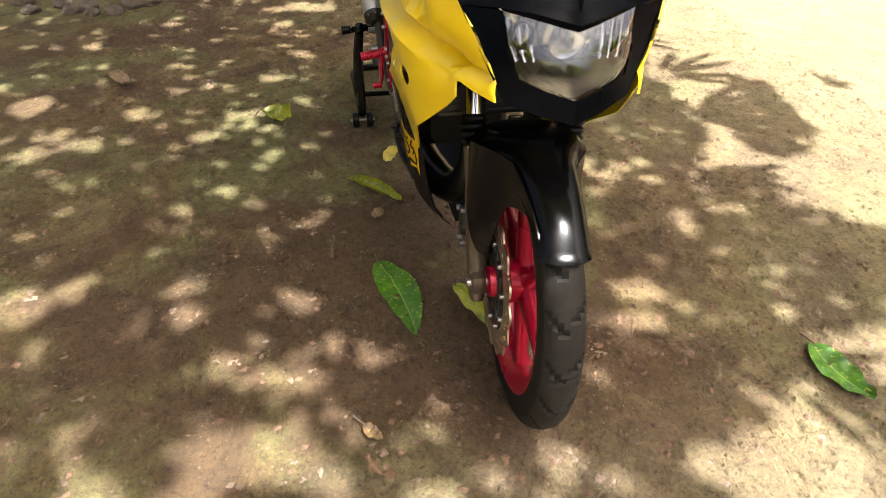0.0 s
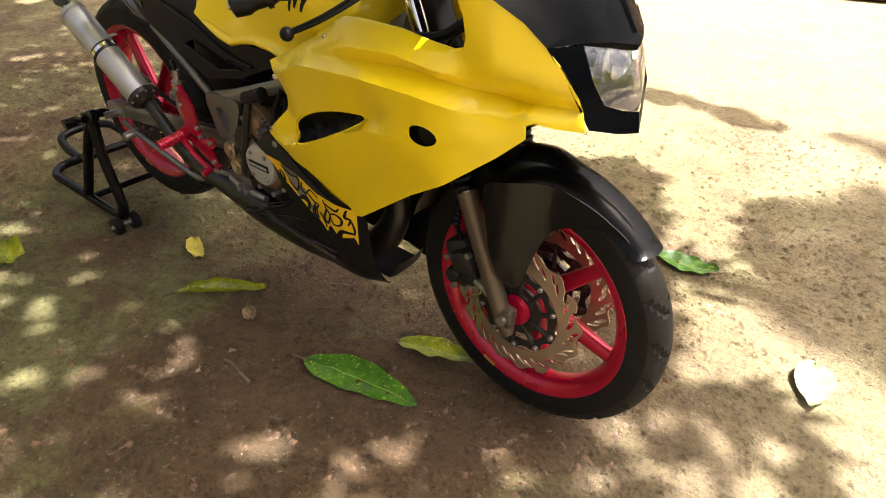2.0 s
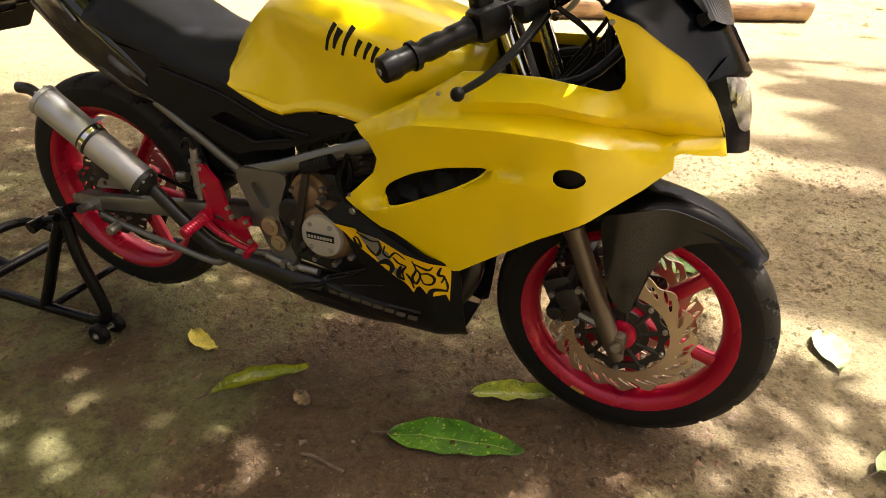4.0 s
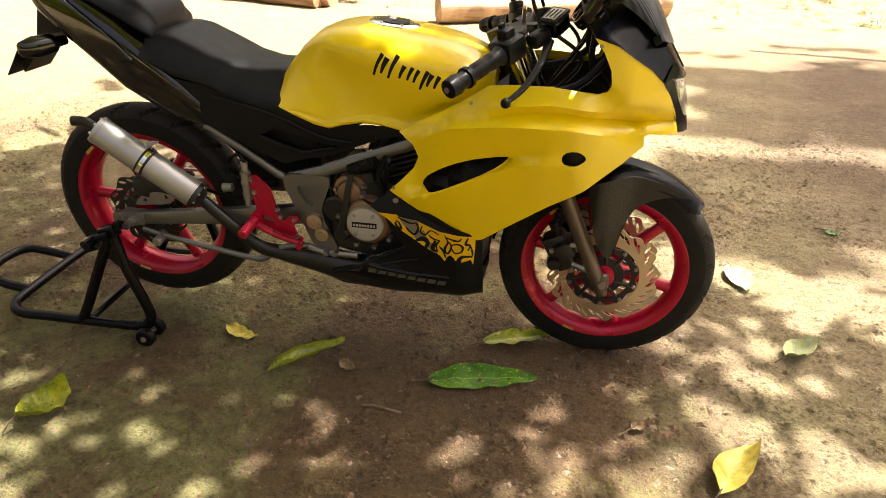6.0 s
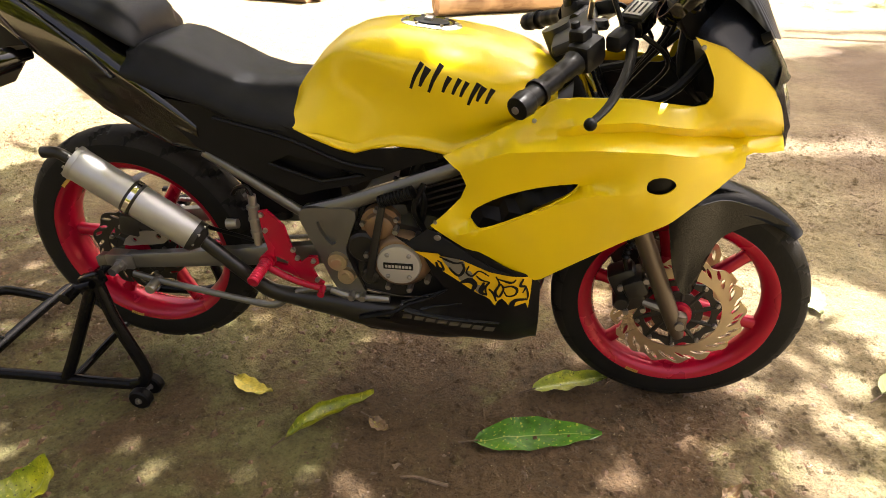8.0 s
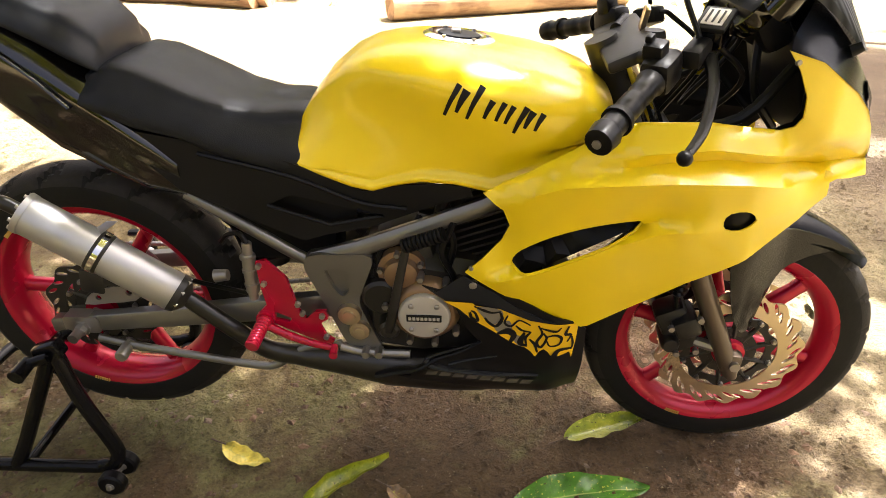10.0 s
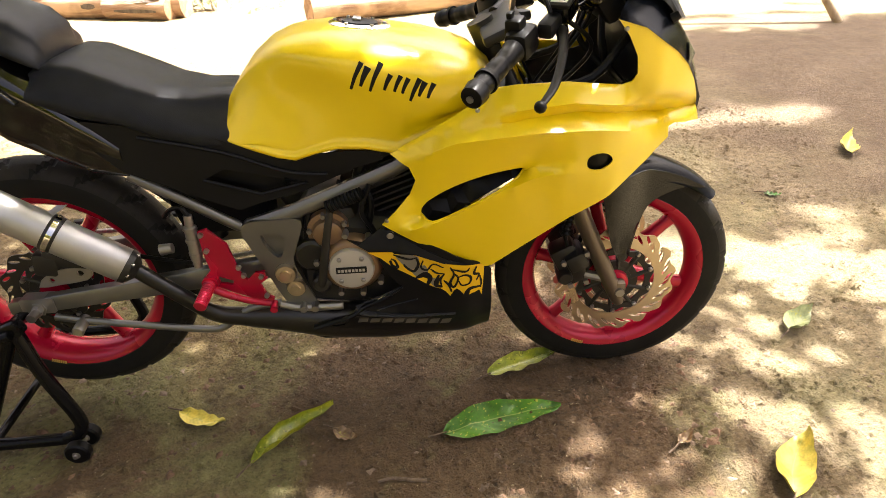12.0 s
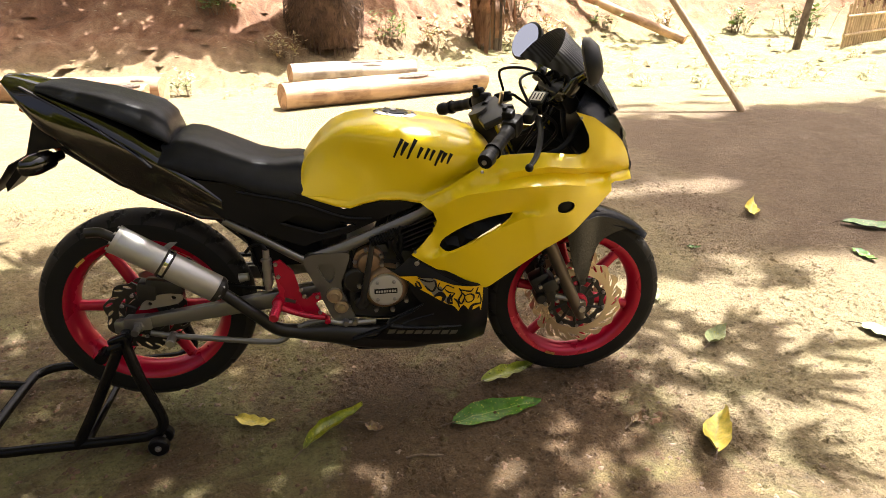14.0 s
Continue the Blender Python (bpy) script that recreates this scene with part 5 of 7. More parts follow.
for y, r in ((-0.055, 0.042), (0.045, 0.046)):
    m = Matrix.Translation((1.165, y, 0.942)) @ Matrix.Rotation(math.radians(-55), 4, "Y") @ Matrix.Rotation(math.radians(0), 4, "X")
    bm = lathe([(r - 0.006, -0.012), (r, -0.012), (r + 0.003, 0.0), (r, 0.014), (r - 0.004, 0.014), (r - 0.006, 0.008)], (0, 0, 0), 28, "Z", closed=True)
    g = part("gauge_ring", bm, M_BLACKGLOSS, dash, "black gauge ring", 40, m)
    part("gauge_face", lathe([(0, 0.004), (r - 0.005, 0.004), (r - 0.005, -0.004), (0, -0.004)], (0, 0, 0), 24, "Z"), M_GAUGE, g)

# handlebars
trim = 1.0
for s in (-1, 1):
    end, inn = Vector((0.908, s * 0.316, 0.834)), Vector((0.990, s * 0.200, 0.873))
    d = (inn - end).normalized()
    root_p = on_fork(0.655, s * 0.10) + Vector((0, 0, 0.005))
    bar = part("handlebar", tube(bend([inn + d * 0.02, inn + d * 0.06, root_p], 5), 0.0115, 12), M_BLACKSATIN, bike, "black clip-on handlebar")
    g = [end + d * (0.012 + k * 0.0085) for k in range(16)]
    rad = []
    for k in range(16):
        rad.append(0.0175 if k % 5 else 0.0148)
    rad[0] = 0.019
    rad[-1] = 0.021
    part("grip", tube(g, rad, 16), M_GRIP, bar, "ribbed black rubber grip")
    part("bar_end", tube([end - d * 0.016, end - d * 0.013, end + d * 0.008, end + d * 0.016], [0.011, 0.0185, 0.021, 0.018], 16), M_GRIP, bar, "black bar-end weight")
    part("bar_end_screw", tube([end - d * 0.019, end - d * 0.013], 0.006, 10), M_STEEL, bar)
    ring = end + d * 0.040
    part("grip_ring", tube([ring - d * 0.004, ring + d * 0.004], 0.0215, 16), M_GRIP, bar)
    sw = inn + d * 0.028
    q = d.to_track_quat("X", "Z").to_matrix().to_4x4()
    bm = box(0.060, 0.045, 0.050, Matrix.Translation(sw) @ q, 0.012)
    box(0.03, 0.03, 0.03, Matrix.Translation(sw + Vector((-0.012, 0, 0.026))) @ q, 0.006, bm)
    h = part("switch_housing", bm, M_GRIP, bar, "black switch housing")
    part("switch_button", box(0.014, 0.010, 0.010, Matrix.Translation(sw + Vector((-0.022, 0, 0.044))) @ q, 0.002), M_GRIP, h)
    mc = inn + d * 0.075 + Vector((0.03, 0, 0.005))
    bm = box(0.055, 0.030, 0.030, Matrix.Translation(mc) @ q, 0.008)
    m_ob = part("master_cylinder", bm, M_BLACKSATIN, bar, "black lever clamp")
    tipv = Vector((1.011, s * 0.321, 0.810))
    if s < 0:
        rm = Matrix.Translation(mc + Vector((0.030, 0.030, 0.022))) @ q @ Matrix.Rotation(math.radians(-8), 4, "Y")
        tub = part("fluid_reservoir", box(0.052, 0.040, 0.034, rm, 0.006), M_BLACKGLOSS, m_ob, "square black brake fluid reservoir")
        part("reservoir_lid", box(0.056, 0.044, 0.008, rm @ Matrix.Translation((0, 0, 0.020)), 0.003), M_BLACKSATIN, m_ob)
        part("caution_label", box(0.040, 0.030, 0.001, rm @ Matrix.Translation((0, 0, 0.0248)), 0), M_COVER, m_ob, "pale label with rows of tiny marks")
        for row in range(3):
            part("label_line", box(0.030, 0.003, 0.001, rm @ Matrix.Translation((0, -0.009 + row * 0.009, 0.0258)), 0), M_DECALBLACK, m_ob)
    part("lever", tube(bend([mc + Vector((0.02, -s * 0.0, -0.006)), mc.lerp(tipv, 0.35) + Vector((0.028, 0, 0.0)), mc.lerp(tipv, 0.75) + Vector((0.020, 0, 0)), tipv], 5), list(np.interp(range(16), [0, 4, 12, 15], [0.011, 0.0085, 0.007, 0.006])), 10, flat=0.65), M_GRIP, m_ob, "black brake lever" if s < 0 else "black clutch lever")
    bm = bmesh.new()
    bmesh.ops.create_icosphere(bm, subdivisions=2, radius=0.0105, matrix=Matrix.Translation(tipv))
    part("lever_ball", bm, M_GRIP, m_ob)
    part("cable", tube(bend([mc + Vector((0.0, 0, 0.02)), mc + Vector((-0.02, -s * 0.04, 0.085)), Vector((1.12, s * 0.03, 0.985)), Vector((1.17, s * 0.02, 0.90)), Vector((1.10, 0, 0.78))], 7), 0.0042, 8), M_GRIP, m_ob)
    part("cable", tube(bend([mc + Vector((0.01, -s * 0.02, 0.01)), Vector((1.10, s * 0.13, 0.90)), Vector((1.155, s * 0.09, 0.84)), Vector((1.08, s * 0.05, 0.74))], 7), 0.0045, 8), M_GRIP, m_ob)
key = part("ignition_lock", lathe([(0, 0), (0.020, 0), (0.022, 0.006), (0.018, 0.016), (0, 0.017)], on_fork(0.665, 0, 0.03), 18, "Z"), M_ENGINE, bike)
part("key_tag", box(0.010, 0.016, 0.045, Matrix.Translation(on_fork(0.70, 0.01, 0.03)) @ Matrix.Rotation(0.5, 4, "X"), 0.003), M_GOLD, key, "tan key tag")


trim = 0.88


# ---- tank, seat and tail ----
def ring_at(x, half, n=28, low=None):
    """A ring across the bike from a right-hand outline of (y, z) points, top to bottom, mirrored."""
    pts = [Vector((0, a, b)) for a, b in half]
    line = [(p.y, p.z) for p in bend(pts, 5)]
    right = [(x, -a, b) for a, b in line]
    left = [(x, a, b) for a, b in reversed(line[1:-1])] if abs(line[-1][0]) < 1e-6 else [(x, a, b) for a, b in reversed(line[1:])]
    return right + left


def tank_section(x, top, shoulder_y, shoulder_z, knee_y, knee_z, low_y, low_z):
    k = smooth((x - 0.47) / 0.07)
    low_z += 0.005 * k
    return ring_at(x, [(0.0, top), (shoulder_y * 0.55, top - 0.004), (shoulder_y * 0.9, (top * 0.55 + shoulder_z * 0.45)), (shoulder_y, shoulder_z), (knee_y - 0.004 * k, knee_z), (low_y + 0.001 * k, low_z + 0.005 + 0.023 * k), (low_y + 0.003 * k, low_z + 0.003 + 0.011 * k), (low_y + 0.010 * k, low_z + 0.004 * k), (low_y - 0.004 + 0.009 * k, low_z - 0.004), (low_y - 0.02, low_z - 0.010)])


TANK = [
    (0.440, 0.724, 0.090, 0.720, 0.120, 0.718, 0.132, 0.714),
    (0.462, 0.775, 0.090, 0.755, 0.122, 0.732, 0.136, 0.704),
    (0.485, 0.806, 0.088, 0.790, 0.120, 0.745, 0.138, 0.694),
    (0.515, 0.842, 0.098, 0.815, 0.122, 0.760, 0.138, 0.682),
    (0.550, 0.870, 0.112, 0.838, 0.124, 0.775, 0.138, 0.668),
    (0.585, 0.884, 0.126, 0.846, 0.126, 0.780, 0.138, 0.661),
    (0.620, 0.890, 0.142, 0.842, 0.134, 0.782, 0.139, 0.672),
    (0.665, 0.892, 0.158, 0.836, 0.146, 0.778, 0.141, 0.681),
    (0.720, 0.888, 0.168, 0.826, 0.158, 0.765, 0.144, 0.679),
    (0.780, 0.881, 0.172, 0.815, 0.166, 0.755, 0.148, 0.668),
    (0.840, 0.871, 0.170, 0.802, 0.168, 0.750, 0.150, 0.690),
    (0.890, 0.859, 0.160, 0.795, 0.160, 0.752, 0.145, 0.710),
    (0.935, 0.842, 0.142, 0.790, 0.140, 0.755, 0.125, 0.725),
    (0.970, 0.815, 0.110, 0.780, 0.108, 0.758, 0.10, 0.740),
]
tank = part("fuel_tank", loft([tank_section(*t) for t in TANK]), M_YELLOW, bike, "glossy yellow fuel tank", 50)
cap_m = Matrix.Translation((0.722, 0.0, 0.884)) @ Matrix.Rotation(math.radians(6), 4, "Y")
cap = part("filler_ring", lathe([(0.036, 0.006), (0.050, 0.008), (0.060, 0.003), (0.062, -0.010), (0.036, -0.010)], (0, 0, 0), 36, "Z", closed=True), M_CHROME, tank, "chrome filler ring", 50, cap_m)
bm = lathe([(0, 0.009), (0.020, 0.010), (0.034, 0.008), (0.037, -0.004), (0, -0.004)], (0, 0, 0), 28, "Z")
part("filler_cap", bm, M_BLACKSATIN, cap, "black locking filler cap")
part("cap_lock", box(0.016, 0.028, 0.006, Matrix.Translation((-0.006, 0, 0.012)), 0.002), M_STEEL, cap)
for k in range(6):
    a = k * math.pi / 3
    part("cap_bolt", lathe([(0, 0.0105), (0.0035, 0.010), (0.0035, 0.004), (0, 0.004)], (0.048 * math.cos(a), 0.048 * math.sin(a), 0), 8, "Z"), M_STEEL, cap)



def tank_side(x, z):
    """Outer face of the tank at x and z (right side, y < 0), found on the skin."""
    rings = [tank_section(*t) for t in TANK]
    xs = [t[0] for t in TANK]
    i = max(0, min(len(xs) - 2, int(np.searchsorted(xs, x)) - 1))
    f = (x - xs[i]) / (xs[i + 1] - xs[i])
    line = [(a[1] + (b[1] - a[1]) * f, a[2] + (b[2] - a[2]) * f) for a, b in zip(rings[i], rings[i + 1])][:len(rings[0]) // 2]
    line = sorted(line, key=lambda p: p[1])
    return float(np.interp(z, [p[1] for p in line], [p[0] for p in line]))


def brush_mark(pts, w0, w1, mir):
    """A slanting brush stroke lying on the tank's flank, thick at its start."""
    s = 1 if mir else -1
    P = bend([(x, 0, z) for x, z in pts], 5)
    top, low = [], []
    for i, p in enumerate(P):
        f = i / (len(P) - 1)
        d = (P[min(i + 1, len(P) - 1)] - P[max(i - 1, 0)]).normalized()
        n = Vector((-d.z, 0, d.x)) * (w0 + (w1 - w0) * f) / 2
        for side, lst in ((n, top), (-n, low)):
            q = p + side
            lst.append((q.x, s * (-tank_side(q.x, q.z) + 0.0012), q.z))
    bm = loft([top, low], None, False, False)
    return bm


for mir in (False, True):
    marks = []
    for x0, z0, h, w in ((0.704, 0.800, 0.048, 0.009), (0.722, 0.806, 0.034, 0.013), (0.738, 0.796, 0.050, 0.010), (0.764, 0.798, 0.028, 0.010), (0.782, 0.795, 0.028, 0.009), (0.796, 0.791, 0.027, 0.009), (0.810, 0.776, 0.040, 0.010), (0.826, 0.784, 0.026, 0.012), (0.842, 0.780, 0.026, 0.010)):
        marks.append(([(x0, z0), (x0 + h * 0.20, z0 + h * 0.5), (x0 + h * 0.48, z0 + h)], 0.005, w))
    for pts, a, b in marks:
        part("emblem_stroke", brush_mark(pts, a, b, mir), M_DECALBLACK, tank, "black slanting brush stroke")

SEAT = [
    (0.098, 0.835, 0.100, 0.815, 0.120, 0.800), (0.130, 0.868, 0.115, 0.846, 0.140, 0.795), (0.175, 0.884, 0.122, 0.858, 0.148, 0.780), (0.210, 0.879, 0.125, 0.850, 0.148, 0.765),
    (0.280, 0.848, 0.125, 0.822, 0.146, 0.748), (0.345, 0.819, 0.118, 0.795, 0.142, 0.716), (0.405, 0.808, 0.106, 0.780, 0.138, 0.698), (0.455, 0.810, 0.095, 0.776, 0.134, 0.686), (0.482, 0.806, 0.085, 0.770, 0.124, 0.690), (0.490, 0.785, 0.075, 0.76, 0.112, 0.700)]
part("rider_seat", loft([ring_at(x, [(0, t), (a * 0.5, t), (a * 0.88, t * 0.7 + b * 0.3), (a, b), (c, (b + d) / 2), (c, d), (c * 0.6, d - 0.012)]) for x, t, a, b, c, d in [(q[0], q[1] - 0.023, q[2], q[3] - 0.017, q[4], q[5]) for q in SEAT]]), M_SEAT, bike, "black vinyl rider seat", 60)
PILLION = [(-0.135, 0.998, 0.075, 0.988, 0.082, 0.978), (-0.10, 1.000, 0.086, 0.985, 0.094, 0.965), (0.0, 0.978, 0.100, 0.960, 0.112, 0.925), (0.075, 0.956, 0.108, 0.935, 0.122, 0.892), (0.120, 0.940, 0.104, 0.915, 0.126, 0.868), (0.148, 0.915, 0.092, 0.890, 0.118, 0.850), (0.155, 0.885, 0.08, 0.868, 0.104, 0.842)]
part("pillion_seat", loft([ring_at(x, [(0, t), (a * 0.5, t), (a * 0.88, t * 0.7 + b * 0.3), (a, b), (c, (b + d) / 2), (c, d), (c * 0.6, d - 0.012)]) for x, t, a, b, c, d in [(q[0], q[1] - 0.009, q[2], q[3] - 0.006, q[4], q[5]) for q in PILLION]]), M_SEAT, bike, "black vinyl pillion seat", 60)
TAIL = [(-0.212, 1.008, 0.045, 1.000, 0.050, 0.995), (-0.185, 1.006, 0.070, 0.985, 0.072, 0.950), (-0.14, 0.992, 0.088, 0.968, 0.090, 0.885), (-0.09, 0.980, 0.100, 0.945, 0.102, 0.845), (-0.02, 0.955, 0.116, 0.905, 0.112, 0.790),
        (0.06, 0.915, 0.130, 0.855, 0.120, 0.722), (0.14, 0.850, 0.142, 0.800, 0.126, 0.680), (0.20, 0.790, 0.146, 0.755, 0.128, 0.650), (0.262, 0.735, 0.142, 0.700, 0.126, 0.640)]
tail = part("tail_fairing", loft([ring_at(x, [(0, t), (a * 0.45, t - 0.001), (a * 0.66, t * 0.78 + b * 0.22), (a, b), (c + 0.010, b * 0.45 + d * 0.55), (c, d), (c * 0.5, d + 0.01), (0, d + 0.014)]) for x, t, a, b, c, d in TAIL]), M_BLACKGLOSS, bike, "gloss black tail fairing", 42)
for mir in (False, True):
    line = [(-0.166, 0.078, 0.985), (-0.082, 0.106, 0.940), (0.0, 0.124, 0.886), (0.07, 0.138, 0.835), (0.11, 0.143, 0.795)]
    part("tail_crease", tube(bend([(x, y if mir else -y, z) for x, y, z in line], 5), 0.006, 8, flat=0.6), M_BLACKGLOSS, tail)
part("tail_lamp", box(0.018, 0.09, 0.045, Matrix.Translation((-0.180, 0, 0.940)) @ Matrix.Rotation(0.5, 4, "Y"), 0.008), M_AMBER, tail, "dark red tail lamp")
inner = part("plate_bracket", loft([[(x, -w, a), (x, w, a), (x, w, b), (x, -w, b)] for x, w, a, b in [(-0.06, 0.06, 0.90, 0.86), (-0.115, 0.065, 0.905, 0.835), (-0.165, 0.06, 0.90, 0.83), (-0.20, 0.05, 0.82, 0.79), (-0.265, 0.055, 0.745, 0.725)]]), M_BLACKSATIN, bike, "black plate bracket under the tail")
part("number_plate", box(0.003, 0.17, 0.10, Matrix.Translation((-0.262, 0, 0.762)) @ Matrix.Rotation(math.radians(38), 4, "Y"), 0.001), M_BLACKSATIN, inner, "blank dark plate")
for s in (-1, 1):
    bm = loft([[(-0.120 - 0.055 * f + 0.02 * math.cos(t) * w, s * (0.055 + 0.10 * f), 0.815 + 0.024 * math.sin(t) * w - 0.01 * f) for t in [2 * math.pi * k / 12 for k in range(12)]] for f, w in ((0, 0.5), (0.25, 0.55), (0.3, 0.95), (0.7, 1.1), (0.95, 0.8), (1.0, 0.4))])
    sig = part("rear_signal", bm, M_BLACKGLOSS, bike, "black rear turn signal")
    part("signal_lens", loft([[(-0.172 - 0.014 * f, s * (0.10 + 0.035 * math.cos(t) * w), 0.810 + 0.018 * math.sin(t) * w) for t in [2 * math.pi * k / 12 for k in range(12)]] for f, w in ((0, 1.0), (0.6, 0.9), (1.0, 0.5))]), M_AMBER, sig, "amber signal lens")

SIDE_COVER = [(0.190, 0.760), (0.32, 0.738), (0.443, 0.712), (0.50, 0.688), (0.568, 0.660), (0.62, 0.672), (0.69, 0.676), (0.745, 0.672), (0.752, 0.655), (0.70, 0.640), (0.635, 0.612), (0.58, 0.588), (0.50, 0.570), (0.455, 0.556), (0.40, 0.580), (0.30, 0.632), (0.255, 0.655), (0.20, 0.715)]
SLOT = [(0.40, 0.628), (0.445, 0.650), (0.555, 0.622), (0.60, 0.612), (0.505, 0.590)]
for mir in (False, True):
    s = 1 if mir else -1
    sc = part("side_cover", sheet(SIDE_COVER, lambda x, z: -0.128 - 0.012 * smooth((z - 0.57) / 0.1), 0.004, (SLOT,), 0.02, mirror=mir), M_BLACKSATIN, bike, "matt black side cover", 30)
    part("slot_backing", sheet([(a, b) for a, b in SLOT], -0.105, 0.003, (), 0.05, mirror=mir), M_BLACKSATIN, sc)
    part("cover_edge", tube([(x, s * (0.128 + 0.012 * smooth((z - 0.57) / 0.1)), z) for x, z in SLOT[2:] + SLOT[:1]], 0.004, 6), M_BLACKSATIN, sc)
    part("cover_crease", tube(bend([(0.30, s * 0.142, 0.722), (0.45, s * 0.143, 0.685), (0.56, s * 0.141, 0.640), (0.64, s * 0.138, 0.628)], 4), 0.004, 6), M_BLACKSATIN, sc)

# ---- frame ----
for s in (-1, 1):
    y = s * 0.118
    part("subframe_tube", tube(bend([(0.255, y, 0.640), (0.34, y, 0.585), (0.44, y, 0.518), (0.475, y, 0.505)], 4), 0.0115, 12), M_FRAME, bike, "grey-bronze subframe tube")
    bm = loft([[(x, s * (yy + 0.016 * math.cos(t)), z + hh * math.sin(t)) for t in [2 * math.pi * (k + 0.5) / 8 for k in range(8)]] for x, yy, z, hh in
               [(0.462, 0.122, 0.510, 0.022), (0.55, 0.124, 0.540, 0.019), (0.66, 0.122, 0.584, 0.017), (0.77, 0.112, 0.624, 0.018), (0.90, 0.085, 0.690, 0.030), (1.00, 0.05, 0.765, 0.034)]])
    part("main_beam", bm, M_FRAME, bike, "bronze-grey main frame beam", 50)
    bm = sheet(rounded([(0.462, 0.530), (0.52, 0.535), (0.575, 0.530), (0.560, 0.475), (0.548, 0.430), (0.568, 0.370), (0.582, 0.325), (0.545, 0.318), (0.518, 0.335), (0.492, 0.400), (0.465, 0.470), (0.452, 0.505)], 3), -0.142, 0.030, (rounded([(0.488, 0.500), (0.530, 0.500), (0.528, 0.455), (0.510, 0.450)], 3),), 0.02, mirror=s > 0)
    pp = part("pivot_plate", bm, M_FRAME, bike, "bronze-grey pivot plate", 40)
    part("plate_web", sheet([(0.47, 0.52), (0.55, 0.52), (0.55, 0.44), (0.49, 0.43)], -0.128, 0.004, (), 0.05, mirror=s > 0), M_FRAME, pp)
    for px, pz, r in ((0.528, 0.408, 0.021), (0.545, 0.372, 0.019)):
        part("pivot_bolt", lathe([(0, s * 0.160), (r * 0.55, s * 0.160), (r * 0.6, s * 0.155), (r, s * 0.154), (r * 1.08, s * 0.147), (r * 1.08, s * 0.14)], (px, 0, pz), 20), M_GOLD, pp, "pale brass pivot bolt")
    # swing arm
    bm = loft([[(x, s * (yy + 0.014 * cy), z + hh * cz) for cy, cz in ((-1, -0.8), (-0.8, -1), (0.8, -1), (1, -0.8), (1, 0.8), (0.8, 1), (-0.8, 1), (-1, 0.8))] for x, yy, z, hh in
               [(-0.062, 0.128, 0.354, 0.014), (-0.055, 0.130, 0.355, 0.017), (0.03, 0.130, 0.364, 0.018), (0.2, 0.128, 0.383, 0.020), (0.35, 0.120, 0.398, 0.023), (0.50, 0.108, 0.410, 0.025)]])
    arm = part("swing_arm", bm, M_FRAME, bike, "grey-bronze swing arm", 40)
    part("chain_adjuster", loft([[(x, s * (0.130 + 0.0165 * cy), 0.362 + 0.0185 * cz * w) for cy, cz in ((-1, -1), (1, -1), (1, 1), (-1, 1))] for x, w in ((-0.035, 0.8), (-0.03, 1), (0.03, 1), (0.035, 0.8))]), M_STEEL, arm)
    part("axle_nut", lathe([(0, s * 0.164), (0.009, s * 0.164), (0.012, s * 0.161), (0.012, s * 0.150), (0.017, s * 0.149), (0.017, s * 0.146)], (0.0, 0, RZ), 6, "Y"), M_STEEL, arm)
part("cross_tube", tube([(0.49, -0.11, 0.41), (0.49, 0.11, 0.41)], 0.022, 12), M_FRAME, bike)
part("cross_tube", tube([(0.30, -0.118, 0.615), (0.30, 0.118, 0.615)], 0.012, 12), M_FRAME, bike)
bm = loft([[(x, yy, z) for yy, z in ((-w, a), (w, a), (w, a - 0.01), (-w, a - 0.01))] for x, w, a in ((-0.12, 0.05, 0.835), (0.0, 0.055, 0.74), (0.1, 0.06, 0.69), (0.22, 0.065, 0.64), (0.30, 0.065, 0.56), (0.325, 0.06, 0.46), (0.33, 0.06, 0.42))])
part("rear_mudguard", bm, M_BLACKSATIN, bike, "black inner mudguard", 60)
bm = tube([(0.36, 0.0, 0.44), (0.345, 0.0, 0.62)], 0.026, 14)
for k in range(7):
    bm = tube([(0.3585 - k * 0.002, 0, 0.455 + k * 0.021), (0.3575 - k * 0.002, 0, 0.462 + k * 0.021)], 0.036, 14, bm)
part("shock_absorber", bm, M_ENGINE, bike)
# black box added to darken the open gap ahead of the rear wheel
part("dark_filler_box", box(0.20, 0.10, 0.16, Matrix.Translation((0.40, 0, 0.545)), 0.02), M_BLACKSATIN, bike, "black filler box added to darken the gap")
part("air_box", box(0.20, 0.17, 0.13, Matrix.Translation((0.45, 0, 0.62)), 0.02), M_BLACKSATIN, bike)

# ---- engine ----
case = part("crankcase", loft([[(x, yy, z) for yy, z in ((-w, a), (-w * 0.8, a - 0.02), (w * 0.8, a - 0.02), (w, a), (w, b), (w * 0.8, b + 0.02), (-w * 0.8, b + 0.02), (-w, b))] for x, w, a, b in
            ((0.545, 0.10, 0.355, 0.47), (0.57, 0.13, 0.335, 0.50), (0.66, 0.14, 0.325, 0.51), (0.76, 0.13, 0.33, 0.49), (0.80, 0.10, 0.35, 0.45))]), M_ENGINE, bike, "dark metal engine crankcase", 35)
cc = (0.670, 0, 0.427)
cover = part("clutch_cover", lathe([(0, -0.170), (0.052, -0.170), (0.058, -0.166), (0.066, -0.152), (0.070, -0.13), (0.078, -0.128), (0.080, -0.12)], cc, 36), M_BRONZE, case, "bronze clutch cover")
bm = lathe([(0, -0.182), (0.038, -0.182), (0.045, -0.180), (0.048, -0.175), (0.048, -0.165)], cc, 40)
disc = part("cover_disc", bm, M_COVER, cover, "pale round clutch badge plate")
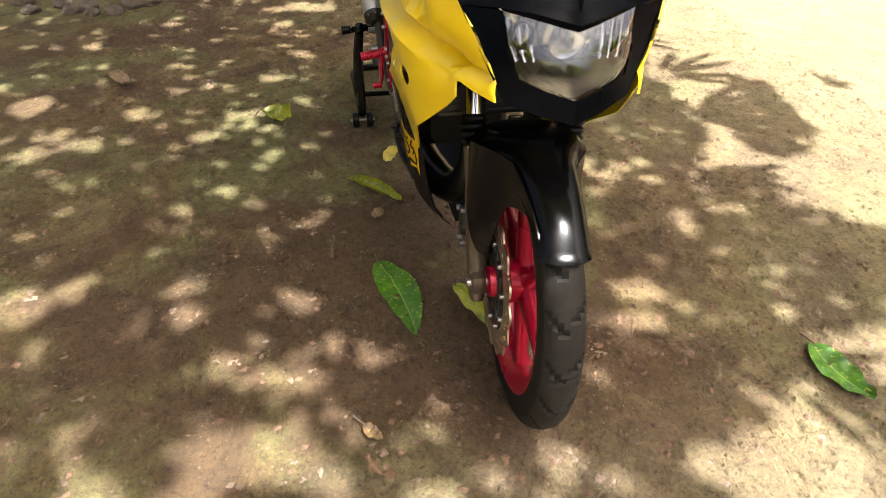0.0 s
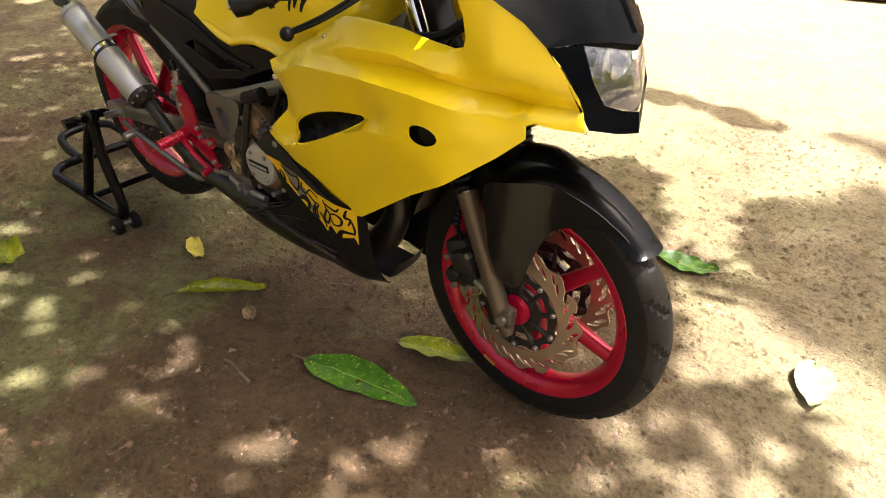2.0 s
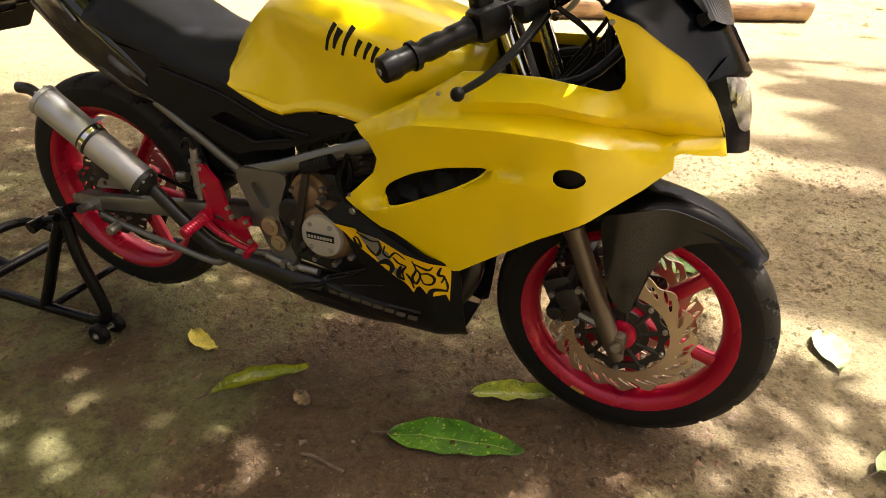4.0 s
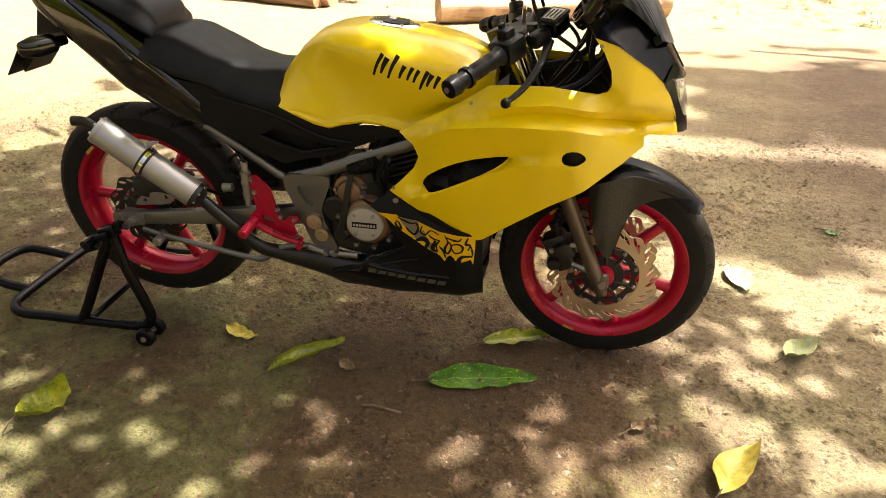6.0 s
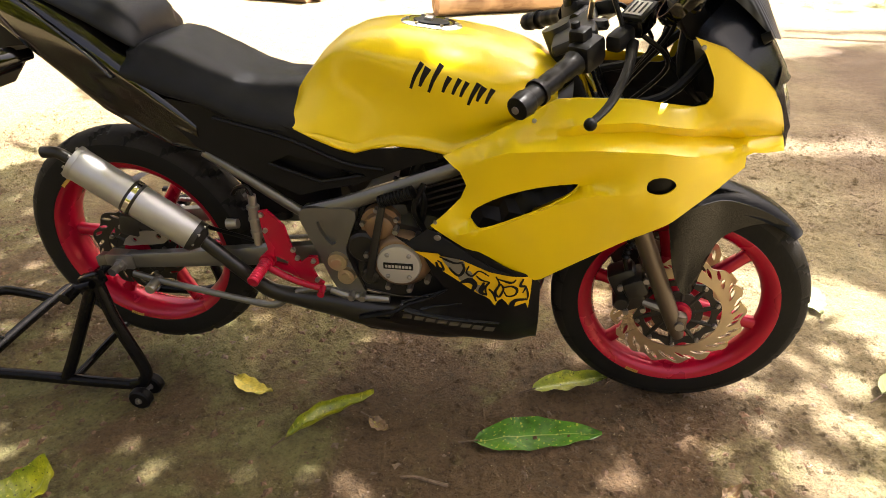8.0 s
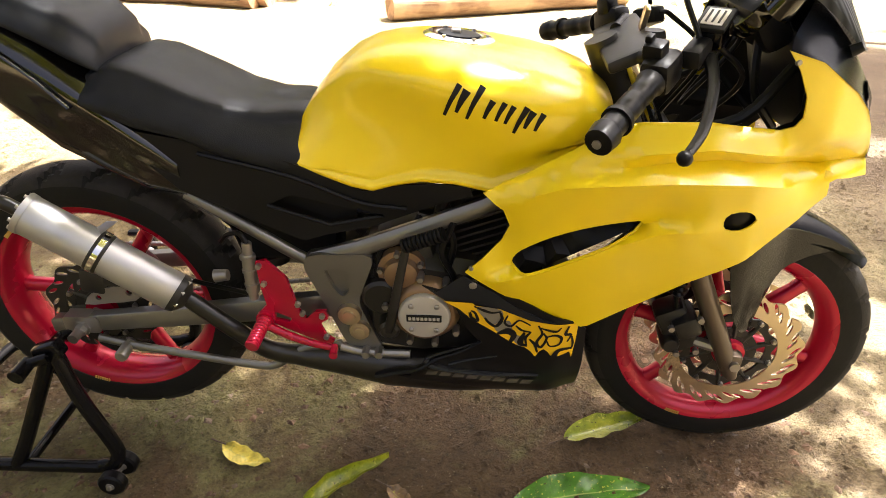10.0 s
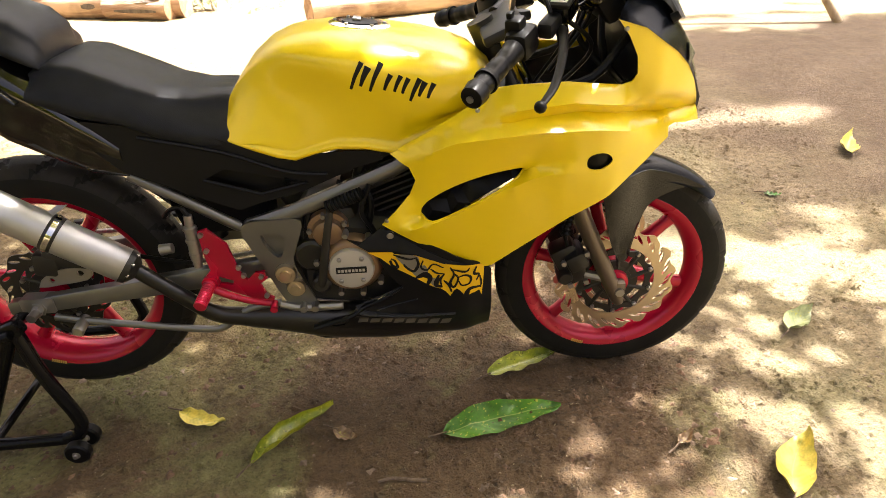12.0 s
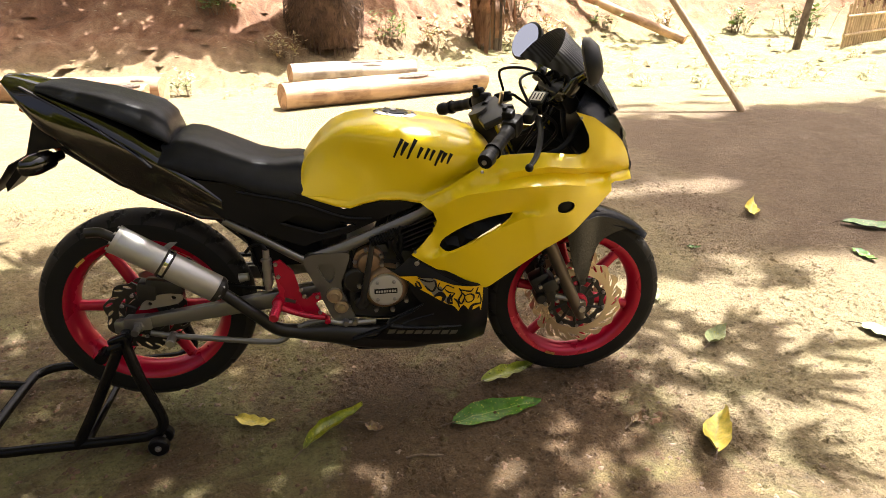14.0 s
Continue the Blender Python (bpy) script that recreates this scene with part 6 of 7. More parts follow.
part("badge_bar", box(0.064, 0.003, 0.015, Matrix.Translation((cc[0], -0.183, cc[2])), 0.001), M_DECALBLACK, disc, "black badge bar")
bm = bmesh.new()
for k in range(8):
    box(0.0052, 0.002, 0.006, Matrix.Translation((cc[0] - 0.0255 + k * 0.0073, -0.185, cc[2])), 0, bm)
part("badge_marks", bm, M_COVER, disc)
for a in (50, 130, 230, 310):
    p = (cc[0] + 0.036 * math.cos(math.radians(a)), 0, cc[2] + 0.034 * math.sin(math.radians(a)))
    part("cover_screw", lathe([(0, -0.187), (0.003, -0.187), (0.005, -0.185), (0.005, -0.180)], p, 12), M_STEEL, disc)
for k in range(9):
    a = 0.35 + k * 0.66
    part("cover_bolt", lathe([(0, -0.168), (0.006, -0.168), (0.007, -0.164), (0.007, -0.14)], (cc[0] + 0.073 * math.cos(a), 0, cc[2] + 0.073 * math.sin(a)), 6), M_STEEL, cover)
part("upper_case", box(0.12, 0.22, 0.07, Matrix.Translation((0.63, -0.012, 0.508)) @ Matrix.Rotation(math.radians(-8), 4, "Y"), 0.02), M_ENGINE, case, "dark upper engine case")
part("water_pump_cover", lathe([(0, -0.160), (0.020, -0.160), (0.030, -0.154), (0.034, -0.14), (0.044, -0.138), (0.046, -0.12)], (0.628, 0, 0.500), 24), M_BRONZE, case, "bronze round pump cover")
for k in range(5):
    a = 0.5 + k * 1.256
    part("cover_bolt", lathe([(0, -0.150), (0.005, -0.150), (0.006, -0.146), (0.006, -0.13)], (0.628 + 0.039 * math.cos(a), 0, 0.500 + 0.039 * math.sin(a)), 6), M_STEEL, case)
part("oil_pump_cover", lathe([(0, -0.158), (0.030, -0.156), (0.036, -0.150), (0.037, -0.12)], (0.590, 0, 0.450), 24), M_ENGINE, case)
part("kick_boss", lathe([(0, -0.172), (0.014, -0.172), (0.020, -0.165), (0.022, -0.13)], (0.603, 0, 0.385), 18), M_ENGINE, case)
cyl = part("cylinder", box(0.09, 0.11, 0.17, Matrix.Translation((0.768, 0, 0.57)) @ Matrix.Rotation(math.radians(-20), 4, "Y"), 0.01), M_ENGINE, bike, "dark finned engine cylinder")
for k in range(9):
    part("cooling_fin", box(0.13 - 0.002 * k, 0.16, 0.006, Matrix.Translation((0.745 + k * 0.006, 0, 0.505 + k * 0.017)) @ Matrix.Rotation(math.radians(-20), 4, "Y"), 0.002), M_ENGINE, cyl)
for pts, r in (([(0.80, -0.03, 0.64), (0.75, -0.06, 0.66), (0.70, -0.09, 0.62), (0.69, -0.10, 0.55)], 0.011), ([(0.70, -0.11, 0.60), (0.72, -0.125, 0.56), (0.71, -0.13, 0.50)], 0.007), ([(0.66, -0.10, 0.60), (0.64, -0.12, 0.55), (0.61, -0.13, 0.48)], 0.006),
               ([(0.72, -0.13, 0.60), (0.70, -0.14, 0.545), (0.72, -0.14, 0.50), (0.73, -0.13, 0.46)], 0.006), ([(0.60, -0.12, 0.56), (0.585, -0.13, 0.52), (0.575, -0.13, 0.46)], 0.005)):
    part("hose", tube(bend(pts, 5), r, 8), M_GRIP, bike, "black engine hose")
part("carburettor", tube([(0.66, -0.02, 0.60), (0.74, -0.02, 0.575)], [0.032, 0.026], 14), M_ENGINE, bike)
core = part("radiator", box(0.03, 0.28, 0.19, Matrix.Translation((1.03, 0, 0.62)) @ Matrix.Rotation(math.radians(-18), 4, "Y"), 0.006), M_ENGINE, bike, "black radiator behind the front wheel")
for k in range(14):
    part("radiator_fin", box(0.034, 0.27, 0.003, Matrix.Translation((1.03 - (k - 6.5) * 0.004, 0, 0.62 + (k - 6.5) * 0.0125)) @ Matrix.Rotation(math.radians(-18), 4, "Y"), 0), M_ENGINE, core)
# kick lever folded up beside the frame
kick = part("kick_starter", tube(bend([(0.603, -0.165, 0.385), (0.612, -0.172, 0.43), (0.628, -0.168, 0.51), (0.640, -0.160, 0.565)], 5), list(np.linspace(0.010, 0.0075, 16)), 10), M_ENGINE, bike, "black kick-start lever")
bm = bmesh.new()
p0, p1 = Vector((0.635, -0.165, 0.568)), Vector((0.705, -0.172, 0.598))
tube([p0.lerp(p1, k / 40) for k in range(41)], [(0.0135, 0.0138, 0.0135, 0.0105)[k % 4] for k in range(41)], 12, bm)
part("kick_pedal", bm, M_GRIP, kick, "ribbed black rubber kick pedal")

# expansion chamber and silencer
pts = bend([(0.85, -0.02, 0.53), (0.92, -0.02, 0.46), (0.955, -0.03, 0.36), (0.90, -0.05, 0.262), (0.78, -0.085, 0.238), (0.64, -0.11, 0.255), (0.52, -0.125, 0.283), (0.43, -0.135, 0.296), (0.365, -0.150, 0.318), (0.315, -0.165, 0.372), (0.268, -0.170, 0.420), (0.225, -0.172, 0.462)], 5)
n = len(pts)
rad = list(np.interp(range(n), [0, 10, 20, 28, 36, 42, n - 1], [0.022, 0.030, 0.048, 0.042, 0.022, 0.018, 0.016]))
exhaust = part("exhaust_pipe", tube(pts, rad, 18), M_PIPE, bike, "black expansion chamber exhaust", 60)
ma, mb = Vector((0.008, -0.196, 0.630)), Vector((0.228, -0.184, 0.468))
d = (mb - ma).normalized()
L = (mb - ma).length
bm = tube([ma, ma + d * 0.004, mb - d * 0.004, mb], [0.0345, 0.037, 0.037, 0.0345], 32)
muf = part("silencer", bm, M_SILVER, exhaust, "brushed aluminium silencer", 45)
part("silencer_cap", tube([ma - d * 0.004, ma + d * 0.006], 0.0385, 28), M_SILVER, muf)
part("silencer_cap", tube([mb - d * 0.006, mb + d * 0.006, mb + d * 0.02], [0.0385, 0.036, 0.018], 28), M_ENGINE, muf)
part("tail_pipe", tube(bend([ma + d * 0.01, ma - d * 0.02, ma - d * 0.035 + Vector((-0.006, 0, 0.0)), ma - d * 0.055 + Vector((-0.02, 0, -0.012))], 4), 0.0125, 14), M_PIPE, muf, "thin black tail pipe")
c = ma + d * L * 0.47
part("silencer_band", tube([c - d * 0.011, c - d * 0.009, c + d * 0.009, c + d * 0.011], [0.038, 0.0395, 0.0395, 0.038], 28), M_PIPE, muf, "black rubber band clamp")
part("band_clamp", tube([c - d * 0.005, c + d * 0.005], 0.0405, 28), M_CHROME, muf)
part("silencer_bracket", loft([[c + Vector((0.0, 0.0, 0.036)) + Vector((x, y, z)) for x, y, z in ((-0.012, -0.003, 0), (0.012, -0.003, 0), (0.012, 0.003, 0), (-0.012, 0.003, 0))] if k == 0 else [c + Vector((0.020, 0.030, 0.046)) + Vector((x, y, z)) for x, y, z in ((-0.010, -0.003, 0), (0.010, -0.003, 0), (0.010, 0.003, 0), (-0.010, 0.003, 0))] for k in range(2)]), M_STEEL, muf)
u = d.cross(Vector((0, 1, 0))).normalized()
w = d.cross(u)
for k in range(8):
    q = k * math.pi / 4
    for e, sgn in ((ma, -1), (mb, 1)):
        p = e + (u * math.cos(q) + w * math.sin(q)) * 0.033
        part("silencer_rivet", tube([p, p + d * sgn * 0.009], 0.0035, 8), M_STEEL, muf)
# rear brake
bm = box(0.10, 0.035, 0.045, Matrix.Translation((0.075, -0.098, 0.452)) @ Matrix.Rotation(math.radians(10), 4, "Y"), 0.010)
box(0.055, 0.05, 0.055, Matrix.Translation((0.03, -0.092, 0.442)) @ Matrix.Rotation(math.radians(10), 4, "Y"), 0.010, bm)
rc = part("rear_caliper", bm, M_ENGINE, bike, "dark rear brake caliper")
part("caliper_plate", sheet(rounded([(0.0, 0.392), (0.035, 0.428), (0.10, 0.436), (0.120, 0.424), (0.105, 0.404), (0.05, 0.396)], 2), -0.115, 0.006, ([(0.032 + 0.006 * math.cos(t), 0.408 + 0.006 * math.sin(t)) for t in [k * math.pi / 4 for k in range(8)]], [(0.095 + 0.007 * math.cos(t), 0.422 + 0.007 * math.sin(t)) for t in [k * math.pi / 4 for k in range(8)]]), 0.02), M_STEEL, rc, "grey caliper plate")
part("brake_line", tube(bend([(0.10, -0.10, 0.46), (0.18, -0.12, 0.47), (0.26, -0.12, 0.45), (0.33, -0.13, 0.44), (0.355, -0.155, 0.45)], 5), 0.005, 8), M_GRIP, rc)

# red rear-set, brake pedal, reservoir
plate = [(0.374, 0.532), (0.392, 0.536), (0.425, 0.500), (0.440, 0.430), (0.452, 0.412), (0.470, 0.428), (0.490, 0.430), (0.492, 0.412), (0.476, 0.400), (0.486, 0.372), (0.500, 0.362), (0.494, 0.350), (0.470, 0.360), (0.430, 0.378), (0.392, 0.398), (0.372, 0.398), (0.364, 0.420), (0.382, 0.440), (0.376, 0.480)]
rs = part("rear_set", sheet(plate, -0.172, 0.008, ([(0.395, 0.425), (0.425, 0.412), (0.420, 0.402), (0.395, 0.408)],), 0.02), M_RED, bike, "red anodised rear-set plate", 30)
for x, z in ((0.380, 0.525), (0.384, 0.488), (0.447, 0.425), (0.482, 0.420), (0.486, 0.372), (0.440, 0.445)):
    part("rear_set_bolt", lathe([(0, -0.180), (0.005, -0.180), (0.006, -0.172)], (x, 0, z), 8), M_STEEL, rs)
bm = bmesh.new()
f0, f1 = Vector((0.377, -0.180, 0.412)), Vector((0.368, -0.252, 0.398))
dd = (f1 - f0).normalized()
for k in range(9):
    a = f0 + dd * 0.008 * k
    tube([a, a + dd * 0.002, a + dd * 0.006, a + dd * 0.008], [0.0115, 0.013, 0.013, 0.0115], 14, bm)
lathe([(0, 0), (0.017, 0), (0.017, 0.010), (0, 0.010)], (0.377, -0.182, 0.412), 16, "Y", bm)
part("foot_peg", bm, M_RED, rs, "knurled red foot peg")
part("brake_pedal", tube(bend([(0.377, -0.182, 0.402), (0.42, -0.190, 0.384), (0.46, -0.195, 0.372), (0.505, -0.205, 0.368)], 5), list(np.linspace(0.009, 0.007, 16)), 10), M_RED, rs, "red brake pedal")
part("pedal_tip", tube([(0.505, -0.200, 0.368), (0.507, -0.228, 0.366)], 0.008, 10), M_RED, rs)
mcyl = part("rear_master_cylinder", tube([(0.353, -0.150, 0.440), (0.353, -0.150, 0.455), (0.354, -0.150, 0.457), (0.356, -0.150, 0.535), (0.356, -0.150, 0.537), (0.357, -0.150, 0.560)], [0.009, 0.009, 0.0125, 0.0125, 0.009, 0.009], 14), M_STEEL, bike, "grey rear master cylinder")
for z in (0.47, 0.50, 0.528):
    part("clamp_ring", tube([(0.355, -0.150, z), (0.355, -0.150, z + 0.006)], 0.0145, 14), M_STEEL, mcyl)
part("hose", tube(bend([(0.357, -0.150, 0.558), (0.345, -0.145, 0.575), (0.318, -0.13, 0.565), (0.30, -0.12, 0.545)], 5), 0.005, 8), M_GRIP, mcyl)
part("exhaust_valve_cap", tube([(0.275, -0.12, 0.47), (0.30, -0.12, 0.473)], [0.013, 0.011], 14), M_STEEL, mcyl)

# folded centre stand
cs = part("center_stand", tube(bend([(0.505, -0.13, 0.325), (0.44, -0.140, 0.320), (0.402, -0.146, 0.300), (0.375, -0.148, 0.280), (0.34, -0.150, 0.277), (0.22, -0.152, 0.298), (0.10, -0.152, 0.320), (0.03, -0.150, 0.335)], 5), 0.0085, 10), M_FRAME, bike, "bronze-grey folded centre stand")
part("stand_foot", tube([(0.085, -0.140, 0.322), (0.083, -0.186, 0.316), (0.083, -0.190, 0.316)], [0.011, 0.0125, 0.0105], 14), M_STEEL, cs, "grey stand foot peg")
part("lower_rail", tube(bend([(0.505, -0.145, 0.328), (0.55, -0.148, 0.318), (0.64, -0.150, 0.318)], 4), 0.009, 10), M_STEEL, bike, "grey lower engine rail")
for x in (0.555, 0.58):
    part("rail_bolt", lathe([(0, -0.166), (0.008, -0.166), (0.009, -0.160), (0.009, -0.14)], (x, 0, 0.322), 8), M_STEEL, bike)

# chain guard and chain on the far side
part("chain_guard", tube(bend([(0.02, 0.085, 0.455), (0.2, 0.085, 0.465), (0.40, 0.085, 0.455)], 4), 0.012, 8, flat=0.5), M_BLACKSATIN, bike)
for z0, dz in ((0.430, 0.0002), (0.300, 0.0016)):
    bm = bmesh.new()
    for k in range(40):
        box(0.0132, 0.012, 0.009, Matrix.Translation((0.02 + k * 0.0125, 0.080, z0 + dz * k)), 0.002, bm, 1)
    part("drive_chain", bm, M_STEEL, bike, "steel drive chain run")
part("sprocket", lathe([(0.05, 0.078), (0.078, 0.078), (0.080, 0.08), (0.078, 0.083), (0.05, 0.083)], (0, 0, RZ), 40, closed=True), M_STEEL, bike)

# ---- belly pan ----
BELLY = [(0.668, 0.505), (0.70, 0.495), (0.755, 0.535), (0.80, 0.505), (0.89, 0.448), (0.955, 0.415), (0.968, 0.395), (0.972, 0.30), (0.972, 0.205), (0.955, 0.198), (0.82, 0.196), (0.70, 0.196), (0.60, 0.210), (0.54, 0.238), (0.50, 0.262),
         (0.56, 0.268), (0.64, 0.270), (0.672, 0.318), (0.735, 0.345), (0.772, 0.375), (0.745, 0.415), (0.725, 0.46)]


def belly_y(x, z):
    base = interp(z, [(0.19, -0.095), (0.215, -0.128), (0.26, -0.156), (0.30, -0.170), (0.36, -0.181), (0.42, -0.186), (0.54, -0.196)])
    base += 0.022 * smooth((0.60 - x) / 0.1) + 0.030 * smooth((x - 0.90) / 0.08)
    if x < 0.90:
        ridge = 0.312 - 0.024 * max(0.0, (x - 0.675)) / 0.2
        base -= 0.012 * math.exp(-((z - ridge) / 0.012) ** 2) * smooth((0.90 - x) / 0.12)
    return base


def decal_stroke(pts, widths, s, mat, belly, label, lift):
    """A flat curling stroke lying on the belly pan's skin."""
    P = bend([(x, 0, z) for x, z in pts], 5)
    n = len(P) - 1
    top, low = [], []
    for i, p in enumerate(P):
        d = (P[min(i + 1, n)] - P[max(i - 1, 0)]).normalized()
        g = float(np.interp(i / n, [0, 0.35, 1], widths)) / 2
        for sg, lst in ((1, top), (-1, low)):
            x, z = p.x - sg * d.z * g, p.z + sg * d.x * g
            lst.append((x, s * (-belly_y(x, z) + lift), z))
    part("flame_swirl", loft([top, low], None, False, False), mat, belly, label)


FLAME = [(0.707, 0.472), (0.756, 0.470), (0.762, 0.464), (0.808, 0.457), (0.824, 0.449), (0.862, 0.432), (0.909, 0.424), (0.951, 0.416), (0.950, 0.378), (0.947, 0.330), (0.941, 0.348), (0.928, 0.345), (0.909, 0.341), (0.898, 0.358), (0.890, 0.365), (0.883, 0.359), (0.876, 0.344), (0.866, 0.359), (0.855, 0.368), (0.843, 0.372), (0.824, 0.384), (0.792, 0.408), (0.754, 0.434), (0.734, 0.455)]
GREYS = [[(0.765, 0.462), (0.809, 0.455), (0.806, 0.431), (0.791, 0.421), (0.776, 0.439)], [(0.797, 0.421), (0.823, 0.432), (0.828, 0.407), (0.805, 0.404)], [(0.828, 0.397), (0.848, 0.394), (0.848, 0.372), (0.840, 0.376)]]
SWIRLS = [([(0.752, 0.450), (0.756, 0.437), (0.767, 0.431), (0.762, 0.448), (0.754, 0.454)], (0.005, 0.007, 0.003)),
          ([(0.759, 0.464), (0.777, 0.455), (0.792, 0.450), (0.807, 0.453)], (0.003, 0.006, 0.003)),
          ([(0.806, 0.451), (0.810, 0.436), (0.800, 0.419), (0.787, 0.427), (0.779, 0.438)], (0.004, 0.007, 0.004)),
          ([(0.803, 0.401), (0.822, 0.408), (0.833, 0.398), (0.828, 0.382)], (0.005, 0.016, 0.007)),
          ([(0.820, 0.445), (0.815, 0.428), (0.827, 0.420), (0.841, 0.434), (0.862, 0.423)], (0.003, 0.005, 0.003)),
          ([(0.835, 0.422), (0.847, 0.411), (0.864, 0.407)], (0.003, 0.005, 0.003)),
          ([(0.852, 0.406), (0.846, 0.380), (0.859, 0.373)], (0.004, 0.012, 0.005))]
CURLS = [([(0.864, 0.407), (0.855, 0.393), (0.858, 0.373)], (0.003, 0.006, 0.003)),
          ([(0.876, 0.423), (0.884, 0.404), (0.876, 0.383), (0.884, 0.370), (0.893, 0.392), (0.886, 0.405)], (0.003, 0.006, 0.004)),
          ([(0.880, 0.417), (0.909, 0.409), (0.918, 0.417)], (0.003, 0.006, 0.003)),
          ([(0.893, 0.396), (0.909, 0.400), (0.921, 0.390), (0.917, 0.376), (0.901, 0.374), (0.894, 0.386)], (0.003, 0.006, 0.003)),
          ([(0.933, 0.416), (0.928, 0.399), (0.939, 0.393), (0.933, 0.378)], (0.004, 0.007, 0.003)),
          ([(0.909, 0.339), (0.918, 0.360), (0.942, 0.359)], (0.014, 0.011, 0.005)),
          ([(0.941, 0.389), (0.945, 0.369), (0.943, 0.355)], (0.003, 0.005, 0.003)),
          ([(0.862, 0.390), (0.872, 0.378), (0.879, 0.357)], (0.003, 0.006, 0.004))]
GLOSS = [(0.680, 0.500), (0.692, 0.494), (0.738, 0.532), (0.756, 0.522), (0.793, 0.496), (0.830, 0.467), (0.876, 0.440), (0.908, 0.428), (0.861, 0.434), (0.806, 0.459), (0.753, 0.474), (0.706, 0.480)]


def flame(mir, belly):
    """A yellow flame sticker with grey patches and black curls along the top of the belly pan."""
    s = 1 if mir else -1
    film = part("flame_sticker", sheet(FLAME, lambda x, z: belly_y(x, z) - 0.0016, 0.0006, (), 0.012, mirror=mir), M_DECALYEL, belly, "yellow flame sticker with black curls")
    for g in GREYS:
        part("grey_patch", sheet(rounded(g, 3), lambda x, z: belly_y(x, z) - 0.0024, 0.0005, (), 0.012, mirror=mir), M_PATCH, film, "grey patch between the flames")
    for pts, widths in SWIRLS + CURLS:
        decal_stroke(pts, widths, s, M_DECALBLACK, film, "black curl", 0.0034)


for mir in (False, True):
    s = 1 if mir else -1
    bp = part("belly_pan", sheet(BELLY, belly_y, 0.004, (), 0.014, mirror=mir), M_BELLY, bike, "satin black belly pan", 30)
    flame(mir, bp)
    for k in range(8):
        x0, zb = 0.680 + k * 0.0262, 0.288 - 0.0033 * k
        top, low = [], []
        for dx, dz in ((0.0, -0.008), (0.003, 0.0005), (0.006, 0.009)):
            for sg, lst in ((1, top), (-1, low)):
                x, z = x0 + dx + sg * 0.0105, zb + dz + (0.005 if k == 0 and dz > 0.005 else 0)
                lst.append((x, s * (-belly_y(x, z) + 0.0035), z))
        part("emblem_bar", loft([top, low], None, False, False), M_FADED, bp, "faded grey slanting bar")
    fold = bend([(0.575, 0, 0.270), (0.64, 0, 0.300), (0.690, 0, 0.330), (0.735, 0, 0.352), (0.774, 0, 0.380)], 4)
    part("belly_fold", tube([(p.x, s * (-belly_y(p.x, p.z) + 0.004), p.z) for p in fold], list(np.linspace(0.012, 0.004, len(fold))), 8, flat=0.6), M_BLACKSATIN, bp, "folded upper edge of the pan")
    part("gloss_wedge", sheet(GLOSS, lambda x, z: belly_y(x, z) - 0.004 - 0.05 * max(0.0, z - 0.47), 0.003, (), 0.014, mirror=mir), M_GLOSSPLASTIC, bp, "glossy black upper corner of the pan", 40)
    for line, r in (([(0.672, 0.328), (0.690, 0.315), (0.767, 0.302), (0.887, 0.289)], 0.011), ([(0.672, 0.329), (0.690, 0.339), (0.769, 0.376)], 0.006), ([(0.715, 0.318), (0.760, 0.330), (0.805, 0.341)], 0.005)):
        edge = bend([(x, 0, z) for x, z in line], 5)
        part("pan_crease", tube([(p.x, s * (-belly_y(p.x, p.z) + 0.001), p.z) for p in edge], list(np.linspace(r, r * 0.35, len(edge))), 8, flat=0.6), M_GLOSSPLASTIC, bp, "moulded crease")
    part("belly_bolt", lathe([(0, s * 0.203), (0.006, s * 0.202), (0.009, s * 0.197), (0.009, s * 0.185)], (0.756, 0, 0.512), 12), M_STEEL, bp)
bm = loft([[(x, -w, z), (x, -w * 0.4, z - 0.006), (x, w * 0.4, z - 0.006), (x, w, z)] for x, w, z in ((0.55, 0.06, 0.225), (0.70, 0.065, 0.197), (0.955, 0.06, 0.198), (0.972, 0.05, 0.24))], None, False, False)
part("belly_floor", bm, M_BLACKSATIN, bike)

trim = 1.0

# ---- paddock stand ----
stand = thing("paddock_stand", "black tubular paddock stand lifting the rear wheel", "stand", (0.012, 0, 0.004))
R = 0.0145
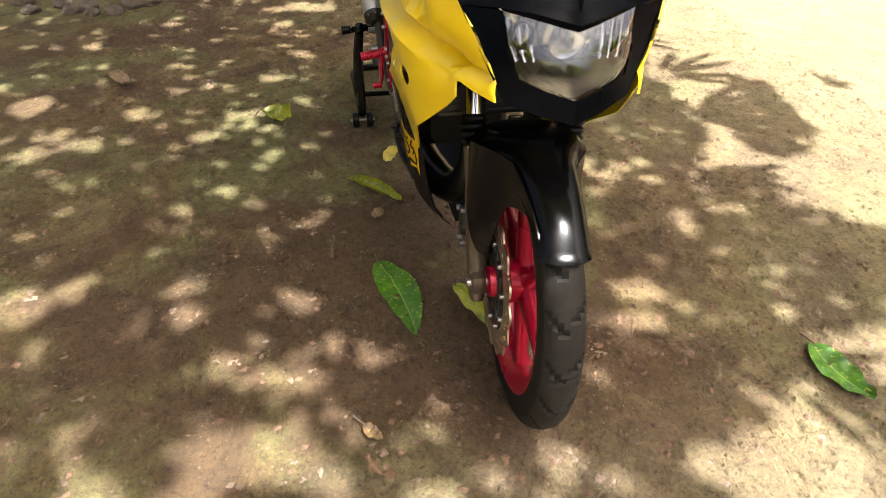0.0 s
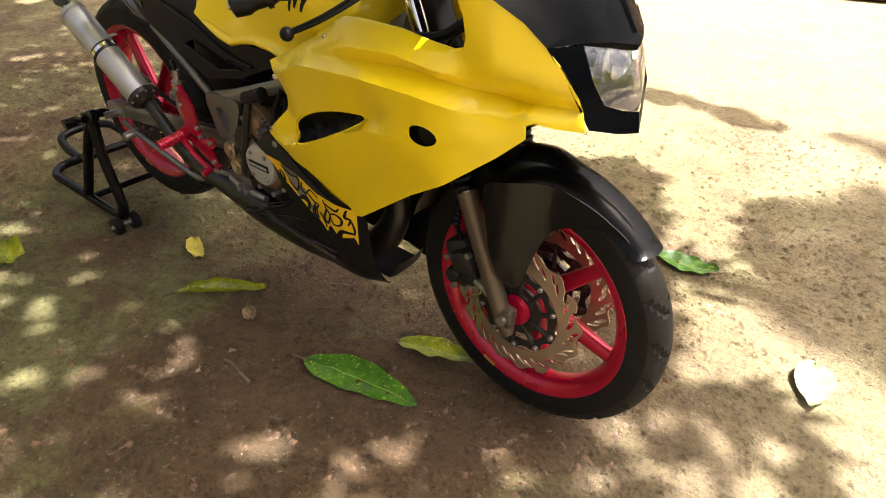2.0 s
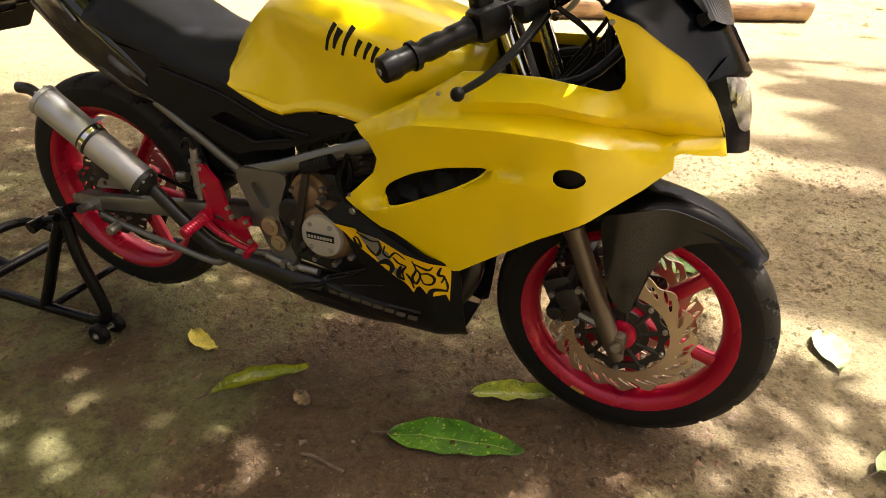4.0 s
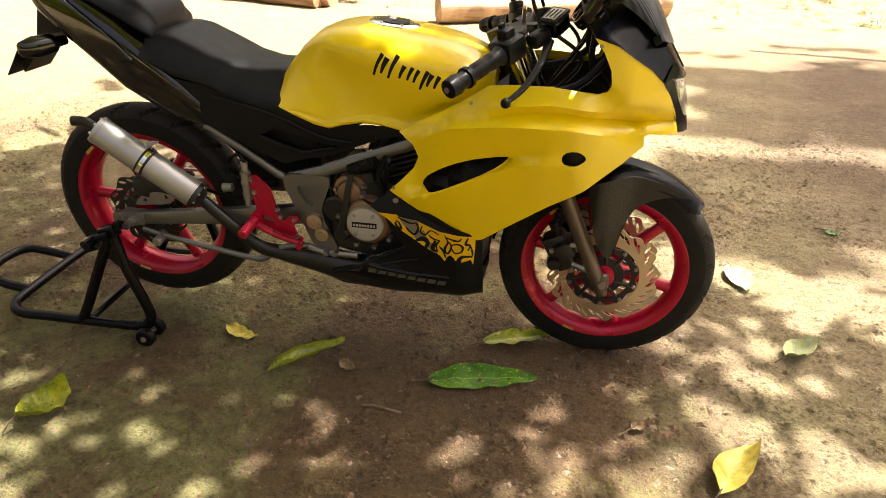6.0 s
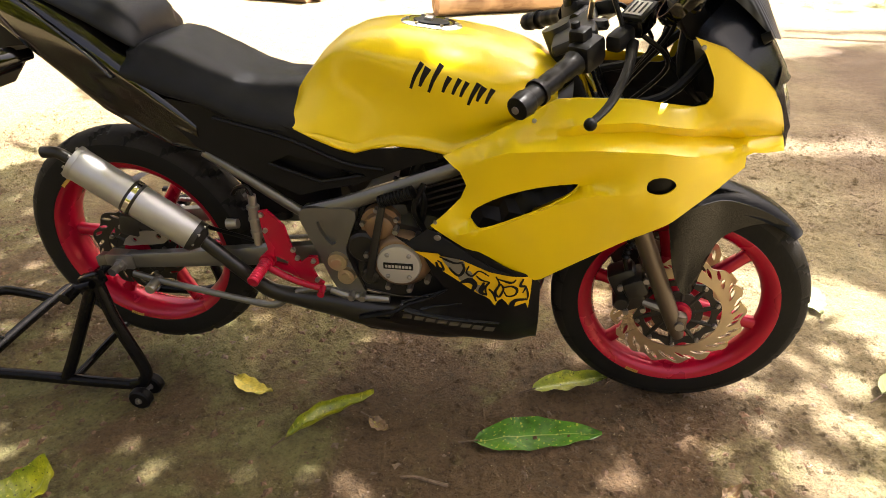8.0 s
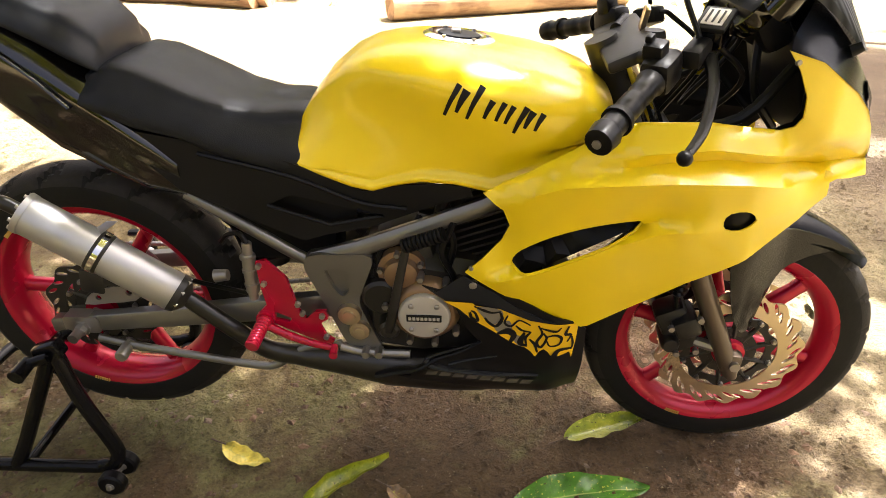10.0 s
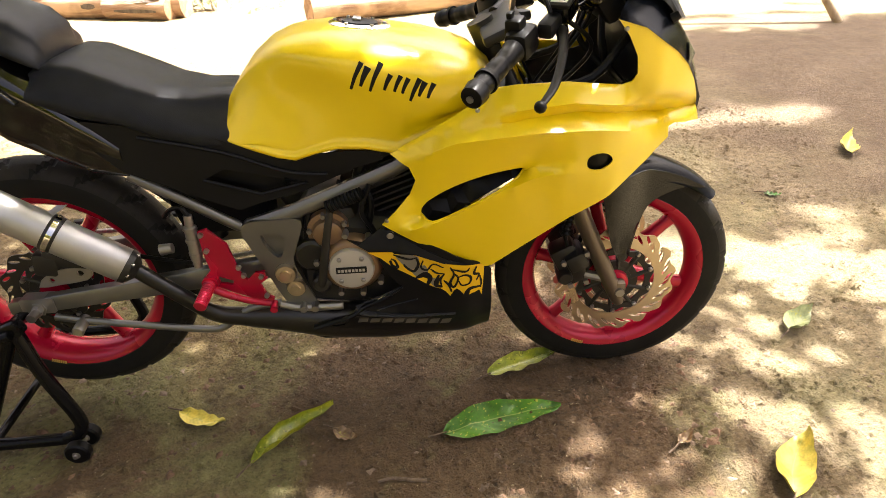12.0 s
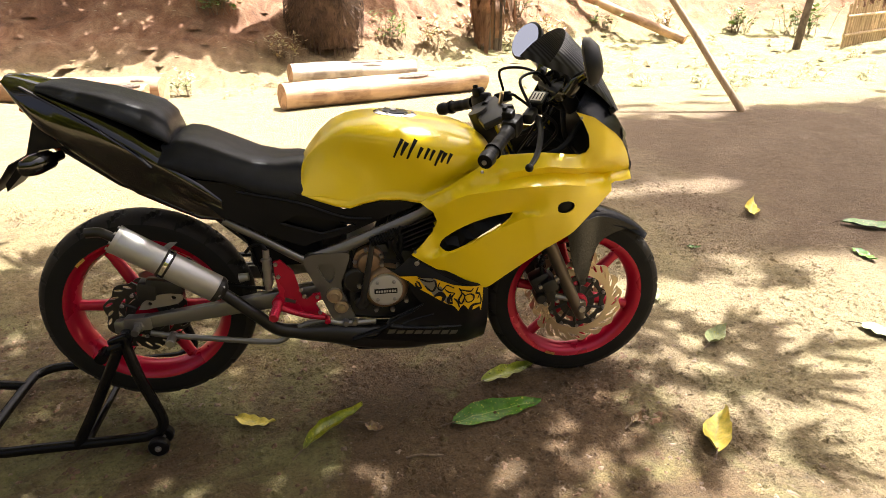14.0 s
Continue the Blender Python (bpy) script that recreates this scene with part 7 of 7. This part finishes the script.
for s in (-1, 1):
    y = s * 0.205
    part("upright", tube(bend([(-0.030, s * 0.195, 0.345), (-0.085, y, 0.235), (-0.150, y, 0.115), (-0.195, y, 0.040)], 4), R, 12), M_STANDPAINT, stand)
    part("upright", tube(bend([(-0.022, s * 0.195, 0.345), (0.0, y, 0.24), (0.030, y, 0.125), (0.034, y, 0.085), (0.020, y, 0.060), (-0.010, y, 0.048)], 5), R, 12), M_STANDPAINT, stand)
    head = part("lift_head", box(0.055, 0.030, 0.035, Matrix.Translation((-0.030, s * 0.195, 0.350)) @ Matrix.Rotation(math.radians(-20), 4, "Y"), 0.008), M_STANDPAINT, stand, "black lifting head")
    part("hook", tube(bend([(-0.028, s * 0.190, 0.352), (-0.028, s * 0.160, 0.352), (-0.030, s * 0.140, 0.340)], 4), 0.012, 12), M_STANDPAINT, head)
    part("clamp_knob", tube([(-0.060, s * 0.215, 0.338), (-0.062, s * 0.255, 0.334)], [0.013, 0.015], 12), M_STANDPAINT, head)
    part("rail_cross", tube([(-0.072, s * 0.225, 0.335), (-0.02, s * 0.215, 0.350)], 0.010, 10), M_STANDPAINT, head)
    for dy in (-0.026, 0.026):
        wheel_c = (0.020, y + dy, 0.028)
        cast = part("caster_wheel", lathe([(0.008, -0.012), (0.024, -0.012), (0.028, -0.008), (0.028, 0.008), (0.024, 0.012), (0.008, 0.012)], wheel_c, 24, closed=True), M_GRIP, stand, "small black rubber wheel")
        part("hub", lathe([(0, -0.013), (0.009, -0.013), (0.010, 0.013), (0, 0.013)], wheel_c, 14), M_STEEL, cast)
    part("wheel_axle", tube([(0.020, y - 0.045, 0.028), (0.020, y + 0.045, 0.028)], 0.005, 8), M_STEEL, stand)
base = bend([(0.028, -0.205, 0.070), (0.005, -0.205, 0.048), (-0.10, -0.205, 0.042), (-0.30, -0.205, 0.040), (-0.395, -0.205, 0.040), (-0.440, -0.175, 0.042), (-0.452, -0.12, 0.044), (-0.452, 0.12, 0.044), (-0.440, 0.175, 0.042), (-0.395, 0.205, 0.040), (-0.30, 0.205, 0.040), (-0.10, 0.205, 0.042), (0.005, 0.205, 0.048), (0.028, 0.205, 0.070)], 5)
part("base_frame", tube(base, R, 12), M_STANDPAINT, stand, "bent black base tube")
part("handle_loop", tube(bend([(-0.452, -0.10, 0.046), (-0.54, -0.10, 0.060), (-0.60, -0.08, 0.075), (-0.62, 0.0, 0.08), (-0.60, 0.08, 0.075), (-0.54, 0.10, 0.060), (-0.452, 0.10, 0.046)], 5), R, 12), M_STANDPAINT, stand, "bent black handle loop")
part("cross_bar", tube([(-0.17, -0.2, 0.045), (-0.17, 0.2, 0.045)], 0.010, 10), M_STANDPAINT, stand)


# ---- fallen leaves ----
def leaf(base, tip, w, mat, label, curl=0.02, fold=0.25, twist=0.0, arch=0.0, lift=0.004, seed=0):
    """A fallen leaf from stalk to tip: pointed blade folded along its midrib, with wavy margins and thickness."""
    rng = random.Random(seed)
    a, b = Vector((*base, ground_z(*base))), Vector((*tip, ground_z(*tip)))
    L = (b - a).length
    ob = new("leaf")
    ang = math.atan2(b.y - a.y, b.x - a.x)
    ob.matrix_basis = Matrix.Translation(a + Vector((0, 0, lift))) @ Matrix.Rotation(ang, 4, "Z")
    tagged(ob, label, "leaf", "fallen leaves")
    nu, nv = 22, 9
    bm = bmesh.new()
    uvl = bm.loops.layers.uv.new("UVMap")
    grid = []
    for i in range(nu + 1):
        f = i / nu
        prof = (math.sin(math.pi * f ** 0.85) ** 0.75) * (1 - 0.25 * f) + 0.015
        bow = arch * L * math.sin(math.pi * f)
        row = []
        for j in range(nv):
            v = -1 + 2 * j / (nv - 1)
            edge = 1 + 0.07 * noise.noise(Vector((f * 9, v * 2, seed))) * abs(v)
            y = v * w / 2 * prof * edge * math.cos(fold * abs(v)) + bow
            z = abs(v) * w / 2 * prof * math.sin(fold) + curl * (f - 0.5) ** 2 * 4 * (0.6 + 0.4 * f) + twist * v * w * 0.5 * (f - 0.3)
            z += 0.006 * noise.noise(Vector((f * 6, v * 3, seed + 3))) + 0.003 * math.sin(f * 24 + seed) * abs(v)
            row.append((bm.verts.new((f * L, y, max(0.0, z))), f, (v + 1) / 2))
        grid.append(row)
    for i in range(nu):
        for j in range(nv - 1):
            q = [grid[i][j], grid[i + 1][j], grid[i + 1][j + 1], grid[i][j + 1]]
            fc = bm.faces.new([e[0] for e in q])
            for lp, e in zip(fc.loops, q):
                lp[uvl].uv = (e[1], e[2])
    part("blade", bm, mat, ob, sharp=80)
    stalk = tube([(0.01, 0, 0.004 + curl * 0.6), (-0.015, 0, 0.004 + curl * 0.4), (-0.035, 0.004, 0.004)], [0.0022, 0.0020, 0.0025], 6)
    part("stalk", stalk, M_TWIG, ob)
    return ob


leaf((0.855, -0.239), (1.150, -0.178), 0.112, M_LEAF_GREEN, "large green leaf with brown specks lying on soil", 0.012, 0.22, 0.1, 0.05, seed=1)
leaf((0.985, -0.055), (1.190, 0.025), 0.078, M_LEAF_YELGREEN, "yellow-green speckled leaf beside the front wheel", 0.016, 0.45, 0.2, 0.04, seed=2)
leaf((0.424, -0.296), (0.596, -0.136), 0.078, M_LEAF_YELGREEN, "folded yellow-green leaf with curled tip", 0.030, 1.0, 0.3, 0.10, seed=3)
leaf((0.213, -0.103), (0.338, -0.152), 0.054, M_LEAF_YELLOW, "small bright yellow leaf on bare soil", 0.012, 0.3, 0.0, -0.06, seed=4)
leaf((1.330, 0.742), (1.508, 0.768), 0.098, M_LEAF_GREEN, "green leaf lying half in sunlight", 0.014, 0.25, 0.2, -0.04, seed=5)
leaf((1.560, -0.485), (1.680, -0.325), 0.105, M_LEAF_YELLOW, "pale yellow leaf curled up at its edges", 0.030, 0.6, -0.4, 0.05, seed=6)
leaf((1.850, 0.035), (1.960, 0.112), 0.092, M_LEAF_PALE, "curled pale green leaf lying in dappled sun", 0.032, 0.7, 0.5, 0.05, seed=7)
leaf((2.828, 1.205), (2.960, 1.42), 0.11, M_LEAF_YELLOW, "yellow leaf standing on edge on dusty soil", 0.05, 0.7, 0.4, 0.05, seed=8)
leaf((2.252, 0.907), (2.31, 0.88), 0.04, M_LEAF_GREEN, "tiny green leaf on dusty soil", 0.01, 0.3, seed=9)
leaf((3.25, 1.07), (3.54, 0.93), 0.12, M_LEAF_GREEN, "dark green leaf on dusty soil", 0.03, 0.4, 0.2, seed=10)
leaf((3.055, 0.755), (3.045, 0.59), 0.07, M_LEAF_GREEN, "narrow green leaf on dusty soil", 0.02, 0.4, seed=11)
leaf((-0.095, -0.575), (-0.030, -0.465), 0.125, M_LEAF_YELGREEN, "curled two-tone green and yellow leaf", 0.06, 0.75, 0.7, 0.05, seed=12)
leaf((1.812, 0.540), (1.838, 0.378), 0.105, M_LEAF_PALE, "pale whitish leaf lying face down", 0.018, 0.4, 0.2, seed=13)
leaf((2.50, 0.08), (2.60, -0.05), 0.09, M_LEAF_PALE, "pale bleached leaf in full sun", 0.02, 0.3, seed=14)
leaf((0.60, -0.20), (0.655, -0.235), 0.045, M_LEAF_DRY, "small dry brown leaf scrap", 0.02, 0.5, seed=15)
leaf((-0.62, -1.22), (-0.44, -1.12), 0.08, M_LEAF_DRY, "dry brown leaf on soil", 0.03, 0.5, seed=16)
leaf((1.385, -0.325), (1.43, -0.29), 0.04, M_LEAF_DRY, "curled dry brown leaf scrap", 0.02, 0.7, seed=17)
stick = thing("stick", "short bare grey twig lying on the soil", "stick", (0.757, -0.356, ground_z(0.757, -0.356) + 0.004))
part("twig", tube(bend([(-0.052, 0.004, 0.0), (-0.02, 0.006, 0.004), (0.02, -0.001, 0.003), (0.054, -0.004, 0.0)], 4), list(np.linspace(0.0032, 0.0045, 13)), 7), M_TWIG, stick)


def crumbs(name, count, lo, hi, mat, label, seed, area, flat=0.5):
    """Loose crumbs of earth, chips and litter strewn over the yard, in one mesh."""
    rng = random.Random(seed)
    verts, faces = [], []
    for _ in range(count):
        x, y = rng.uniform(area[0], area[1]), rng.uniform(area[2], area[3])
        if noise.noise(Vector((x * 1.7, y * 1.7, seed))) < rng.uniform(-0.5, 0.25):
            continue
        r = lo + (hi - lo) * rng.random() ** 3
        e, a = rng.uniform(0.6, 1.9), rng.uniform(0, 6.28)
        z = ground_z(x, y)
        k = len(verts)
        ca, sa = math.cos(a), math.sin(a)
        for px, py, pz in ((-1, 0, 0), (0, -1, 0), (1, 0, 0), (0, 1, 0), (0.1, 0.1, 1)):
            ux, uy = px * r * e * rng.uniform(0.7, 1.2), py * r * rng.uniform(0.7, 1.2)
            verts.append((x + ux * ca - uy * sa, y + ux * sa + uy * ca, z - 0.001 + pz * r * flat * rng.uniform(0.5, 1.3)))
        faces += [(k, k + 1, k + 4), (k + 1, k + 2, k + 4), (k + 2, k + 3, k + 4), (k + 3, k, k + 4)]
    me = bpy.data.meshes.new(name)
    me.from_pydata(verts, [], faces)
    me.materials.append(mat)
    tagged(new(name, me), label, "litter", kind="stuff")


crumbs("soil_crumbs", 60000, 0.0025, 0.016, M_EARTH, "loose brown crumbs of earth", 21, (-1.8, 2.8, -1.5, 2.0), 0.7)
crumbs("soil_clods", 8000, 0.0035, 0.014, M_CLOD, "dark damp clods of reddish earth", 27, (-1.6, 1.6, -1.4, 0.9), 0.65)
crumbs("gravel", 2600, 0.0014, 0.005, M_STONE, "scattered pale pebbles and chips", 22, (-2.0, 3.6, -1.5, 3.0))
crumbs("bark_litter", 20000, 0.002, 0.013, M_TWIG, "dark bits of bark and leaf litter", 23, (-2.4, 3.2, -1.6, 2.2), 0.25)
crumbs("bank_litter", 6000, 0.008, 0.04, M_STRAW, "dry leaf and straw litter on the bank", 24, (-6, 14, 5.5, 14), 0.15)
crumbs("bank_clods", 3500, 0.012, 0.10, M_EARTH, "clods of red earth on the bank", 25, (-6, 12, 5.6, 13), 0.6)
rng = random.Random(31)
for k in range(9):
    x, y, r = -1.62 + 0.03 * k / 8 + rng.uniform(-0.12, 0.12), -1.89 + 0.67 * k / 8 + rng.uniform(-0.04, 0.04), rng.uniform(0.04, 0.085)
    bm = bmesh.new()
    bmesh.ops.create_icosphere(bm, subdivisions=3, radius=r)
    for v in bm.verts:
        v.co *= 1 + 0.35 * noise.noise(v.co / r * 1.3 + Vector((k, 0, 0)))
        v.co.z *= 0.6
    tagged(part("rock", bm, M_DARKSTONE, None, "", 30, Matrix.Translation((x, y, ground_z(x, y) + r * 0.25))), "rough dark stone at the yard's edge", "rock", "stones at the yard edge")

# ---- bank ----
bare_pole((4.66, 4.10, 0.0), (3.42, 4.75, 1.80), 0.038, "leaning bare wooden pole standing on the ground")
bare_pole((9.45, 9.65, ground_z(9.45, 9.65) - 0.1), (9.72, 9.7, 2.6), 0.075, "rough dark post standing on the bank", M_BARK)
fallen_log((5.9, 13.3), (8.0, 11.25), 0.10, "thin fallen trunk lying on the slope", 13)
stump = thing("palm_stump", "thick fibrous brown palm trunk base on the bank", "tree", (0.43, 8.25, ground_z(0.43, 8.25) - 0.15))
bm = lathe([(0.36, 0.0), (0.44, 0.10), (0.50, 0.28), (0.53, 0.55), (0.52, 0.9), (0.47, 1.6), (0.42, 3.6)], (0, 0, 0), 40, "Z", None, False, lambda k, j: 0.035 * noise.noise(Vector((k * 0.9, j * 1.7, 3))))
part("trunk", bm, M_FIBRE, stump, sharp=70)
bm = bmesh.new()
rng = random.Random(17)
for k in range(1100):
    a, z = rng.uniform(0, 6.283), rng.uniform(0.02, 1.7)
    r = float(np.interp(z, [0, 0.1, 0.28, 0.55, 0.9, 1.7], [0.36, 0.44, 0.50, 0.53, 0.52, 0.47])) + 0.005
    p = Vector((r * math.cos(a), r * math.sin(a), z))
    tube([p, p + Vector((0.05 * math.cos(a), 0.05 * math.sin(a), -0.05)), p + Vector((0.06 * math.cos(a + 0.2), 0.06 * math.sin(a + 0.2), -rng.uniform(0.1, 0.22)))], [0.009, 0.007, 0.002], 3, bm)
tagged(part("root_fibre", bm, M_FIBRE, stump, "hanging brown fibres"), "hanging brown fibres", kind="stuff")
palm = thing("banana_plant", "clump of dry brown stems with drooping dead leaves", "plant", (3.4, 9.95, ground_z(3.4, 9.95)))
rng = random.Random(19)
for k in range(7):
    a = rng.uniform(0, 6.283)
    x, y = 0.28 * math.cos(a) * rng.random(), 0.28 * math.sin(a) * rng.random()
    part("stem", tube(bend([(x, y, -0.1), (x * 1.3, y * 1.3, 0.6), (x * 1.9 + rng.uniform(-0.1, 0.1), y * 1.9, 1.5), (x * 3, y * 3, 2.6)], 4), [0.07, 0.068, 0.066, 0.064, 0.062, 0.06, 0.056, 0.052, 0.05, 0.046, 0.042, 0.038, 0.03], 8), M_DRYPALM if k % 3 else M_BARK, palm)
for k in range(46):
    a, z0, ln = rng.uniform(0, 6.283), rng.uniform(0.7, 2.2), rng.uniform(0.5, 1.1)
    ca, sa, wd = math.cos(a), math.sin(a), rng.uniform(0.02, 0.055)
    strip = [[(0.1 * ca + r * ca - wd * q * sa, 0.1 * sa + r * sa + wd * q * ca, z0 + h * ln) for q in (-1, 0, 1)] for r, h in ((0.0, 0.0), (0.14, 0.10), (0.26, -0.10), (0.31, -0.45), (0.30 + 0.1 * math.sin(k), -0.95))]
    bm = loft(strip, None, False, False)
    bmesh.ops.solidify(bm, geom=list(bm.faces), thickness=0.003)
    part("dead_leaf", bm, M_DRYPALM, palm, sharp=60)
k = 0
rng = random.Random(63)
for x, y, size, n, mat, lab in [(rng.uniform(3.2, 9.5), rng.uniform(5.2, 8.2), rng.uniform(0.10, 0.2), 9, M_LEAF_PALE, "short pale green grass tuft on the bank") for _ in range(44)] + [
                                (-1.1, 8.1, 0.55, 26, M_WEED, "leafy green weeds on the bank"), (-1.15, 5.95, 0.32, 16, M_LEAF_PALE, "pale green weed clump beside a log"), (1.45, 8.8, 0.5, 22, M_WEED, "leafy green weeds beside the trunk"),
                                (2.2, 9.1, 0.45, 20, M_STRAW, "dry purplish weeds on the bank"), (6.5, 12.3, 0.55, 20, M_WEED, "leafy green weeds on the slope"), (10.6, 13.4, 0.7, 26, M_WEED, "tangled green weeds on the slope"),
                                (3.1, 10.3, 0.5, 16, M_STRAW, "dry straw weeds on the slope"), (5.0, 11.2, 0.5, 16, M_STRAW, "dry straw weeds on the slope"), (-0.2, 7.6, 0.4, 18, M_STRAW, "dry straw weeds at the foot of the bank"), (8.2, 12.6, 0.6, 22, M_STRAW, "dry twiggy weeds on the slope"),
                                (-2.6, 8.9, 0.6, 20, M_WEED, "leafy green weeds on the bank"), (12.0, 13.0, 0.9, 30, M_WEED, "green shrub behind the fence"), (4.3, 11.8, 0.8, 26, M_WEED, "green shrub on the slope")]:
    k += 1
    weed(x, y, size, n, mat, 40 + k, lab)
fence = thing("bamboo_fence", "low fence of pale bamboo slats on the bank", "fence", (10.9, 10.15, ground_z(10.9, 10.15)))
for k in range(26):
    x, y = k * 0.14, k * 0.09
    z = ground_z(10.9 + x, 10.15 + y) - fence.location.z
    part("slat", tube([(x, y, z - 0.05), (x + 0.02 * math.sin(k), y, z + 0.85 + 0.1 * math.sin(k * 2.3))], 0.028, 6), M_POLE, fence)
for h in (0.25, 0.62):
    part("rail", tube([(-0.1, -0.08, h), (3.7, 2.33, h + 0.02)], 0.03, 6), M_POLE, fence)
